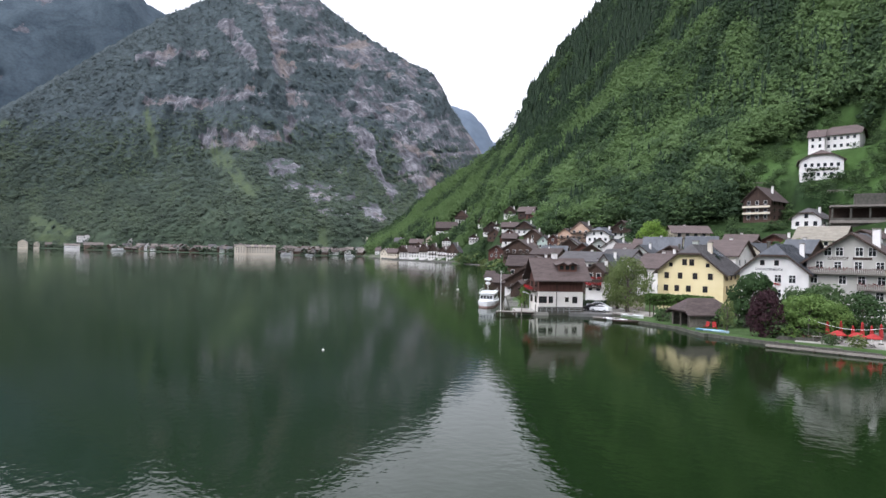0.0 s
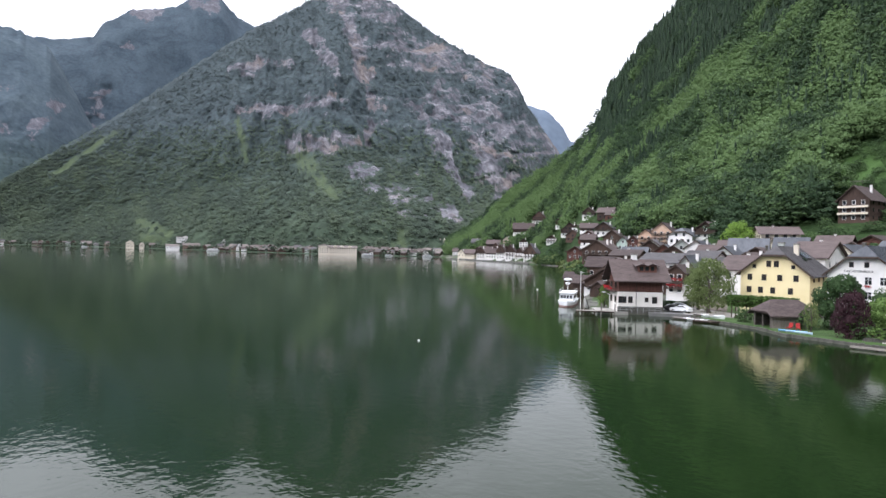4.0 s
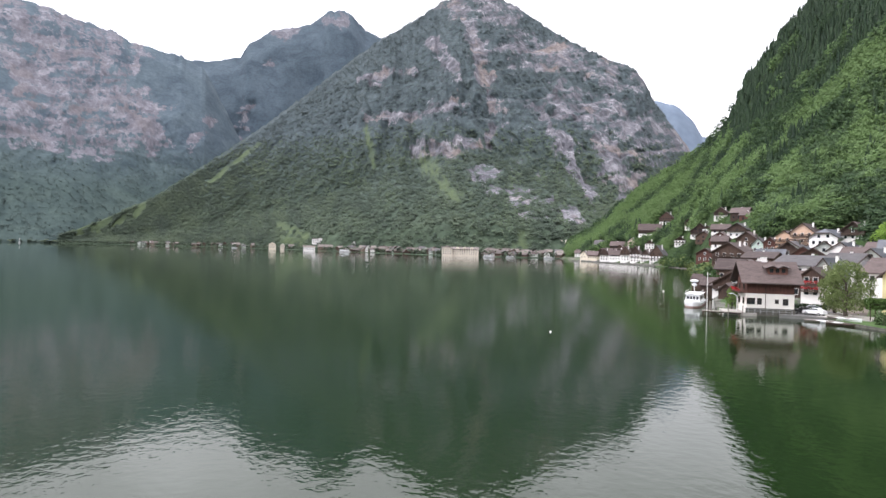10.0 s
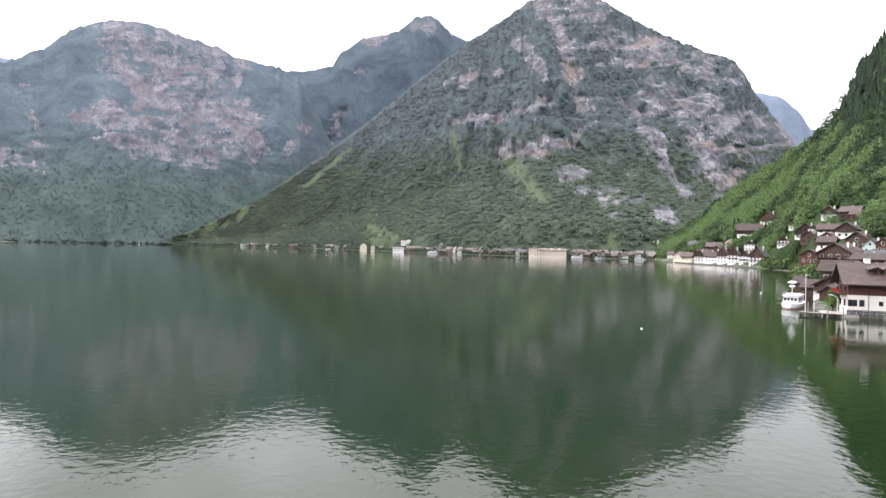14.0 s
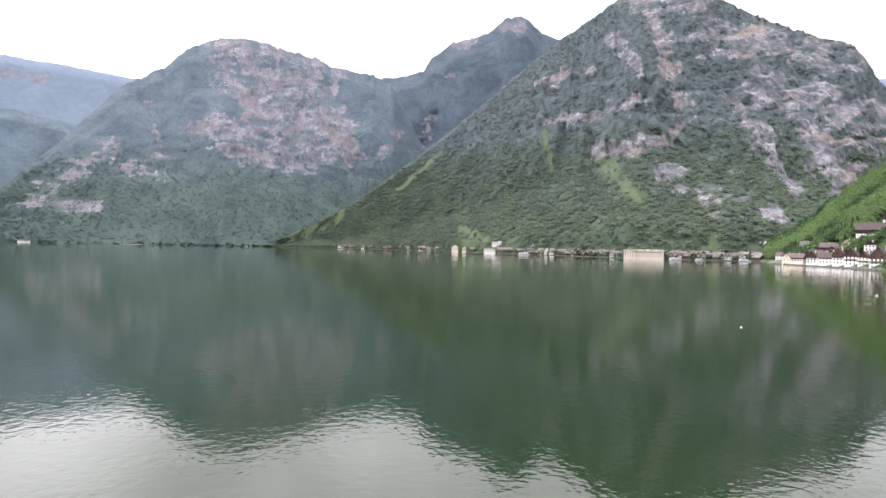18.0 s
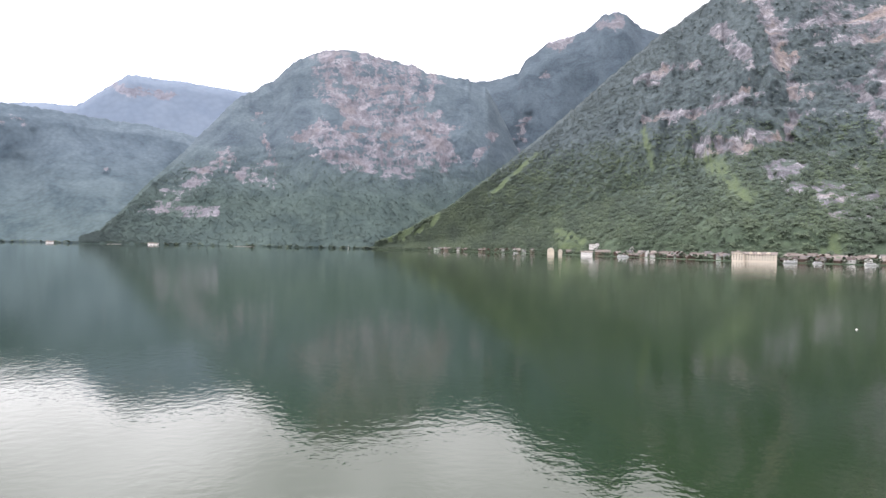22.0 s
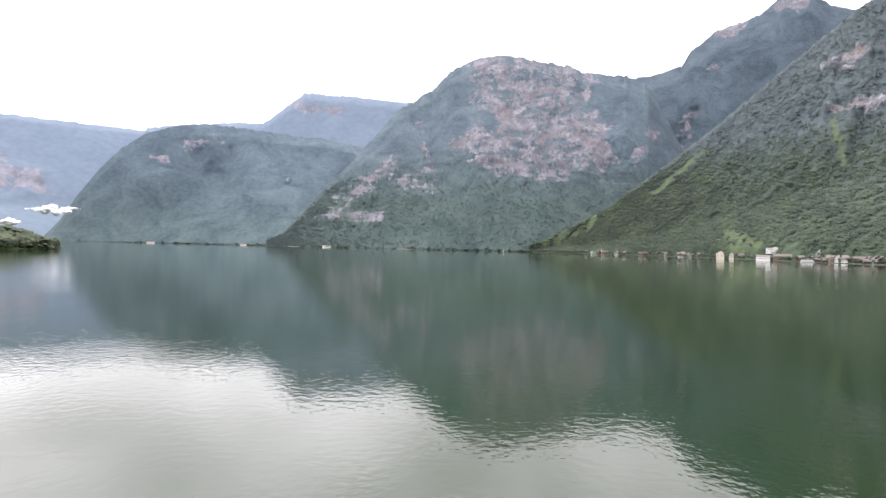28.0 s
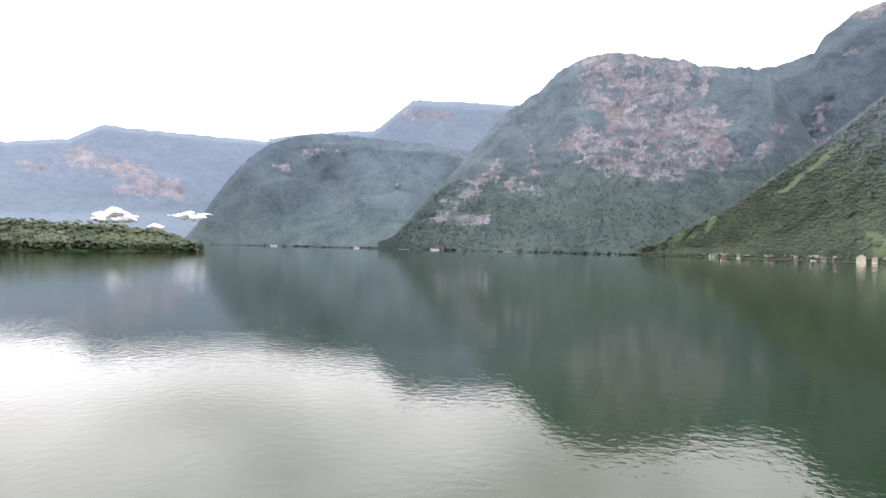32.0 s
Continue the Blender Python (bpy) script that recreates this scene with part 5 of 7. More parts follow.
# masts and lamps at the landing
x, y = xy(-5.6, 124.0)
fm = thing("flag_mast", "tall thin white mast at the landing", "mast", pose(float(x), float(y), 0))
part("pole", Geo().rod((0, 0, -2), (0, 0, 8.3), 0.09, 0.05), TRIM, fm)
part("crossbar", Geo().rod((-0.2, 0, 7.9), (0.6, 0, 7.95), 0.03), TRIM, fm)
x, y = xy(-8.35, 117.5)
sl = thing("street_lamp", "white curved street lamp on the landing", "lamp", pose(float(x), float(y), 0.9, 0, 0, 0))
part("pole", Geo().rod((0, 0, 0), (0, 0, 3.0), 0.07, 0.05), TRIM, sl)
part("arm", Geo().rod((0, 0, 3.0), (-0.9, 0, 3.5), 0.05, 0.04), TRIM, sl)
part("shade", Geo().box(-1.5, -0.85, -0.14, 0.14, 3.42, 3.55), TRIM, sl)

# passenger boat, bow towards the lake
WHITEHULL = material("white_gelcoat", (0.66, 0.67, 0.68), (0.80, 0.80, 0.80), 1.2, 0.3, 0.0, spec=0.5)
HULLRED = material("dull_red_bottom_paint", (0.20, 0.12, 0.11), (0.32, 0.22, 0.20), 2, 0.6, 0.0)
x, y = xy(-4.15, 128.5)
bt = thing("passenger_boat", "white passenger boat with a glazed cabin at its mooring", "boat", pose(float(x), float(y), 0, 0, 0, -10))
rings = []
for yy, hw, zl in ((0, 0.35, 0.1), (0.7, 1.15, -0.1), (2.0, 1.75, -0.3), (5, 1.95, -0.4), (11, 1.95, -0.4), (13, 1.8, -0.3)):
    rings.append([(-hw * 0.75, yy, zl), (hw * 0.75, yy, zl), (hw, yy, 0.75), (hw * 1.04, yy, 1.15 + (0.25 if yy < 1 else 0)), (-hw * 1.04, yy, 1.15 + (0.25 if yy < 1 else 0)), (-hw, yy, 0.75)])
hull = part("hull", Geo().loft(rings), WHITEHULL, bt)
part("waterline_band", Geo().loft([[(-hw * 0.93 - 0.03, yy - 0.03, -0.1), (hw * 0.93 + 0.03, yy - 0.03, -0.1), (hw * 0.96 + 0.03, yy - 0.03, 0.32), (-hw * 0.96 - 0.03, yy - 0.03, 0.32)] for yy, hw in ((0, 0.3), (0.7, 1.1), (2, 1.7), (5, 1.92), (11, 1.92), (13.05, 1.8))]), HULLRED, hull)
cab = part("cabin", Geo().loft([[(-1.55, 1.9, 1.15), (1.55, 1.9, 1.15), (1.65, 12, 1.15), (-1.65, 12, 1.15)], [(-1.4, 2.4, 2.9), (1.4, 2.4, 2.9), (1.5, 11.8, 2.9), (-1.5, 11.8, 2.9)]]), WHITEHULL, bt)
for i in range(4):
    part("pane", Geo().box(-1.32 + i * 0.68, -1.32 + i * 0.68 + 0.56, -0.03, 0.03, 0, 0.75), GLASS, cab, "", pose(0, 2.05, 1.75, -16, 0, 0))
for sgn in (-1, 1):
    for i in range(6):
        part("pane", Geo().box(-0.02, 0.02, -0.55, 0.55, 0, 0.75), GLASS, cab, "", pose(sgn * 1.6, 3.6 + i * 1.4, 1.75, 0, -sgn * 5, 0))
part("roof", Geo().box(-1.75, 1.75, 1.9, 12.2, 2.904, 3.0), WHITEHULL, bt)
rl = part("roof_railing", Geo().rod((-1.6, 2.2, 3.6), (1.6, 2.2, 3.6), 0.03).rod((-1.6, 2.2, 3.6), (-1.6, 11, 3.6), 0.03).rod((1.6, 2.2, 3.6), (1.6, 11, 3.6), 0.03), TRIM, bt)
for i in range(5):
    part("stanchion", Geo().rod((-1.6 + i * 0.8, 2.2, 3.0), (-1.6 + i * 0.8, 2.2, 3.6), 0.025), TRIM, rl)
part("mast", Geo().rod((0, 5, 3), (0, 5, 6.2), 0.07), TRIM, bt)
for z, rr in ((4.9, 0.62), (5.8, 0.95)):
    rings = [[(math.cos(2 * math.pi * j / 14) * rr * s, 5 + math.sin(2 * math.pi * j / 14) * rr * s, z + h) for j in range(14)] for s, h in ((0.5, -0.15), (1, 0.05), (0.92, 0.25), (0.5, 0.42), (0.05, 0.48))]
    part("radar_dome", Geo().loft(rings), WHITEHULL, bt, "white rounded dome", None, True)


def car(label, az, d, z, turn, paint):
    ob = thing("car", label, "car", place(az, d, 0.64, turn), "parked cars")
    prof = [(-2.0, 0.35), (-2.02, 0.75), (-1.75, 0.95), (-1.0, 1.02), (-0.35, 1.42), (0.9, 1.48), (1.7, 1.12), (1.98, 1.0), (2.02, 0.4)]
    rings = []
    for yy, sx, top in ((-0.82, 0.985, 0.9), (-0.80, 1.0, 0.96), (-0.62, 1.0, 1.0), (0.62, 1.0, 1.0), (0.80, 1.0, 0.96), (0.82, 0.985, 0.9)):
        rings.append([(px * sx, yy, pz if pz < 0.98 else 0.95 + (pz - 0.95) * (1.0 if abs(yy) < 0.7 else 0.25)) for px, pz in prof])
    body = part("body", Geo().loft(rings[::-1]), paint, ob, "", None, False)
    for s in (-1, 1):
        part("side_window", Geo().loft([[(px, s * 0.73, pz) for px, pz in ((-0.85, 1.03), (1.45, 1.06), (0.85, 1.40), (-0.30, 1.36))], [(px, s * 0.78, pz) for px, pz in ((-0.85, 1.03), (1.45, 1.06), (0.85, 1.36), (-0.30, 1.33))]]), GLASS, body)
    part("windscreen", Geo().box(-0.02, 0.02, -0.6, 0.6, 0, 0.66), GLASS, body, "", pose(-0.98, 0, 1.0, 0, 58, 0))
    for px in (-1.25, 1.25):
        for s in (-1, 1):
            wh = part("wheel", Geo().rod((px, s * 0.66, 0.31), (px, s * 0.86, 0.31), 0.31, 0.31, 16), RUBBER, ob)
            part("rim", Geo().rod((px, s * 0.84, 0.31), (px, s * 0.875, 0.31), 0.19, 0.17, 10), METAL, wh)
    for s in (-0.6, 0.6):
        part("headlight", Geo().box(-2.04, -1.9, s - 0.17, s + 0.17, 0.66, 0.82), METAL, body)
    return ob


car("white small hatchback parked on the quay", -14.9, 121.5, 1.08, -28, material("white_car_paint", (0.62, 0.63, 0.64), (0.78, 0.78, 0.78), 1, 0.25, 0.0, spec=0.5))
car("black car parked beside a white hatchback", -14.1, 122.6, 1.08, -28, material("black_car_paint", (0.010, 0.011, 0.013), (0.022, 0.022, 0.025), 1, 0.2, 0.0, spec=0.5))
car("silver-grey car parked behind the chalet", -14.5, 128, 1.08, 4, material("silver_car_paint", (0.30, 0.31, 0.33), (0.42, 0.43, 0.45), 1, 0.3, 0.0, metal=0.5))


def rowing_boat(label, az, d, z, turn, mat, ln=4.6, wd=0.8, tall=1.0):
    ob = thing("boat", label, "boat", place(az, d, z if z < 0.5 else gz(az, d) + 0.02, turn), "small boats")
    rings = [[(-hw * 0.5, yy, 0.0), (hw * 0.5, yy, 0.0), (hw, yy, 0.42 + up), (hw * 0.9, yy, 0.46 + up), (hw * 0.45, yy, 0.12), (-hw * 0.45, yy, 0.12), (-hw * 0.9, yy, 0.46 + up), (-hw, yy, 0.42 + up)]
             for yy, hw, up in ((-ln / 2, 0.06, 0.2), (-ln / 3, wd * 0.7, 0.08), (0, wd, 0), (ln / 3, wd * 0.85, 0.02), (ln / 2, wd * 0.6, 0.06))]
    part("hull", Geo().loft([[(px, py, pz * tall) for px, py, pz in rg] for rg in rings]), mat, ob)
    for yy in (-0.6, 0.7) if tall == 1.0 else ():
        part("thwart", Geo().box(-wd * 0.8, wd * 0.8, yy - 0.12, yy + 0.12, 0.3, 0.34), GREYWOOD, ob)
    return ob


BLUE = material("light_blue_plastic", (0.10, 0.28, 0.50), (0.22, 0.42, 0.62), 2, 0.4, 0.0, spec=0.5)
rowing_boat("light blue kayak lying on the lawn", -24.2, 101.3, 1.1, 78, BLUE, 4.0, 0.36, 0.5)
rowing_boat("pale blue kayak lying on the lawn", -24.7, 100.4, 1.1, 70, material("pale_blue_plastic", (0.35, 0.48, 0.60), (0.48, 0.60, 0.70), 2, 0.4, 0.0), 3.8, 0.36, 0.5)
rowing_boat("grey rowing boat drawn up beside the cars", -16.9, 116.0, 0.9, 50, GREYWOOD, 4.4, 0.8)
rowing_boat("white rowing boat drawn up on the landing", -17.7, 115.0, 0.9, 66, WHITEHULL, 4.2, 0.75)
rowing_boat("dark wooden boat moored before the landing", -17.2, 111.2, -0.12, 82, DARKWOOD, 4.8, 0.8)
rowing_boat("white rowing boat moored at the quay", -16.3, 113.5, -0.12, 60, WHITEHULL, 4.8, 0.85)
rowing_boat("wooden rowing boat moored at the quay", -15.4, 114.5, -0.12, 75, GREYWOOD, 4.8, 0.85)
# small white floating things of unknown kind, built here as buoys
for az_, d_, sc_ in ((-1.5, 184, 1.0), (11.2, 73.5, 0.5)):
    x, y = xy(az_, d_)
    by = thing("buoy", "small white floating object shaped as a buoy", "buoy", pose(float(x), float(y), 0) @ Matrix.Scale(sc_, 4), "buoys")
    part("float", Geo().loft([[(math.cos(2 * math.pi * j / 10) * rr, math.sin(2 * math.pi * j / 10) * rr, zz) for j in range(10)] for rr, zz in ((0.1, -0.2), (0.28, -0.05), (0.3, 0.1), (0.18, 0.3), (0.05, 0.34))]), TRIM, by, "", None, True)
    part("ring", Geo().rod((0, 0, 0.3), (0, 0, 0.48), 0.035), METAL, by)


def garden_chair(label, az, d, z, turn):
    ob = thing("garden_chair", label, "chair", place(az, d, gz(az, d), turn), "red chairs on the lawn")
    part("seat", Geo().box(-0.3, 0.3, -0.3, 0.35, 0.34, 0.40), RED, ob)
    part("backrest", Geo().box(-0.3, 0.3, -0.03, 0.03, 0, 0.75), RED, ob, "", pose(0, 0.36, 0.38, -22, 0, 0))
    for sx in (-0.27, 0.27):
        for sy in (-0.25, 0.3):
            part("leg", Geo().box(sx - 0.03, sx + 0.03, sy - 0.03, sy + 0.03, 0, 0.34), RED, ob)


garden_chair("red wooden lounge chair on the lawn", -23.9, 104.5, 1.08, -30)
garden_chair("red wooden lounge chair on the lawn", -24.6, 104.2, 1.08, 10)


def parasol(label, az, d, z, h, r, shut):
    x, y = xy(az, d)
    ob = thing("parasol", label, "parasol", pose(float(x), float(y), 0.63), "red parasols on the terrace")
    part("pole", Geo().rod((0, 0, 0), (0, 0, h), 0.04), TRIM, ob)
    part("base", Geo().rod((0, 0, 0), (0, 0, 0.12), 0.35, 0.3, 12), STONE, ob)
    prof = ((0.10, 0.9), (0.26, 1.0), (0.22, 1.5), (0.12, h - 0.1), (0.02, h + 0.1)) if shut else ((r, h - 0.55), (r * 0.98, h - 0.45), (r * 0.5, h - 0.12), (0.03, h + 0.08))
    part("canopy", Geo().loft([[(math.cos(2 * math.pi * j / 8) * rr * (1 + 0.18 * (j % 2) * shut), math.sin(2 * math.pi * j / 8) * rr, zz) for j in range(8)] for rr, zz in prof]), RED, ob)


for k, (a_, d_, hh, ss) in enumerate(((-32.9, 99.5, 2.7, 1), (-33.8, 100.5, 2.8, 1), (-34.6, 98.0, 2.5, 1), (-35.2, 101, 2.8, 1), (-35.8, 98.5, 2.6, 1), (-36.4, 100.5, 2.7, 1), (-33.6, 97.4, 1.7, 0), (-34.9, 97.0, 1.7, 0), (-35.9, 96.6, 1.7, 0))):
    parasol("closed red parasol on the lakeside terrace" if ss else "low red table parasol with drooping cloth", a_, d_, 1.15, hh, 1.1, ss)
for a_, d_ in ((-32.2, 97.6), (-33.6, 98.9), (-34.9, 97.7)):
    tb = thing("garden_table", "small wooden terrace table", "table", place(a_, d_, 0.63, 10), "terrace tables")
    part("tabletop", Geo().box(-0.6, 0.6, -0.4, 0.4, 0.70, 0.75), GREYWOOD, tb)
    for sx in (-0.5, 0.5):
        for sy in (-0.3, 0.3):
            part("leg", Geo().box(sx - 0.03, sx + 0.03, sy - 0.03, sy + 0.03, 0, 0.7), GREYWOOD, tb)
# white line slung over the terrace
lx = [xy(-31.6 - i * 0.5, 99.0 - i * 0.35) for i in range(12)]
g = Geo()
for i in range(11):
    z0, z1 = (3.6 - 0.9 * math.sin(math.pi * j / 11) for j in (i, i + 1))
    g.rod((float(lx[i][0]), float(lx[i][1]), z0), (float(lx[i + 1][0]), float(lx[i + 1][1]), z1), 0.025, 0.025, 5)
tagged(part("rope_line", g, TRIM, None), "white rope slung between posts over the terrace", "rope")
for k in (0, 11):
    tagged(part("rope_post", Geo().rod((0, 0, -0.2), (0, 0, 2.6), 0.07), GREYWOOD, None, "", pose(float(lx[k][0]), float(lx[k][1]), 0.9)), "wooden post holding a white rope", "post", "rope posts")

# gallery of the road above the village
gal = thing("road_gallery", "grey concrete road gallery with dark openings on the slope", "gallery", place(-35.6, 238, 24.0, 6))
part("roof_slab", Geo().box(-11, 11, -0.4, 8, 4.9, 5.5), GREYWOOD, gal, "weathered concrete slab")
part("deck", Geo().box(-11, 11, -0.5, 8, -0.5, 0.4), GREYWOOD, gal)
part("parapet", Geo().box(-11, 11, -0.5, -0.3, 0.404, 1.2), STONE, gal)
part("upper_wall", Geo().box(-4, 11, 4, 8, 5.504, 9.5), STONE, gal, "rough stone wall above the gallery")
# dark wood colour paints the shade inside the concrete gallery
part("back_wall", Geo().box(-11, 11, 7.4, 8, 0.4, 4.9), DARKWOOD, gal, "back wall of the gallery, coloured dark for its shade")
for i in range(5):
    part("pillar", Geo().box(-10.7 + i * 5.2, -10.2 + i * 5.2, 0.3, 0.9, 0.4, 4.9), STONE, gal)
part("retaining_wall", Geo().box(-11, 11, 0.5, 2, -12, -0.5), STONE, gal, "rough stone retaining wall")
SITES.append((-35.6, 238, 24, 10))
g = Geo()
for i in range(9):
    g.box(-6 + i * 1.4, -4.7 + i * 1.4, 0, 0.4, 0, 0.9 + 0.05 * (i % 3))
tagged(part("field_wall", g, PAVE, None, "", place(-26.6, 283, float(hill_z(np.array([-26.6]), np.array([283.0]))[0]) - 0.3, 8)), "pale low wall on the meadow", "wall")
for k, (a_, d_) in enumerate(((-28.6, 282), (-30.0, 270), (-34.2, 262))):
    g = Geo()
    for i in range(14):
        g.box(-7 + i, -6.9 + i, 0, 0.1, 0, 1.0)
    g.box(-7, 6.2, 0.02, 0.08, 0.55, 0.65)
    g.box(-7, 6.2, 0.02, 0.08, 0.88, 0.98)
    tagged(part("meadow_fence", g, GREYWOOD, None, "", place(a_, d_, float(hill_z(np.array([a_]), np.array([float(d_)]))[0]), 14)), "weathered wooden fence across the meadow", "fence", "meadow fences")

# ---- woods ----
rng = np.random.default_rng(7)


def foliage_material(name, dark, light, glow=0.25):
    m = bpy.data.materials.new(name)
    m.use_nodes = True
    nt = m.node_tree
    bs = nt.nodes["Principled BSDF"]
    bs.inputs["Roughness"].default_value, bs.inputs["Specular IOR Level"].default_value = 0.75, 0.2
    at, ge = nt.nodes.new("ShaderNodeAttribute"), nt.nodes.new("ShaderNodeNewGeometry")
    at.attribute_name = "tint"
    mx = nt.nodes.new("ShaderNodeMath")
    mx.operation = "MULTIPLY_ADD"
    mx.inputs[1].default_value = 0.35
    nt.links.new(ge.outputs["Random Per Island"], mx.inputs[0])
    nt.links.new(at.outputs["Fac"], mx.inputs[2])
    mid = [(a + b) / 2 for a, b in zip(dark, light)]
    r = ramp(nt, [(0.05, dark), (0.6, mid), (1.25 / 1.3, light)])
    nt.links.new(mx.outputs[0], r.inputs[0])
    nt.links.new(r.outputs[0], bs.inputs["Base Color"])
    tr, mix = nt.nodes.new("ShaderNodeBsdfTranslucent"), nt.nodes.new("ShaderNodeMixShader")
    mix.inputs[0].default_value = glow
    nt.links.new(r.outputs[0], tr.inputs["Color"])
    nt.links.new(bs.outputs[0], mix.inputs[1])
    nt.links.new(tr.outputs[0], mix.inputs[2])
    nt.links.new(mix.outputs[0], nt.nodes["Material Output"].inputs[0])
    return m


def crown_template(lobes, leaves, leaf, flat=1.0, base=0.28, seed=0, jitter=0.4, lift=0.15, tri=False, lean=0.0):
    """Leaf sprays set on the lobes of a crown one metre high and about one wide: quads as (n, 4, 3)."""
    g = np.random.default_rng(seed)
    c = []
    for i in range(lobes):
        h = base + (0.92 - base) * (i + 0.5) / lobes
        rad = 0.34 * math.sin(math.pi * min(0.97, 0.18 + 0.80 * (h - base) / (1 - base))) * flat
        a = i * 2.4 + g.uniform(-0.5, 0.5)
        c.append((math.cos(a) * rad, math.sin(a) * rad, h, g.uniform(0.15, 0.23)))
    c = np.array(c)
    k = g.integers(0, lobes, leaves)
    d = g.normal(size=(leaves, 3))
    d[:, 2] = np.abs(d[:, 2]) * 0.9 - 0.35
    d /= np.linalg.norm(d, axis=1, keepdims=True)
    p = c[k, :3] + d * c[k, 3:4] * g.uniform(0.75, 1.1, (leaves, 1)) * np.array([flat, flat, 0.8])
    n = d + g.normal(size=(leaves, 3)) * jitter + np.array([0, -lean, lift])
    n /= np.linalg.norm(n, axis=1, keepdims=True)
    u = np.cross(n, g.normal(size=(leaves, 3)))
    u /= np.linalg.norm(u, axis=1, keepdims=True)
    w = np.cross(n, u)
    s = leaf * g.uniform(0.6, 1.35, (leaves, 1))
    q4 = np.stack([p - u * s - w * s * 0.5, p + u * s * 0.5 - w * s * 0.8, p + u * s * 0.9 + w * s * 0.5, p - u * s * 0.4 + w * s * 0.8], 1)
    return q4[:, (0, 1, 2)] if tri else q4


def spruce_template(layers, sides, seed=0):
    """A spruce one metre high: whorls of drooping boughs as quads."""
    g = np.random.default_rng(seed)
    q = []
    for i in range(layers):
        z = 0.08 + 0.86 * i / layers
        rad = 0.20 * (1 - z) ** 0.85 + 0.012
        for j in range(sides):
            a = 2 * math.pi * (j + 0.5 * (i % 2)) / sides + g.uniform(-0.25, 0.25)
            r, b = rad * g.uniform(0.75, 1.2), 0.62 * 2 * math.pi / sides
            top, drop = z + 0.9 / layers * 1.6, z - 0.03
            q.append([(0, 0, top), (math.cos(a - b) * r * 0.7, math.sin(a - b) * r * 0.7, z + 0.02),
                      (math.cos(a) * r, math.sin(a) * r, drop), (math.cos(a + b) * r * 0.7, math.sin(a + b) * r * 0.7, z + 0.02)])
    return np.array(q)


def trunk_quads(h, r):
    q = []
    for j in range(5):
        a, b = 2 * math.pi * j / 5, 2 * math.pi * (j + 1) / 5
        q.append([(math.cos(a) * r, math.sin(a) * r, -0.05), (math.cos(b) * r, math.sin(b) * r, -0.05),
                  (math.cos(b) * r * 0.5, math.sin(b) * r * 0.5, h), (math.cos(a) * r * 0.5, math.sin(a) * r * 0.5, h)])
    return np.array(q)


def wood(name, label, templates, pos, height, width, tint, mat, category="wood", downhill=0.0):
    """Many trees joined into one uncounted mass."""
    vs, ts = [], []
    which = rng.integers(0, len(templates), len(pos))
    turn = rng.uniform(0, 2 * math.pi, len(pos))
    if downhill:
        turn = np.arctan2(-pos[:, 0], pos[:, 1]) + rng.normal(0, downhill, len(pos))
    for k, tq in enumerate(templates):
        sel = np.where(which == k)[0]
        if not len(sel):
            continue
        c, s = np.cos(turn[sel])[:, None, None], np.sin(turn[sel])[:, None, None]
        x, y, z = tq[None, :, :, 0], tq[None, :, :, 1], tq[None, :, :, 2]
        wd = width[sel][:, None, None]
        v = np.stack([(x * c - y * s) * wd, (x * s + y * c) * wd, z * height[sel][:, None, None]], -1) + pos[sel][:, None, None, :]
        vs.append(v.reshape(-1, 3))
        ts.append(np.repeat(tint[sel], tq.shape[0] * tq.shape[1]))
    v, t = np.concatenate(vs), np.concatenate(ts)
    me = raw_mesh(name, v, np.arange(len(v)).reshape(-1, templates[0].shape[1]), mat)
    at = me.attributes.new("tint", "FLOAT", "POINT")
    at.data.foreach_set("value", t.astype(np.float32))
    return tagged(new(name, me), label, category, kind="stuff")


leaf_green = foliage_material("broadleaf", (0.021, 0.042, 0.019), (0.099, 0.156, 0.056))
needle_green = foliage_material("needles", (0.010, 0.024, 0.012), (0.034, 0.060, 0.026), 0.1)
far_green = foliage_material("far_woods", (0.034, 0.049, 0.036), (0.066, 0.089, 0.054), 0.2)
# the blue of distance haze is put into the next two leaf colours
upper_green = foliage_material("hazy_upper_woods", (0.038, 0.052, 0.053), (0.063, 0.082, 0.079), 0.2)
mid_green = foliage_material("haze_blue_woods", (0.034, 0.051, 0.050), (0.055, 0.077, 0.071), 0.2)
pen_green = foliage_material("peninsula_leaves", (0.044, 0.058, 0.036), (0.080, 0.100, 0.054), 0.2)


def on_hill(az, r):
    x, y = xy(az, r)
    return np.stack([x, y, hill_z(az, r)], -1)


# clearings: bearing, distance, half width in metres, half depth
CLEAR = [(-33.2, 290, 24, 14), (-32.3, 268, 26, 14), (-27.5, 250, 18, 14), (-31.1, 232, 14, 10), (-35, 232, 20, 8)]


def free_of_clearings(az, r):
    ok = np.ones(len(az), bool)
    for ha, hd, hw, hl in SITES:
        side = np.abs(np.radians(az - ha) * r)
        ok &= ~((side < hw / 2 + 4.5) & (r > hd - 30) & (r < hd + hl + 7))
    for ma, mr, sa, sr in MEADOW:
        ok &= np.hypot((az - ma) / sa, (r - mr) / sr) + (fbm(az * 1.3, r / 14, 3) - 0.5) * 0.8 > 0.95
    for ca, cr, hw, hd in CLEAR:
        ok &= ~((np.abs(np.radians(az - ca) * r) < hw) & (np.abs(r - cr) < hd))
    return ok


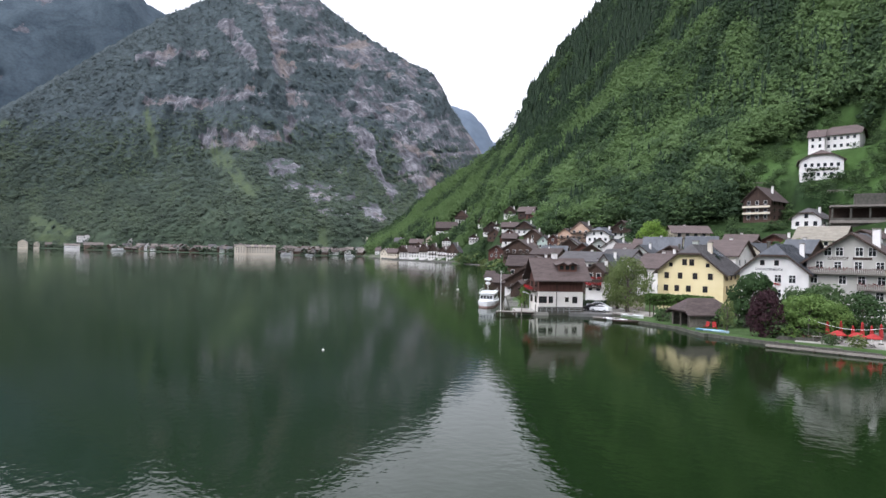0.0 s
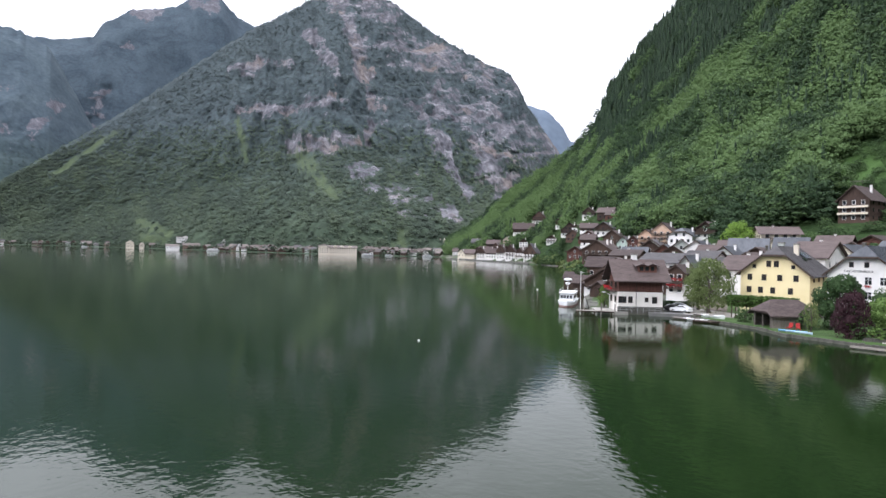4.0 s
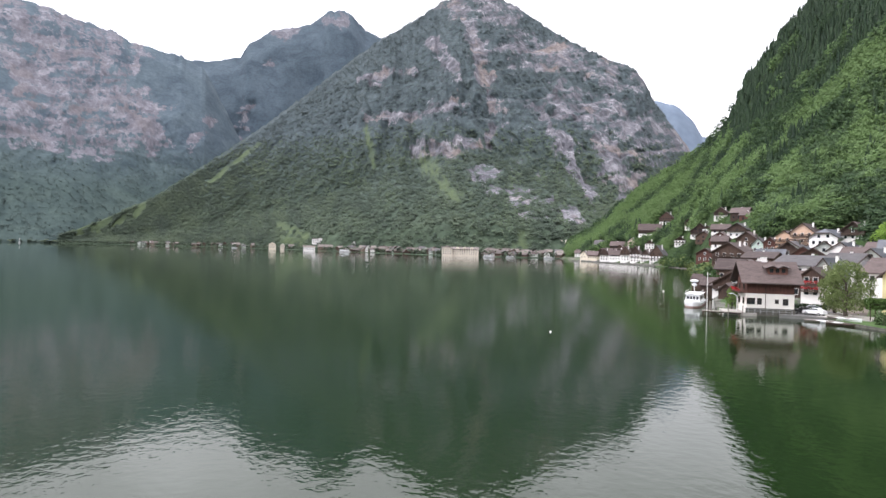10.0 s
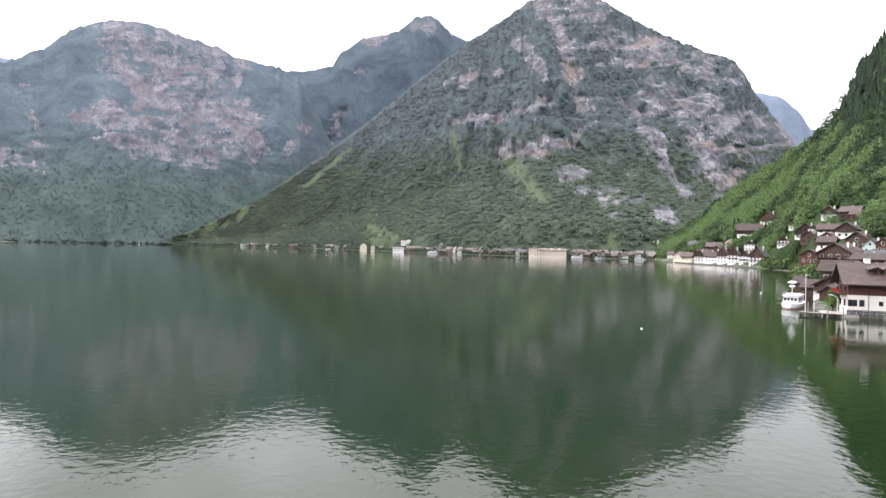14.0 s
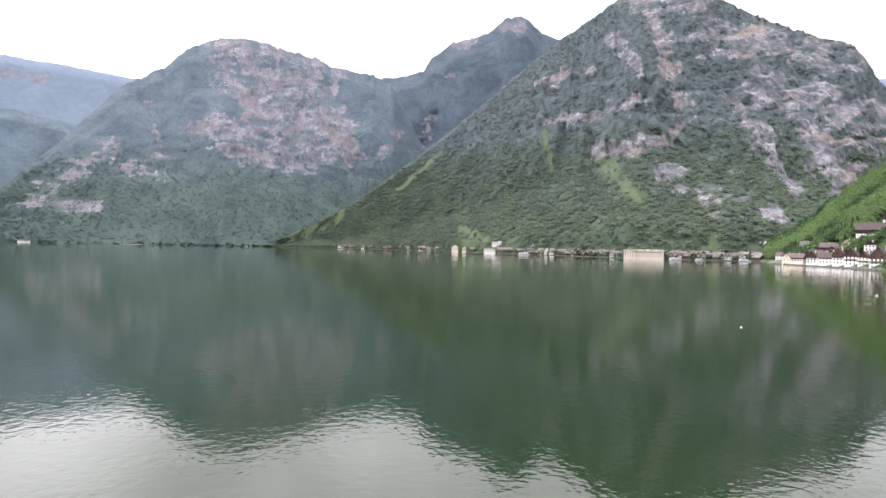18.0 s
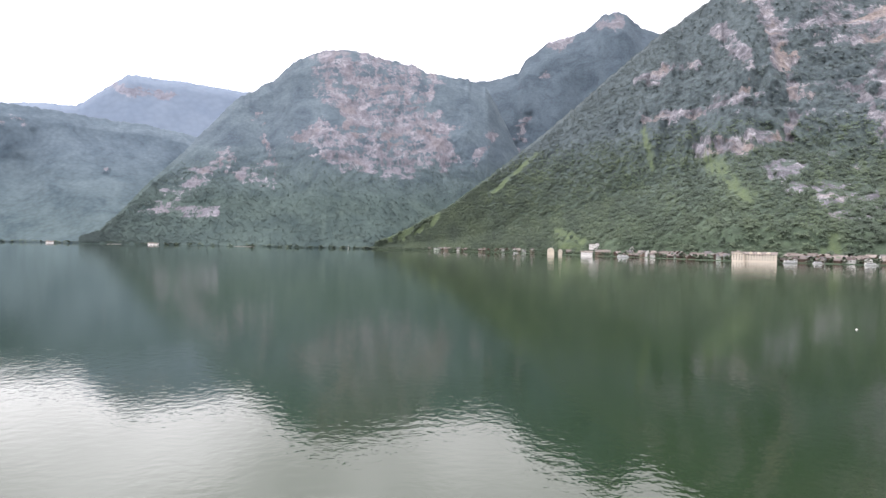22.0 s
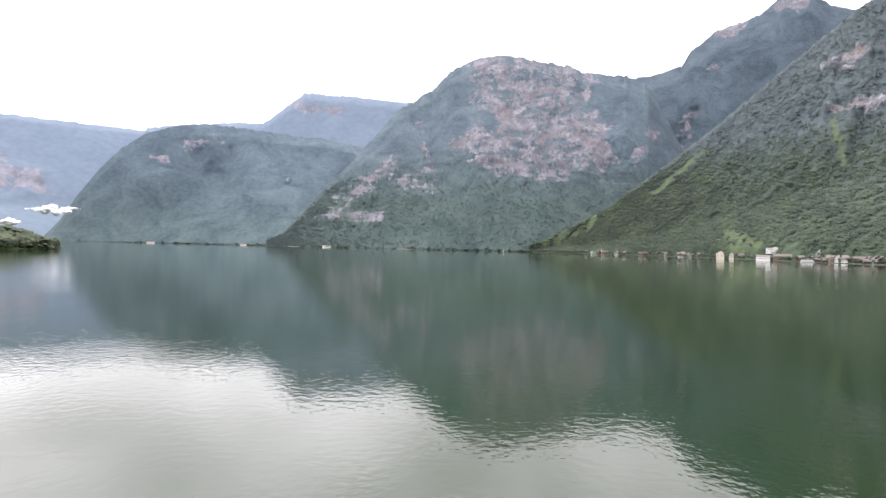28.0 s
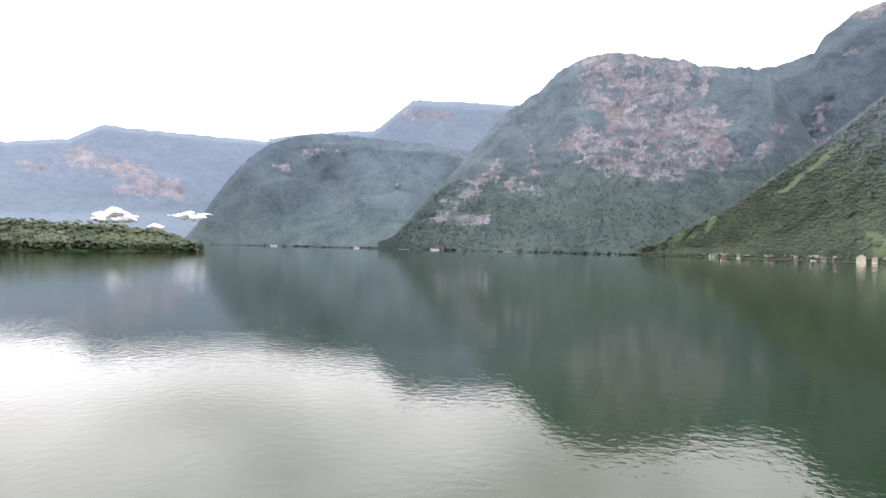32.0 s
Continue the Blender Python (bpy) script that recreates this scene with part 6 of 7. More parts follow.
def bearing_tint(a, w):
    """Leaf tint by bearing: lighter at the valley mouth, darker low down above the middle of the village."""
    return 0.32 * np.clip((a + 11) / 6, 0, 1) - 0.40 * np.clip(1 - np.abs(a + 18) / 11, 0, 1) * np.clip(1 - w / 0.4, 0, 1)


def hill_trees(n, w0, w1, az0=-41.0, az1=7.0):
    a = rng.uniform(az0, az1, n)
    w = rng.uniform(w0, w1, n)
    f, d = curve(a, SHORE, 2), curve(a, HILL_CREST, 2)
    r = f + (d - f) * w
    keep = free_of_clearings(a, r) & (rng.uniform(0, 1, n) < r / 800 + 0.12)
    keep &= ~((a > -0.6) & (w < 0.16) & (rng.uniform(0, 1, n) < 0.85))
    keep &= ~((a > -9.5) & (a < -0.5) & (w < 0.13) & (rng.uniform(0, 1, n) < 0.8))
    return a[keep], r[keep], w[keep]


BROAD_NEAR = [crown_template(10, 280, 0.054, 1.1, 0.10, s, 0.42, 0.35, True, 0.3) for s in (1, 2, 3, 4)]
BROAD_FAR = [crown_template(8, 96, 0.088, 1.1, 0.10, s, 0.42, 0.35, True, 0.3) for s in (5, 6, 7, 8)]
SPRUCE = [spruce_template(8, 7, 1), spruce_template(9, 6, 2), spruce_template(7, 7, 3)]
TUFT = [crown_template(4, 10, 0.21, 1.0, 0.15, s, 0.2, 0.8) for s in (11, 12, 13)]
TUFT_UP = [crown_template(4, 12, 0.22, 1.0, 0.15, s, 0.25, 0.9, True, 1.0) for s in (17, 18, 19)]
TUFT_FINE = [crown_template(6, 22, 0.13, 1.0, 0.1, s, 0.35, 0.5, False, 0.6) for s in (14, 15, 16)]
SPRUCE_FAR = [spruce_template(4, 5, 4), spruce_template(4, 5, 5)]
a, r, w = hill_trees(9000, 0.0, 0.32)
p = on_hill(a, r)
n = len(a)
patch = fbm(a * 0.42, r / 38, 77, 4)
low = np.where((a > -9.6) & (a < -0.2) & (w < 0.3), 0.55, 1.0)      # young growth between the upper houses
wood("hillside_wood", "dense green deciduous wood on the steep slope", BROAD_NEAR, p, rng.uniform(7, 16, n) * low, rng.uniform(8, 17, n) * low,
     np.clip((patch - 0.5) * 3.6 + 0.40 + bearing_tint(a, w) + rng.normal(0, 0.24, n), 0, 1.0), leaf_green, downhill=0.9)
a, r, w = hill_trees(17000, 0.28, 1.0)
patch = fbm(a * 0.42, r / 38, 77, 4)
conifer = (fbm(a * 0.28, r / 45, 15, 3) + (w - 0.55) * 0.75 + (np.abs(a + 10) < 5) * 0.05 - 0.2 * np.clip((a + 8) / 4, 0, 1) + 0.14 * np.clip((w - 0.62) / 0.1, 0, 1) * (a < -7) + rng.normal(0, 0.05, len(a))) > 0.64
p = on_hill(a, r)
b = ~conifer
wood("upper_hillside_wood", "mixed wood covering the upper hillside", BROAD_FAR, p[b], rng.uniform(8, 14, b.sum()), rng.uniform(8, 14, b.sum()),
     np.clip((patch[b] - 0.5) * 3.6 + 0.50 + bearing_tint(a, w)[b] + rng.normal(0, 0.24, b.sum()), 0, 1.0), leaf_green, downhill=0.9)
b = conifer
wood("hillside_spruces", "dark spruces near the top of the hillside", SPRUCE_FAR, p[b], rng.uniform(13, 20, b.sum()) * (1.15 - 0.55 * w[b]), rng.uniform(13, 20, b.sum()) * (1.1 - 0.3 * w[b]),
     rng.uniform(0, 0.6, b.sum()), needle_green)
a, r, w = hill_trees(2600, 0.02, 0.5)
p = on_hill(a, r)
b = fbm(a * 0.8, r / 60, 19, 3) > 0.56
wood("scattered_spruces", "single dark spruces standing among the leafy trees", SPRUCE, p[b], rng.uniform(12, 20, b.sum()), rng.uniform(12, 18, b.sum()),
     rng.uniform(0.1, 0.8, b.sum()), needle_green)


def mountain_wood(name, label, mt, n, height, mat, limit=0.42, e_max=30.0, keep_az=(-200, 200), templates=SPRUCE_FAR, top=9999.0, bottom=1.5, wide=(1.0, 1.7)):
    ob, maz, mr, mz, mrock, mmead = mt
    nv, na = mr.shape
    i, j = rng.uniform(1, (nv - 1) / 1.26, n), rng.uniform(0, na - 2, n)
    i0, j0 = i.astype(int), j.astype(int)
    fi, fj = i - i0, j - j0

    def at(g):
        return (g[i0, j0] * (1 - fi) + g[i0 + 1, j0] * fi) * (1 - fj) + (g[i0, j0 + 1] * (1 - fi) + g[i0 + 1, j0 + 1] * fi) * fj

    azs = maz[0] + (maz[-1] - maz[0]) * j / (na - 1)
    rr, zz = at(mr), at(mz)
    ok = (at(mrock) + rng.normal(0, 0.07, n) < limit) & (at(mmead) < 0.4) & (azs > keep_az[0]) & (azs < keep_az[1]) & (zz > bottom * rng.uniform(0.8, 1.2, n)) & (zz < top * rng.uniform(0.75, 1.1, n))
    if mt is main_mt:
        for ca, cw, cr in ((30.8, 1.3, 1275), (27.7, 0.45, 1180), (7.8, 1.15, 1010)):
            ok &= ~((np.abs(azs - ca) < cw) & (rr < cr))
        ok &= (rr > curve(azs, MAIN_SHORE, 1) + 62) | (rng.uniform(0, 1, n) < 0.05)
    azs, rr, zz = azs[ok], rr[ok], zz[ok]
    x, y = xy(azs, rr)
    h = rng.uniform(0.6, 1.15, len(x)) * height
    wood(name, label, templates, np.stack([x, y, zz - 1], -1), h, h * rng.uniform(*wide, len(x)),
         np.clip((fbm(azs * 0.9, zz / 60, 33, 4) - 0.5) * 1.8 + 0.38 + rng.normal(0, 0.15, len(x)), 0, 0.95), mat, downhill=0.35 if templates is TUFT_UP else 0.6)


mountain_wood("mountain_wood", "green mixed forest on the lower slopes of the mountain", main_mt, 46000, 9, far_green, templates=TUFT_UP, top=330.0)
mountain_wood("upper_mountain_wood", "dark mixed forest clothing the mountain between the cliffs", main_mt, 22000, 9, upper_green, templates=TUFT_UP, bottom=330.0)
mountain_wood("cliff_apron_wood", "dark forest below the rock face, blue-green with haze", cliff_mt, 10000, 9, mid_green, top=330.0, templates=TUFT_UP, wide=(0.8, 1.3))
mountain_wood("peninsula_wood", "sunlit green trees crowding the tongue of land", pen, 5200, 11, pen_green, 2.0, templates=TUFT_FINE, bottom=0.8)

# low scrub on the hill meadow
a, r = rng.uniform(-38, -24, 2600), rng.uniform(232, 335, 2600)
b = ~free_of_clearings(a, r) & (fbm(a * 1.6, r / 9, 44, 3) > 0.50)
for ha, hd, hw, hl in SITES:
    b &= ~((np.abs(np.radians(a - ha) * r) < hw / 2 + 2) & (r > hd - 3) & (r < hd + hl + 3))
n = b.sum()
wood("meadow_scrub", "loose bushes scattered over the steep meadow", BROAD_FAR, on_hill(a[b], r[b]), rng.uniform(1.2, 3.6, n), rng.uniform(2, 5, n), rng.uniform(0.1, 0.7, n), leaf_green)

# trees between the houses of the far shore and round the lake
a = rng.uniform(6.8, 52, 1500)
r = curve(a, MAIN_SHORE, 1) + 1 + 66 * rng.uniform(0, 1, 1500) ** 0.7
x, y = xy(a, r)
wood("far_shore_trees", "green trees between the houses of the far shore", TUFT, np.stack([x, y, np.full(1500, 0.8)], -1), rng.uniform(3.5, 9, 1500), rng.uniform(5, 11, 1500), rng.uniform(0.1, 0.95, 1500), far_green)
a = rng.uniform(52, 92, 420)
r = np.where(a < 75, curve(a, CLIFF_SHORE, 1), curve(a, WOOD_SHORE, 1)) + rng.uniform(2, 30, 420)
x, y = xy(a, r)
wood("lake_end_trees", "trees lining the distant end of the lake", TUFT, np.stack([x, y, np.full(420, 0.6)], -1), rng.uniform(4, 10, 420), rng.uniform(10, 22, 420), rng.uniform(0.1, 0.95, 420), pen_green)


# ---- single trees and shrubs ----
BARK = material("bark", (0.05, 0.042, 0.034), (0.12, 0.10, 0.085), 6, 0.95, 0.05)
TREE_LEAF = {"green": leaf_green,
             "olive": foliage_material("olive_leaves", (0.060, 0.086, 0.028), (0.185, 0.230, 0.086), 0.35),
             "purple": foliage_material("purple_leaves", (0.018, 0.008, 0.011), (0.060, 0.026, 0.032), 0.15),
             "bright": foliage_material("bright_leaves", (0.050, 0.090, 0.022), (0.170, 0.260, 0.070)),
             "lime": foliage_material("lime_leaves", (0.085, 0.150, 0.025), (0.240, 0.370, 0.070)),
             "dark": foliage_material("dark_leaves", (0.014, 0.034, 0.013), (0.068, 0.118, 0.040), 0.2)}


def tree(label, az, d, z, h, wd, colour, leaves=1500, leaf=0.030, base=0.2, seed=1, name="tree"):
    x, y = xy(az, d)
    z = gz(az, d)
    ob = thing(name, label, "tree" if name == "tree" else "shrub", pose(float(x), float(y), z, 0, 0, seed * 40), "garden trees and shrubs")
    g = Geo()
    rr = 0.03 * h
    g.loft([[(math.cos(2 * math.pi * j / 8) * rr * s + bx, math.sin(2 * math.pi * j / 8) * rr * s, zz) for j in range(8)] for s, zz, bx in ((1.5, -0.3, 0), (1.0, 0.08 * h, 0.02 * h), (0.75, 0.35 * h, 0.0), (0.3, 0.75 * h, 0.03 * h))])
    qq = np.random.default_rng(seed)
    for i in range(7):
        a, z0 = i * 2.4, h * (0.22 + 0.06 * i)
        g.rod((0, 0, z0), (math.cos(a) * wd * 0.34, math.sin(a) * wd * 0.34, z0 + h * 0.22), rr * 0.5, rr * 0.12, 6)
    part("trunk", g, BARK, ob)
    if leaves >= 1500:
        leaves, leaf = int(leaves * 1.8), leaf * 0.76
    tq = crown_template(20, leaves, leaf, 1.25, base, seed, 0.5, 0.1)
    v = (tq * np.array([wd, wd, h])).reshape(-1, 3)
    me = raw_mesh("crown", v, np.arange(len(v)).reshape(-1, 4), TREE_LEAF[colour])
    at = me.attributes.new("tint", "FLOAT", "POINT")
    at.data.foreach_set("value", (0.28 + 0.25 * fbm(v[:, 0] * 0.8, v[:, 1] * 0.8 + v[:, 2], seed, 3)).astype(np.float32))
    part("crown", me, None, ob)
    SITES.append((az, d, 1, 1))
    return ob


tree("olive-green leafy tree on the quay", -17.3, 124, 1.0, 10.9, 7.8, "olive", 3400, 0.022, 0.12, 3)
tree("pale green tree behind the quay", -16.4, 130, 1.2, 9.0, 5.0, "olive", 1800, 0.028, 0.1, 4)
tree("dense dark green tree in the garden", -27.6, 111, 1.2, 8.6, 6.4, "dark", 5200, 0.028, 0.06, 5)
tree("purple-leaved small tree at the water", -28.5, 99.5, 0.9, 6.8, 4.0, "purple", 2600, 0.032, 0.02, 6, "shrub")
tree("bright green garden tree", -31.6, 102.5, 1.0, 6.2, 7.6, "bright", 3600, 0.026, 0.22, 7)
tree("bright green garden tree with spreading crown", -32.9, 104, 1.0, 5.4, 5.6, "bright", 2200, 0.030, 0.12, 8)
tree("green tree before the guesthouse", -32.6, 112, 1.4, 7.2, 6.6, "green", 2400, 0.030, 0.08, 9)
tree("leafy green tree before the guesthouse", -30.8, 111, 1.4, 6.6, 5.0, "green", 2000, 0.030, 0.08, 10)
tree("dark green tree beside the terrace", -35.2, 108, 1.4, 6.6, 6.4, "dark", 2400, 0.030, 0.04, 11)
tree("dark green shrub beside the terrace", -33.8, 106, 1.2, 4.6, 5.0, "dark", 1800, 0.034, 0.04, 12, "shrub")
tree("small green tree by the chalet", -7.9, 124.5, 0.9, 4.6, 2.6, "bright", 1200, 0.04, 0.1, 13)
tree("slim young tree on the lawn", -25.6, 101, 1.0, 4.8, 2.0, "olive", 500, 0.045, 0.2, 14)
tree("bright green tree above the roofs", -19.3, 246, float(hill_z(np.array([-19.3]), np.array([246.0]))[0]), 12.0, 9.0, "lime", 2000, 0.032, 0.08, 15)
for k, (a_, d_, c_, h_, w_) in enumerate(((-29.3, 99, "green", 2.4, 3.0), (-30.3, 98.4, "bright", 1.9, 2.6), (-31.5, 99.0, "green", 1.7, 2.6), (-28.7, 100.5, "bright", 2.6, 2.6), (-33.1, 96.0, "green", 1.5, 1.8),
                                         (-34.9, 95.4, "olive", 1.6, 2.0), (-31.0, 101, "purple", 1.6, 2.2), (-25.2, 107, "green", 3.0, 3.0), (-20.3, 112, "green", 2.4, 2.6), (-24.2, 112, "dark", 3.6, 3.2))):
    tree({"green": "green garden shrub in the border", "bright": "light green garden shrub in the border", "olive": "grey-green garden shrub in the border",
          "purple": "reddish garden shrub in the border", "dark": "dark green garden shrub in the border"}[c_], a_, d_, 0.9, h_, w_, c_, 420, 0.06, 0.0, 20 + k, "shrub")
for k, (a_, d_, w_) in enumerate(((-30.0, 99.0, 2.2), (-30.9, 98.9, 2.4), (-31.8, 98.6, 2.0), (-29.5, 100.4, 1.8))):
    fb = part("flower_bed", clump(-w_ / 2, w_ / 2, -0.5, 0.6, 0.0, 0.75, 260, 0.12, 70 + k), material("rusty_perennials", (0.05, 0.045, 0.025), (0.20, 0.085, 0.06), 5, 0.85, 0.0, island=0.6), None, "", place(a_, d_, gz(a_, d_), 0))
    tagged(fb, "rusty red perennials in the terraced border", "flower bed", "flower beds")
# vine-covered pergola and clipped hedges
per = thing("pergola", "vine-covered pergola in front of the yellow inn", "pergola", place(-21.6, 116.5, 0.6, -12))
for x in (-5, -2.5, 0, 2.5, 5):
    for yy in (0, 2.6):
        part("post", Geo().box(x - 0.07, x + 0.07, yy - 0.07, yy + 0.07, 0, 3.1), DARKWOOD, per)
for yy in (0, 2.6):
    part("beam", Geo().box(-5.4, 5.4, yy - 0.06, yy + 0.06, 3.104, 3.25), DARKWOOD, per)
g = clump(-5.8, 5.6, -0.5, 3.0, 2.2, 4.2, 4200, 0.24, 5)
vm = part("vine", g, TREE_LEAF["bright"], per, "dense green vine leaves")
hd = part("hedge", clump(-3.2, 3.2, 0, 1.2, 0.0, 1.5, 1300, 0.17, 6), TREE_LEAF["dark"], None, "", place(-14.3, 131, 0.6, 0))
for k, (a_, d_, w_) in enumerate(((-5.7, 232, 6), (-5.5, 262, 8), (-5.2, 290, 8), (-4.9, 300, 9), (-4.7, 322, 9), (-5.9, 200, 5))):
    tree("green bush on the bank below the houses", a_, d_, 0.6, 6.5, w_, ("green", "olive", "dark")[k % 3], 300, 0.075, 0.02, 140 + k, "shrub")
tagged(hd, "clipped green hedge behind the parked cars", "hedge")
for k in range(26):
    a_ = -4.1 + 2.6 * ((k * 0.618) % 1.0)
    s_d = float(curve(np.array([a_]), SHORE, 1)[0]) + 4 + 14 * ((k * 0.37) % 1.0)
    tree("rounded green lakeside bush", round(a_, 2), s_d, 0.8, 5 + 4 * ((k * 0.73) % 1.0), 7.5, ("olive", "green", "dark")[k % 3], 220, 0.085, 0.02, 40 + k, "shrub")
for k in range(46):
    a_ = -36 + 28 * ((k * 0.618) % 1.0)
    d_ = 140 + 110 * ((k * 0.771) % 1.0)
    if any(abs(math.radians(a_ - sa) * d_) < sw / 2 + 2.2 and s_d - 3.5 < d_ < s_d + sl + 2 for sa, s_d, sw, sl in SITES):
        continue
    tree("leafy garden tree between the houses", round(a_, 2), d_, float(hill_z(np.array([a_]), np.array([d_]))[0]), 4.5 + 2.5 * ((k * 0.37) % 1.0), 4.5, ("green", "dark", "olive", "bright")[k % 4], 420, 0.06, 0.05, 80 + k)

# promenade wall along the lake before the front row of houses
pw = tagged(new("quay_wall"), "grey stone promenade wall along the lake front", "quay", kind="structure")
for i in range(30):
    a0_, a1_ = -0.8 + i * 0.25, -0.8 + (i + 1) * 0.25
    (x0_, x1_), (y0_, y1_) = xy(np.array([a0_, a1_]), curve(np.array([a0_, a1_]), SHORE, 1) - 1.0)
    ln_ = math.hypot(x1_ - x0_, y1_ - y0_)
    part("stone_block", Geo().box(0, ln_ - 0.03, -0.5, 0.5, -2, 1.1 + 0.06 * (i % 3)), material("dark_wet_stone", (0.07, 0.068, 0.062), (0.17, 0.165, 0.15), 1.2, 0.85, 0.05), pw, "", pose(float(x0_), float(y0_), 0, 0, 0, math.degrees(math.atan2(y1_ - y0_, x1_ - x0_))))

# ---- far shore: hamlet, halls and boats strung along the water ----
def far_ground(a):
    return float(curve(np.array([a]), MAIN_SHORE, 1)[0])


def far_z(a, d):
    """Height of the main mountain's foot at a bearing and distance."""
    j = int(np.argmin(np.abs(main_mt[1] - a)))
    return float(np.interp(d, main_mt[2][:, j], main_mt[3][:, j]))


# roofs of the far shore: distance haze is mixed into the shingle colour
HAZE_BR = material("haze_paled_brown_shingles", (0.075, 0.062, 0.056), (0.150, 0.128, 0.116), 0.5, 0.85, 0.04, stretch=(1, 1, 5), objrand=0.5)
SUN = material("tan_boards", (0.11, 0.078, 0.06), (0.20, 0.15, 0.12), 0.8, 0.85, 0.04, stretch=(4, 4, 0.5), objrand=0.5)
big = house("lake_hotel", "long cream-white lakeside building with an arched wing", 17.5, 862, 1.4, 54, 16, 9.0, 12.0, 0, L, HAZE_BR, side=True, grid=(0, 0), chim=False)
for z in (1.2, 4.2, 6.9):
    for i in range(15):
        window(big, pose(-23 + i * 3.3, 0, z), 1.0, 1.5, DARKWOOD, False, True)
wing = part("wing", gable_wall(15, 12, 9.4, 14.0, 0.5, -2).moved(lambda x, y, z: (x - 19.5, y - 4, z)), L, big, "rounded end wing")
part("wing_roof", gable_roof(15, 12, 9.4, 14.0, 0.5, 0.8).moved(lambda x, y, z: (x - 19.5, y - 4, z)), HAZE_BR, wing)
for i in range(4):
    for z in (1.2, 4.2, 7.0):
        window(wing, pose(-24.5 + i * 3.3, -4, z), 1.1, 1.6, DARKWOOD, False, True)
for x in (-4, 6, 17):
    part("dormer", gable_wall(5, 5, 2.0, 3.8, 0, 0).moved(lambda px, py, pz, x=x: (px + x, py + 1, pz + 8.5)), C, big)
# hotel on the rise above the shore, its terrace hall below
hd_ = 1175.0
while far_z(30.8, hd_) < 14.0:
    hd_ += 2
hot = house("lake_hotel", "white flat-roofed hotel block with an arched middle gable above the shore", 30.8, hd_, far_z(30.8, hd_), 36, 14, 8.6, 9.6, 0, W, HAZE_BR, side=True, grid=(10, 2), chim=False, over=0.5)
part("gable", gable_wall(8, 10, 10.0, 12.6, 0.6, 0).moved(lambda x, y, z: (x - 1, y - 0.6, z)), W, hot, "white arched middle gable")
part("gable_roof", gable_roof(8, 10, 10.0, 12.6, 0.6, 0.4).moved(lambda x, y, z: (x - 1, y - 0.6, z)), HAZE_BR, hot)
house("lake_house", "low white terrace hall below the hotel", 31.9, 1172, 1.5, 22, 12, 5.6, 8.2, 0, W, HAZE_BR, side=True, grid=(7, 1), chim=False)
house("lake_house", "tan-roofed hall below the hotel", 30.4, 1176, 1.5, 28, 12, 7.0, 11.0, 0, SUN, HAZE_BR, side=True, grid=(8, 2), chim=False)
house("lake_house", "cream double house at the water", 35.2, 1338, 1.5, 15, 14, 9.5, 14.5, 0, C, HAZE_BR, grid=(5, 3))
house("lake_house", "cream house beside its twin at the water", 34.3, 1318, 1.5, 9, 12, 7.5, 11.0, 0, L, HAZE_BR, grid=(4, 3))
cd_ = 1100.0
while far_z(27.7, cd_) < 9.0:
    cd_ += 2
house("lake_house", "small white chapel-like house among trees", 27.7, cd_, far_z(27.7, cd_), 9, 10, 5, 11, 0, W, HAZE_BR)
house("lake_house", "white pointed house at the shore", 26.4, 1062, 1.5, 9, 10, 5.5, 11.5, 0, W, GR)
q = np.random.default_rng(33)
LAB = ["dark-roofed house in the row along the far shore", "white house in the row along the far shore", "brown boat house on the far shore", "grey-roofed house on the far shore"]
for k in range(190):
    a_ = float(q.uniform(7.5, 28) if k < 150 else q.uniform(28, 47))
    if 15.4 < a_ < 19.6 or 29.5 < a_ < 32.7 or 33.8 < a_ < 35.8:
        continue
    d_ = far_ground(a_) + q.uniform(4, 58)
    j = int(q.choice(4, p=[0.40, 0.15, 0.25, 0.20]))
    wd = q.uniform(6.5, 11)
    eh = q.uniform(2.8, 4.6)
    house("lake_house", LAB[j], round(a_, 2), d_, 1.2 + max(0.0, (d_ - far_ground(a_) - 8) * 0.10), wd, 10, eh, eh + wd * q.uniform(0.28, 0.4), q.uniform(-25, 25), (T, W, SUN, N)[j], (HAZE_BR, BR, HAZE_BR, GR)[j],
          side=bool(q.uniform() < 0.6), grid=(3, 1), chim=False)
# bare gravel bank on the slope behind the hamlet
gd_ = 930.0
while far_z(7.8, gd_) < 27.0:
    gd_ += 2
gq = np.random.default_rng(4)
gx_ = np.linspace(-17, 17, 18)
gtop = [(x, 7 + gq.uniform(-1, 1), (5.5 - 0.12 * x) * (1 - (abs(x) / 17.5) ** 3) + gq.uniform(-0.6, 0.6)) for x in gx_]
gmid = [(x, 2 + gq.uniform(-1.5, 1.5), (1.5 - 0.10 * x) * (1 - (abs(x) / 17.5) ** 3)) for x in gx_]
gbot = [(x, -3 + gq.uniform(-1, 1), -4.0) for x in gx_]
gback = [(x, 16, -4.0) for x in gx_]
tagged(part("gravel_bank", Geo().loft([[g[i] for g in (gbot, gmid, gtop, gback)] for i in range(18)]), material("pale_gravel", (0.30, 0.27, 0.225), (0.46, 0.42, 0.36), 0.4, 0.95, 0.2), None, "", place(7.8, gd_, 27.5)),
       "pale bare gravel bank on the wooded slope", "gravel bank", kind="structure")
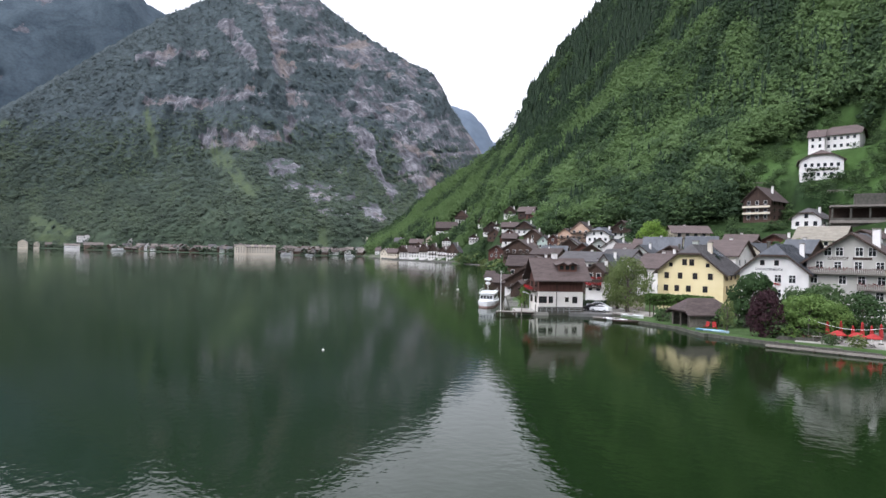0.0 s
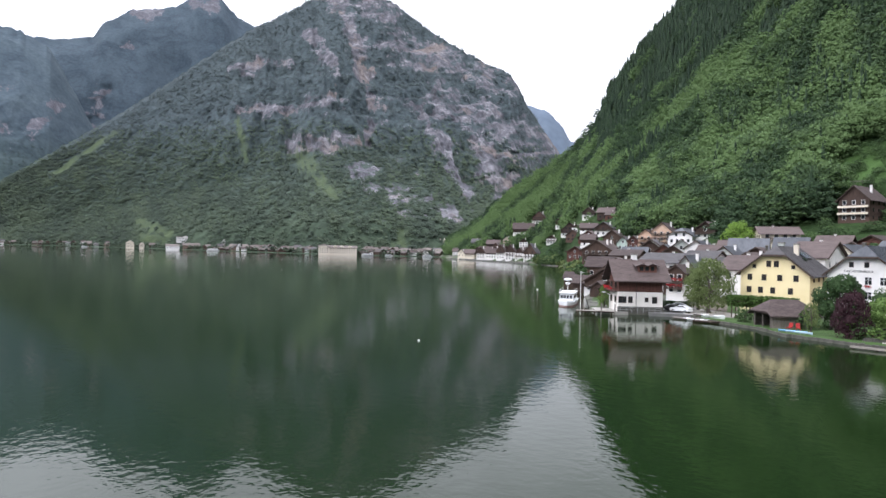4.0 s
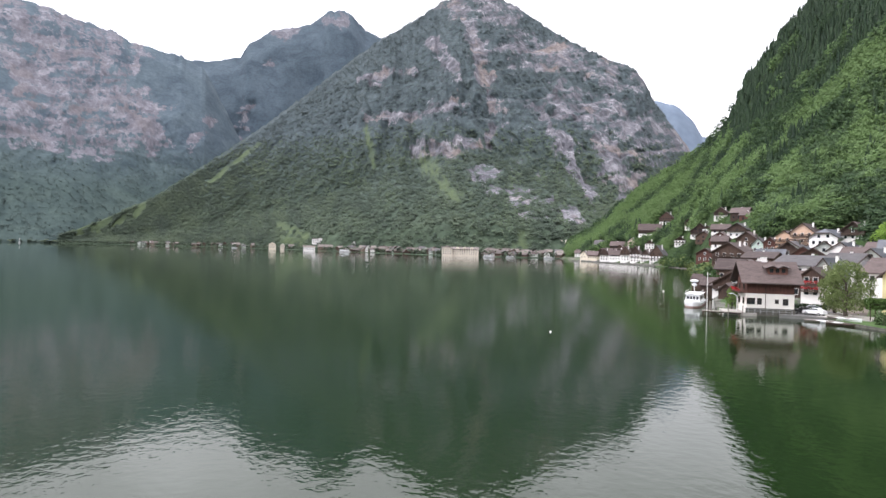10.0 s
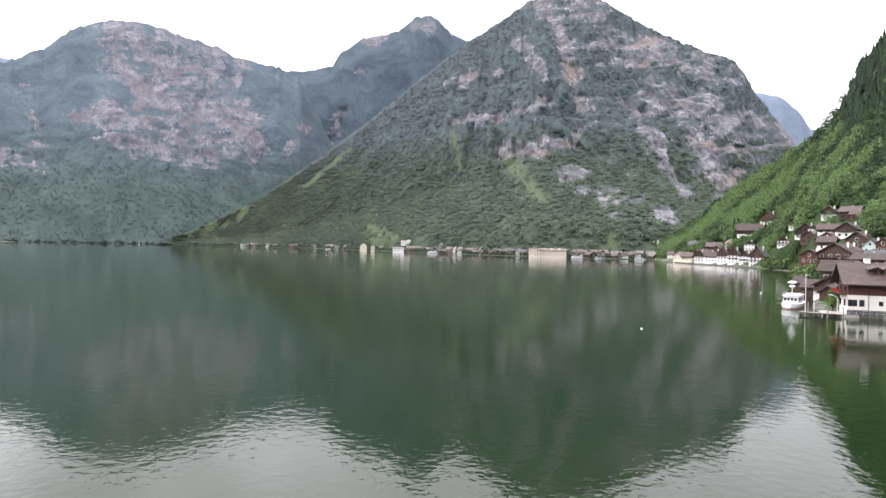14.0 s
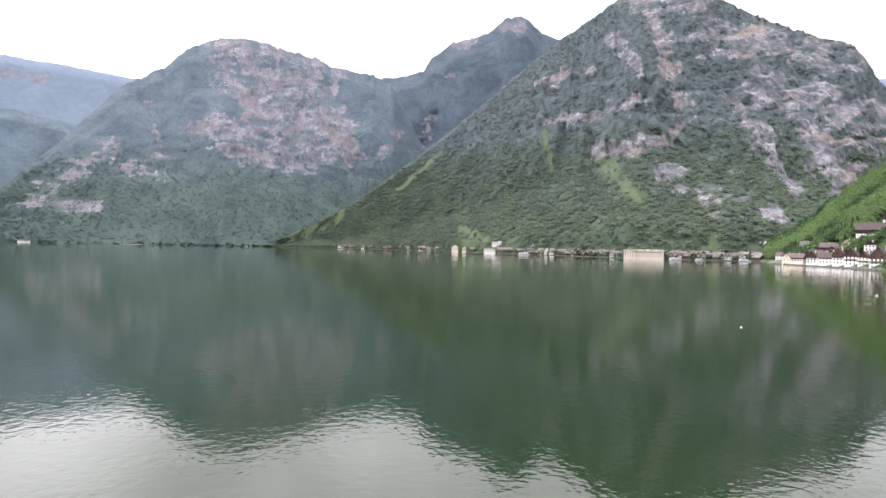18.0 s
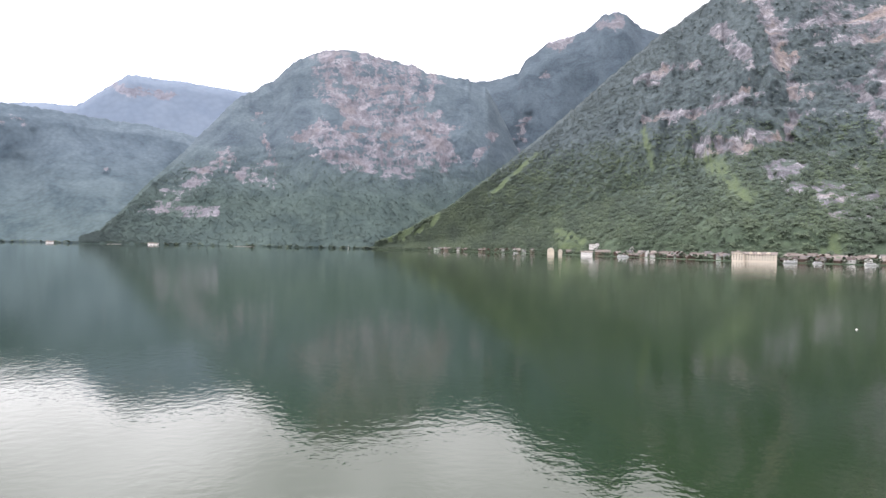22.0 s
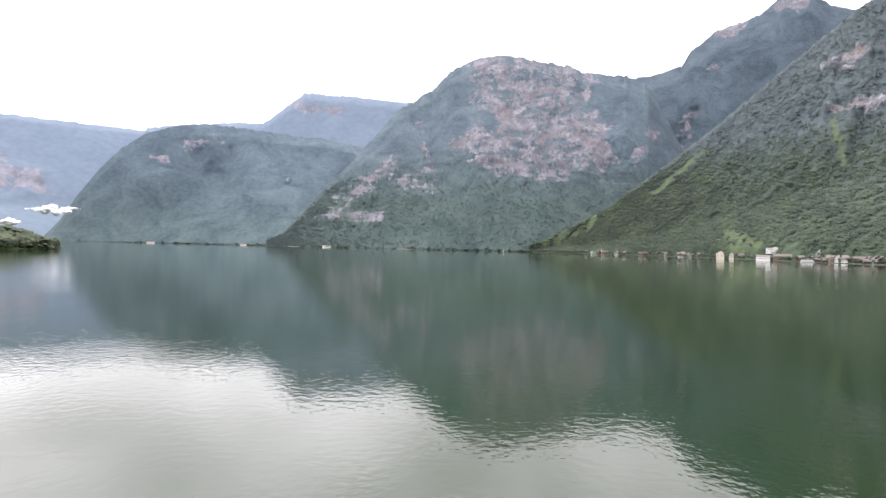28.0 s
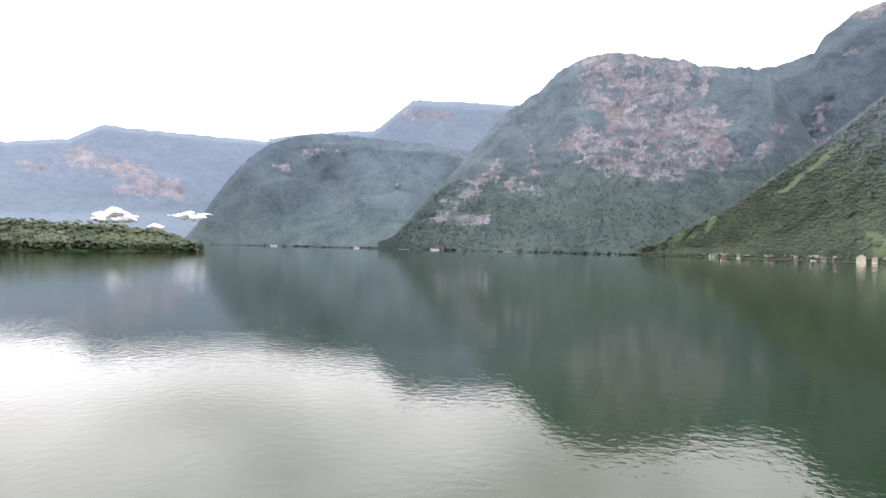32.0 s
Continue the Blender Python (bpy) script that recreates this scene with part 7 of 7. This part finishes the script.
for k, (a_, d_, w_, h_) in enumerate(((28.6, 1075, 20, 4.2), (14.7, 842, 16, 3.4), (8.9, 835, 14, 3.0), (12.6, 845, 12, 2.6), (38.5, 1420, 12, 3))):
    ob = thing("excursion_boat", "white excursion boat lying at the far shore", "boat", place(a_, d_ - 12, 0, 12), "boats on the far shore")
    part("hull", Geo().loft([[(-w_ / 2, yy * 0.4, -0.3), (w_ / 2 - 1, yy * 0.4, -0.3), (w_ / 2 + 0.6, yy, h_ * 0.4), (-w_ / 2, yy, h_ * 0.4)] for yy in (-2, 2)][::-1]), WHITEHULL, ob)
    cb = part("cabin", Geo().box(-w_ / 2 + 1.5, w_ / 2 - 3, -1.6, 1.6, h_ * 0.4 + 0.004, h_), WHITEHULL, ob)
    for i in range(6):
        part("pane", Geo().box(-0.5, 0.5, -1.64, -1.604, 0, h_ * 0.28), GLASS, cb, "", pose(-w_ / 2 + 2.6 + i * (w_ - 6) / 6, 0, h_ * 0.6))
# low buildings and beaches farther round the lake
for k, (a_, d_, w_, h_) in enumerate(((71.5, 2290, 34, 5), (68.6, 2250, 20, 4), (79, 2440, 22, 4), (86.5, 2780, 30, 4))):
    house("lake_house", "long low pale building on the distant shore", a_, d_ - 14, 1.5, w_, 12, h_ * 0.7, h_ * 0.7 + 2.6, 0, W, HAZE_BR, side=True, grid=(8, 1), chim=False)
for a_, d_, w_ in ((64, 2130, 60), (74.5, 2330, 40)):
    ob = part("beach", Geo().box(-w_ / 2, w_ / 2, -10, 14, -2, 0.9), PAVE, None, "", place(a_, d_ - 3, 0, 4))
    tagged(ob, "pale gravel beach on the distant shore", "beach", kind="structure")
x, y = xy(54.6, 1900)
sb = thing("sailing_boat", "small sailing boat with a pale mast far out on the lake", "boat", pose(float(x), float(y), 0))
part("hull", Geo().loft([[(-3, -1, 0), (3, -1, 0), (3.6, -1.2, 1), (-3, -1.2, 1)], [(-3, 1, 0), (3, 1, 0), (3.6, 1.2, 1), (-3, 1.2, 1)]][::-1]), WHITEHULL, sb)
part("mast", Geo().rod((0, 0, 1), (0, 0, 11), 0.35, 0.2), TRIM, sb)

# small low clouds lying in the valley behind the wooded tongue of land
MIST = material("white_mist", (0.80, 0.81, 0.82), (0.88, 0.88, 0.88), 0.02, 1.0, 0.0, spec=0.0)
for a_, el_, w_, h_, sd_ in ((99.5, 1.85, 170, 62, 1), (93.5, 2.2, 120, 40, 2), (94.6, 2.25, 90, 12, 4), (92.3, 2.45, 70, 11, 5), (96.3, 1.15, 60, 30, 3)):
    qq = np.random.default_rng(sd_)
    bm = bmesh.new()
    for i in range(34):
        fx = qq.uniform(-0.5, 0.5)
        rad = h_ * qq.uniform(0.14, 0.40) * (1.15 - 1.3 * abs(fx))
        bmesh.ops.create_icosphere(bm, subdivisions=3, radius=rad, matrix=Matrix.Translation((fx * w_, qq.uniform(-10, 10), qq.uniform(-0.25, 0.42) * h_ * (1 - 1.2 * abs(fx)))) @ Matrix.Diagonal((1.5, 1, 0.8, 1)))
    for v in bm.verts:
        v.co += v.normal * (noise.noise(v.co * 0.05) * 0.16 + noise.noise(v.co * 0.16) * 0.10 + noise.noise(v.co * 0.4) * 0.05) * h_
    for f in bm.faces:
        f.smooth = True
    me = bpy.data.meshes.new("low_cloud")
    bm.to_mesh(me)
    bm.free()
    me.materials.append(MIST)
    ob = new("low_cloud", me)
    ob.matrix_basis = place(a_, 3050, CAM_Z + 3050 * math.tan(radians(el_)))
    tagged(ob, "small white cloud lying low in the valley", "cloud", kind="stuff")
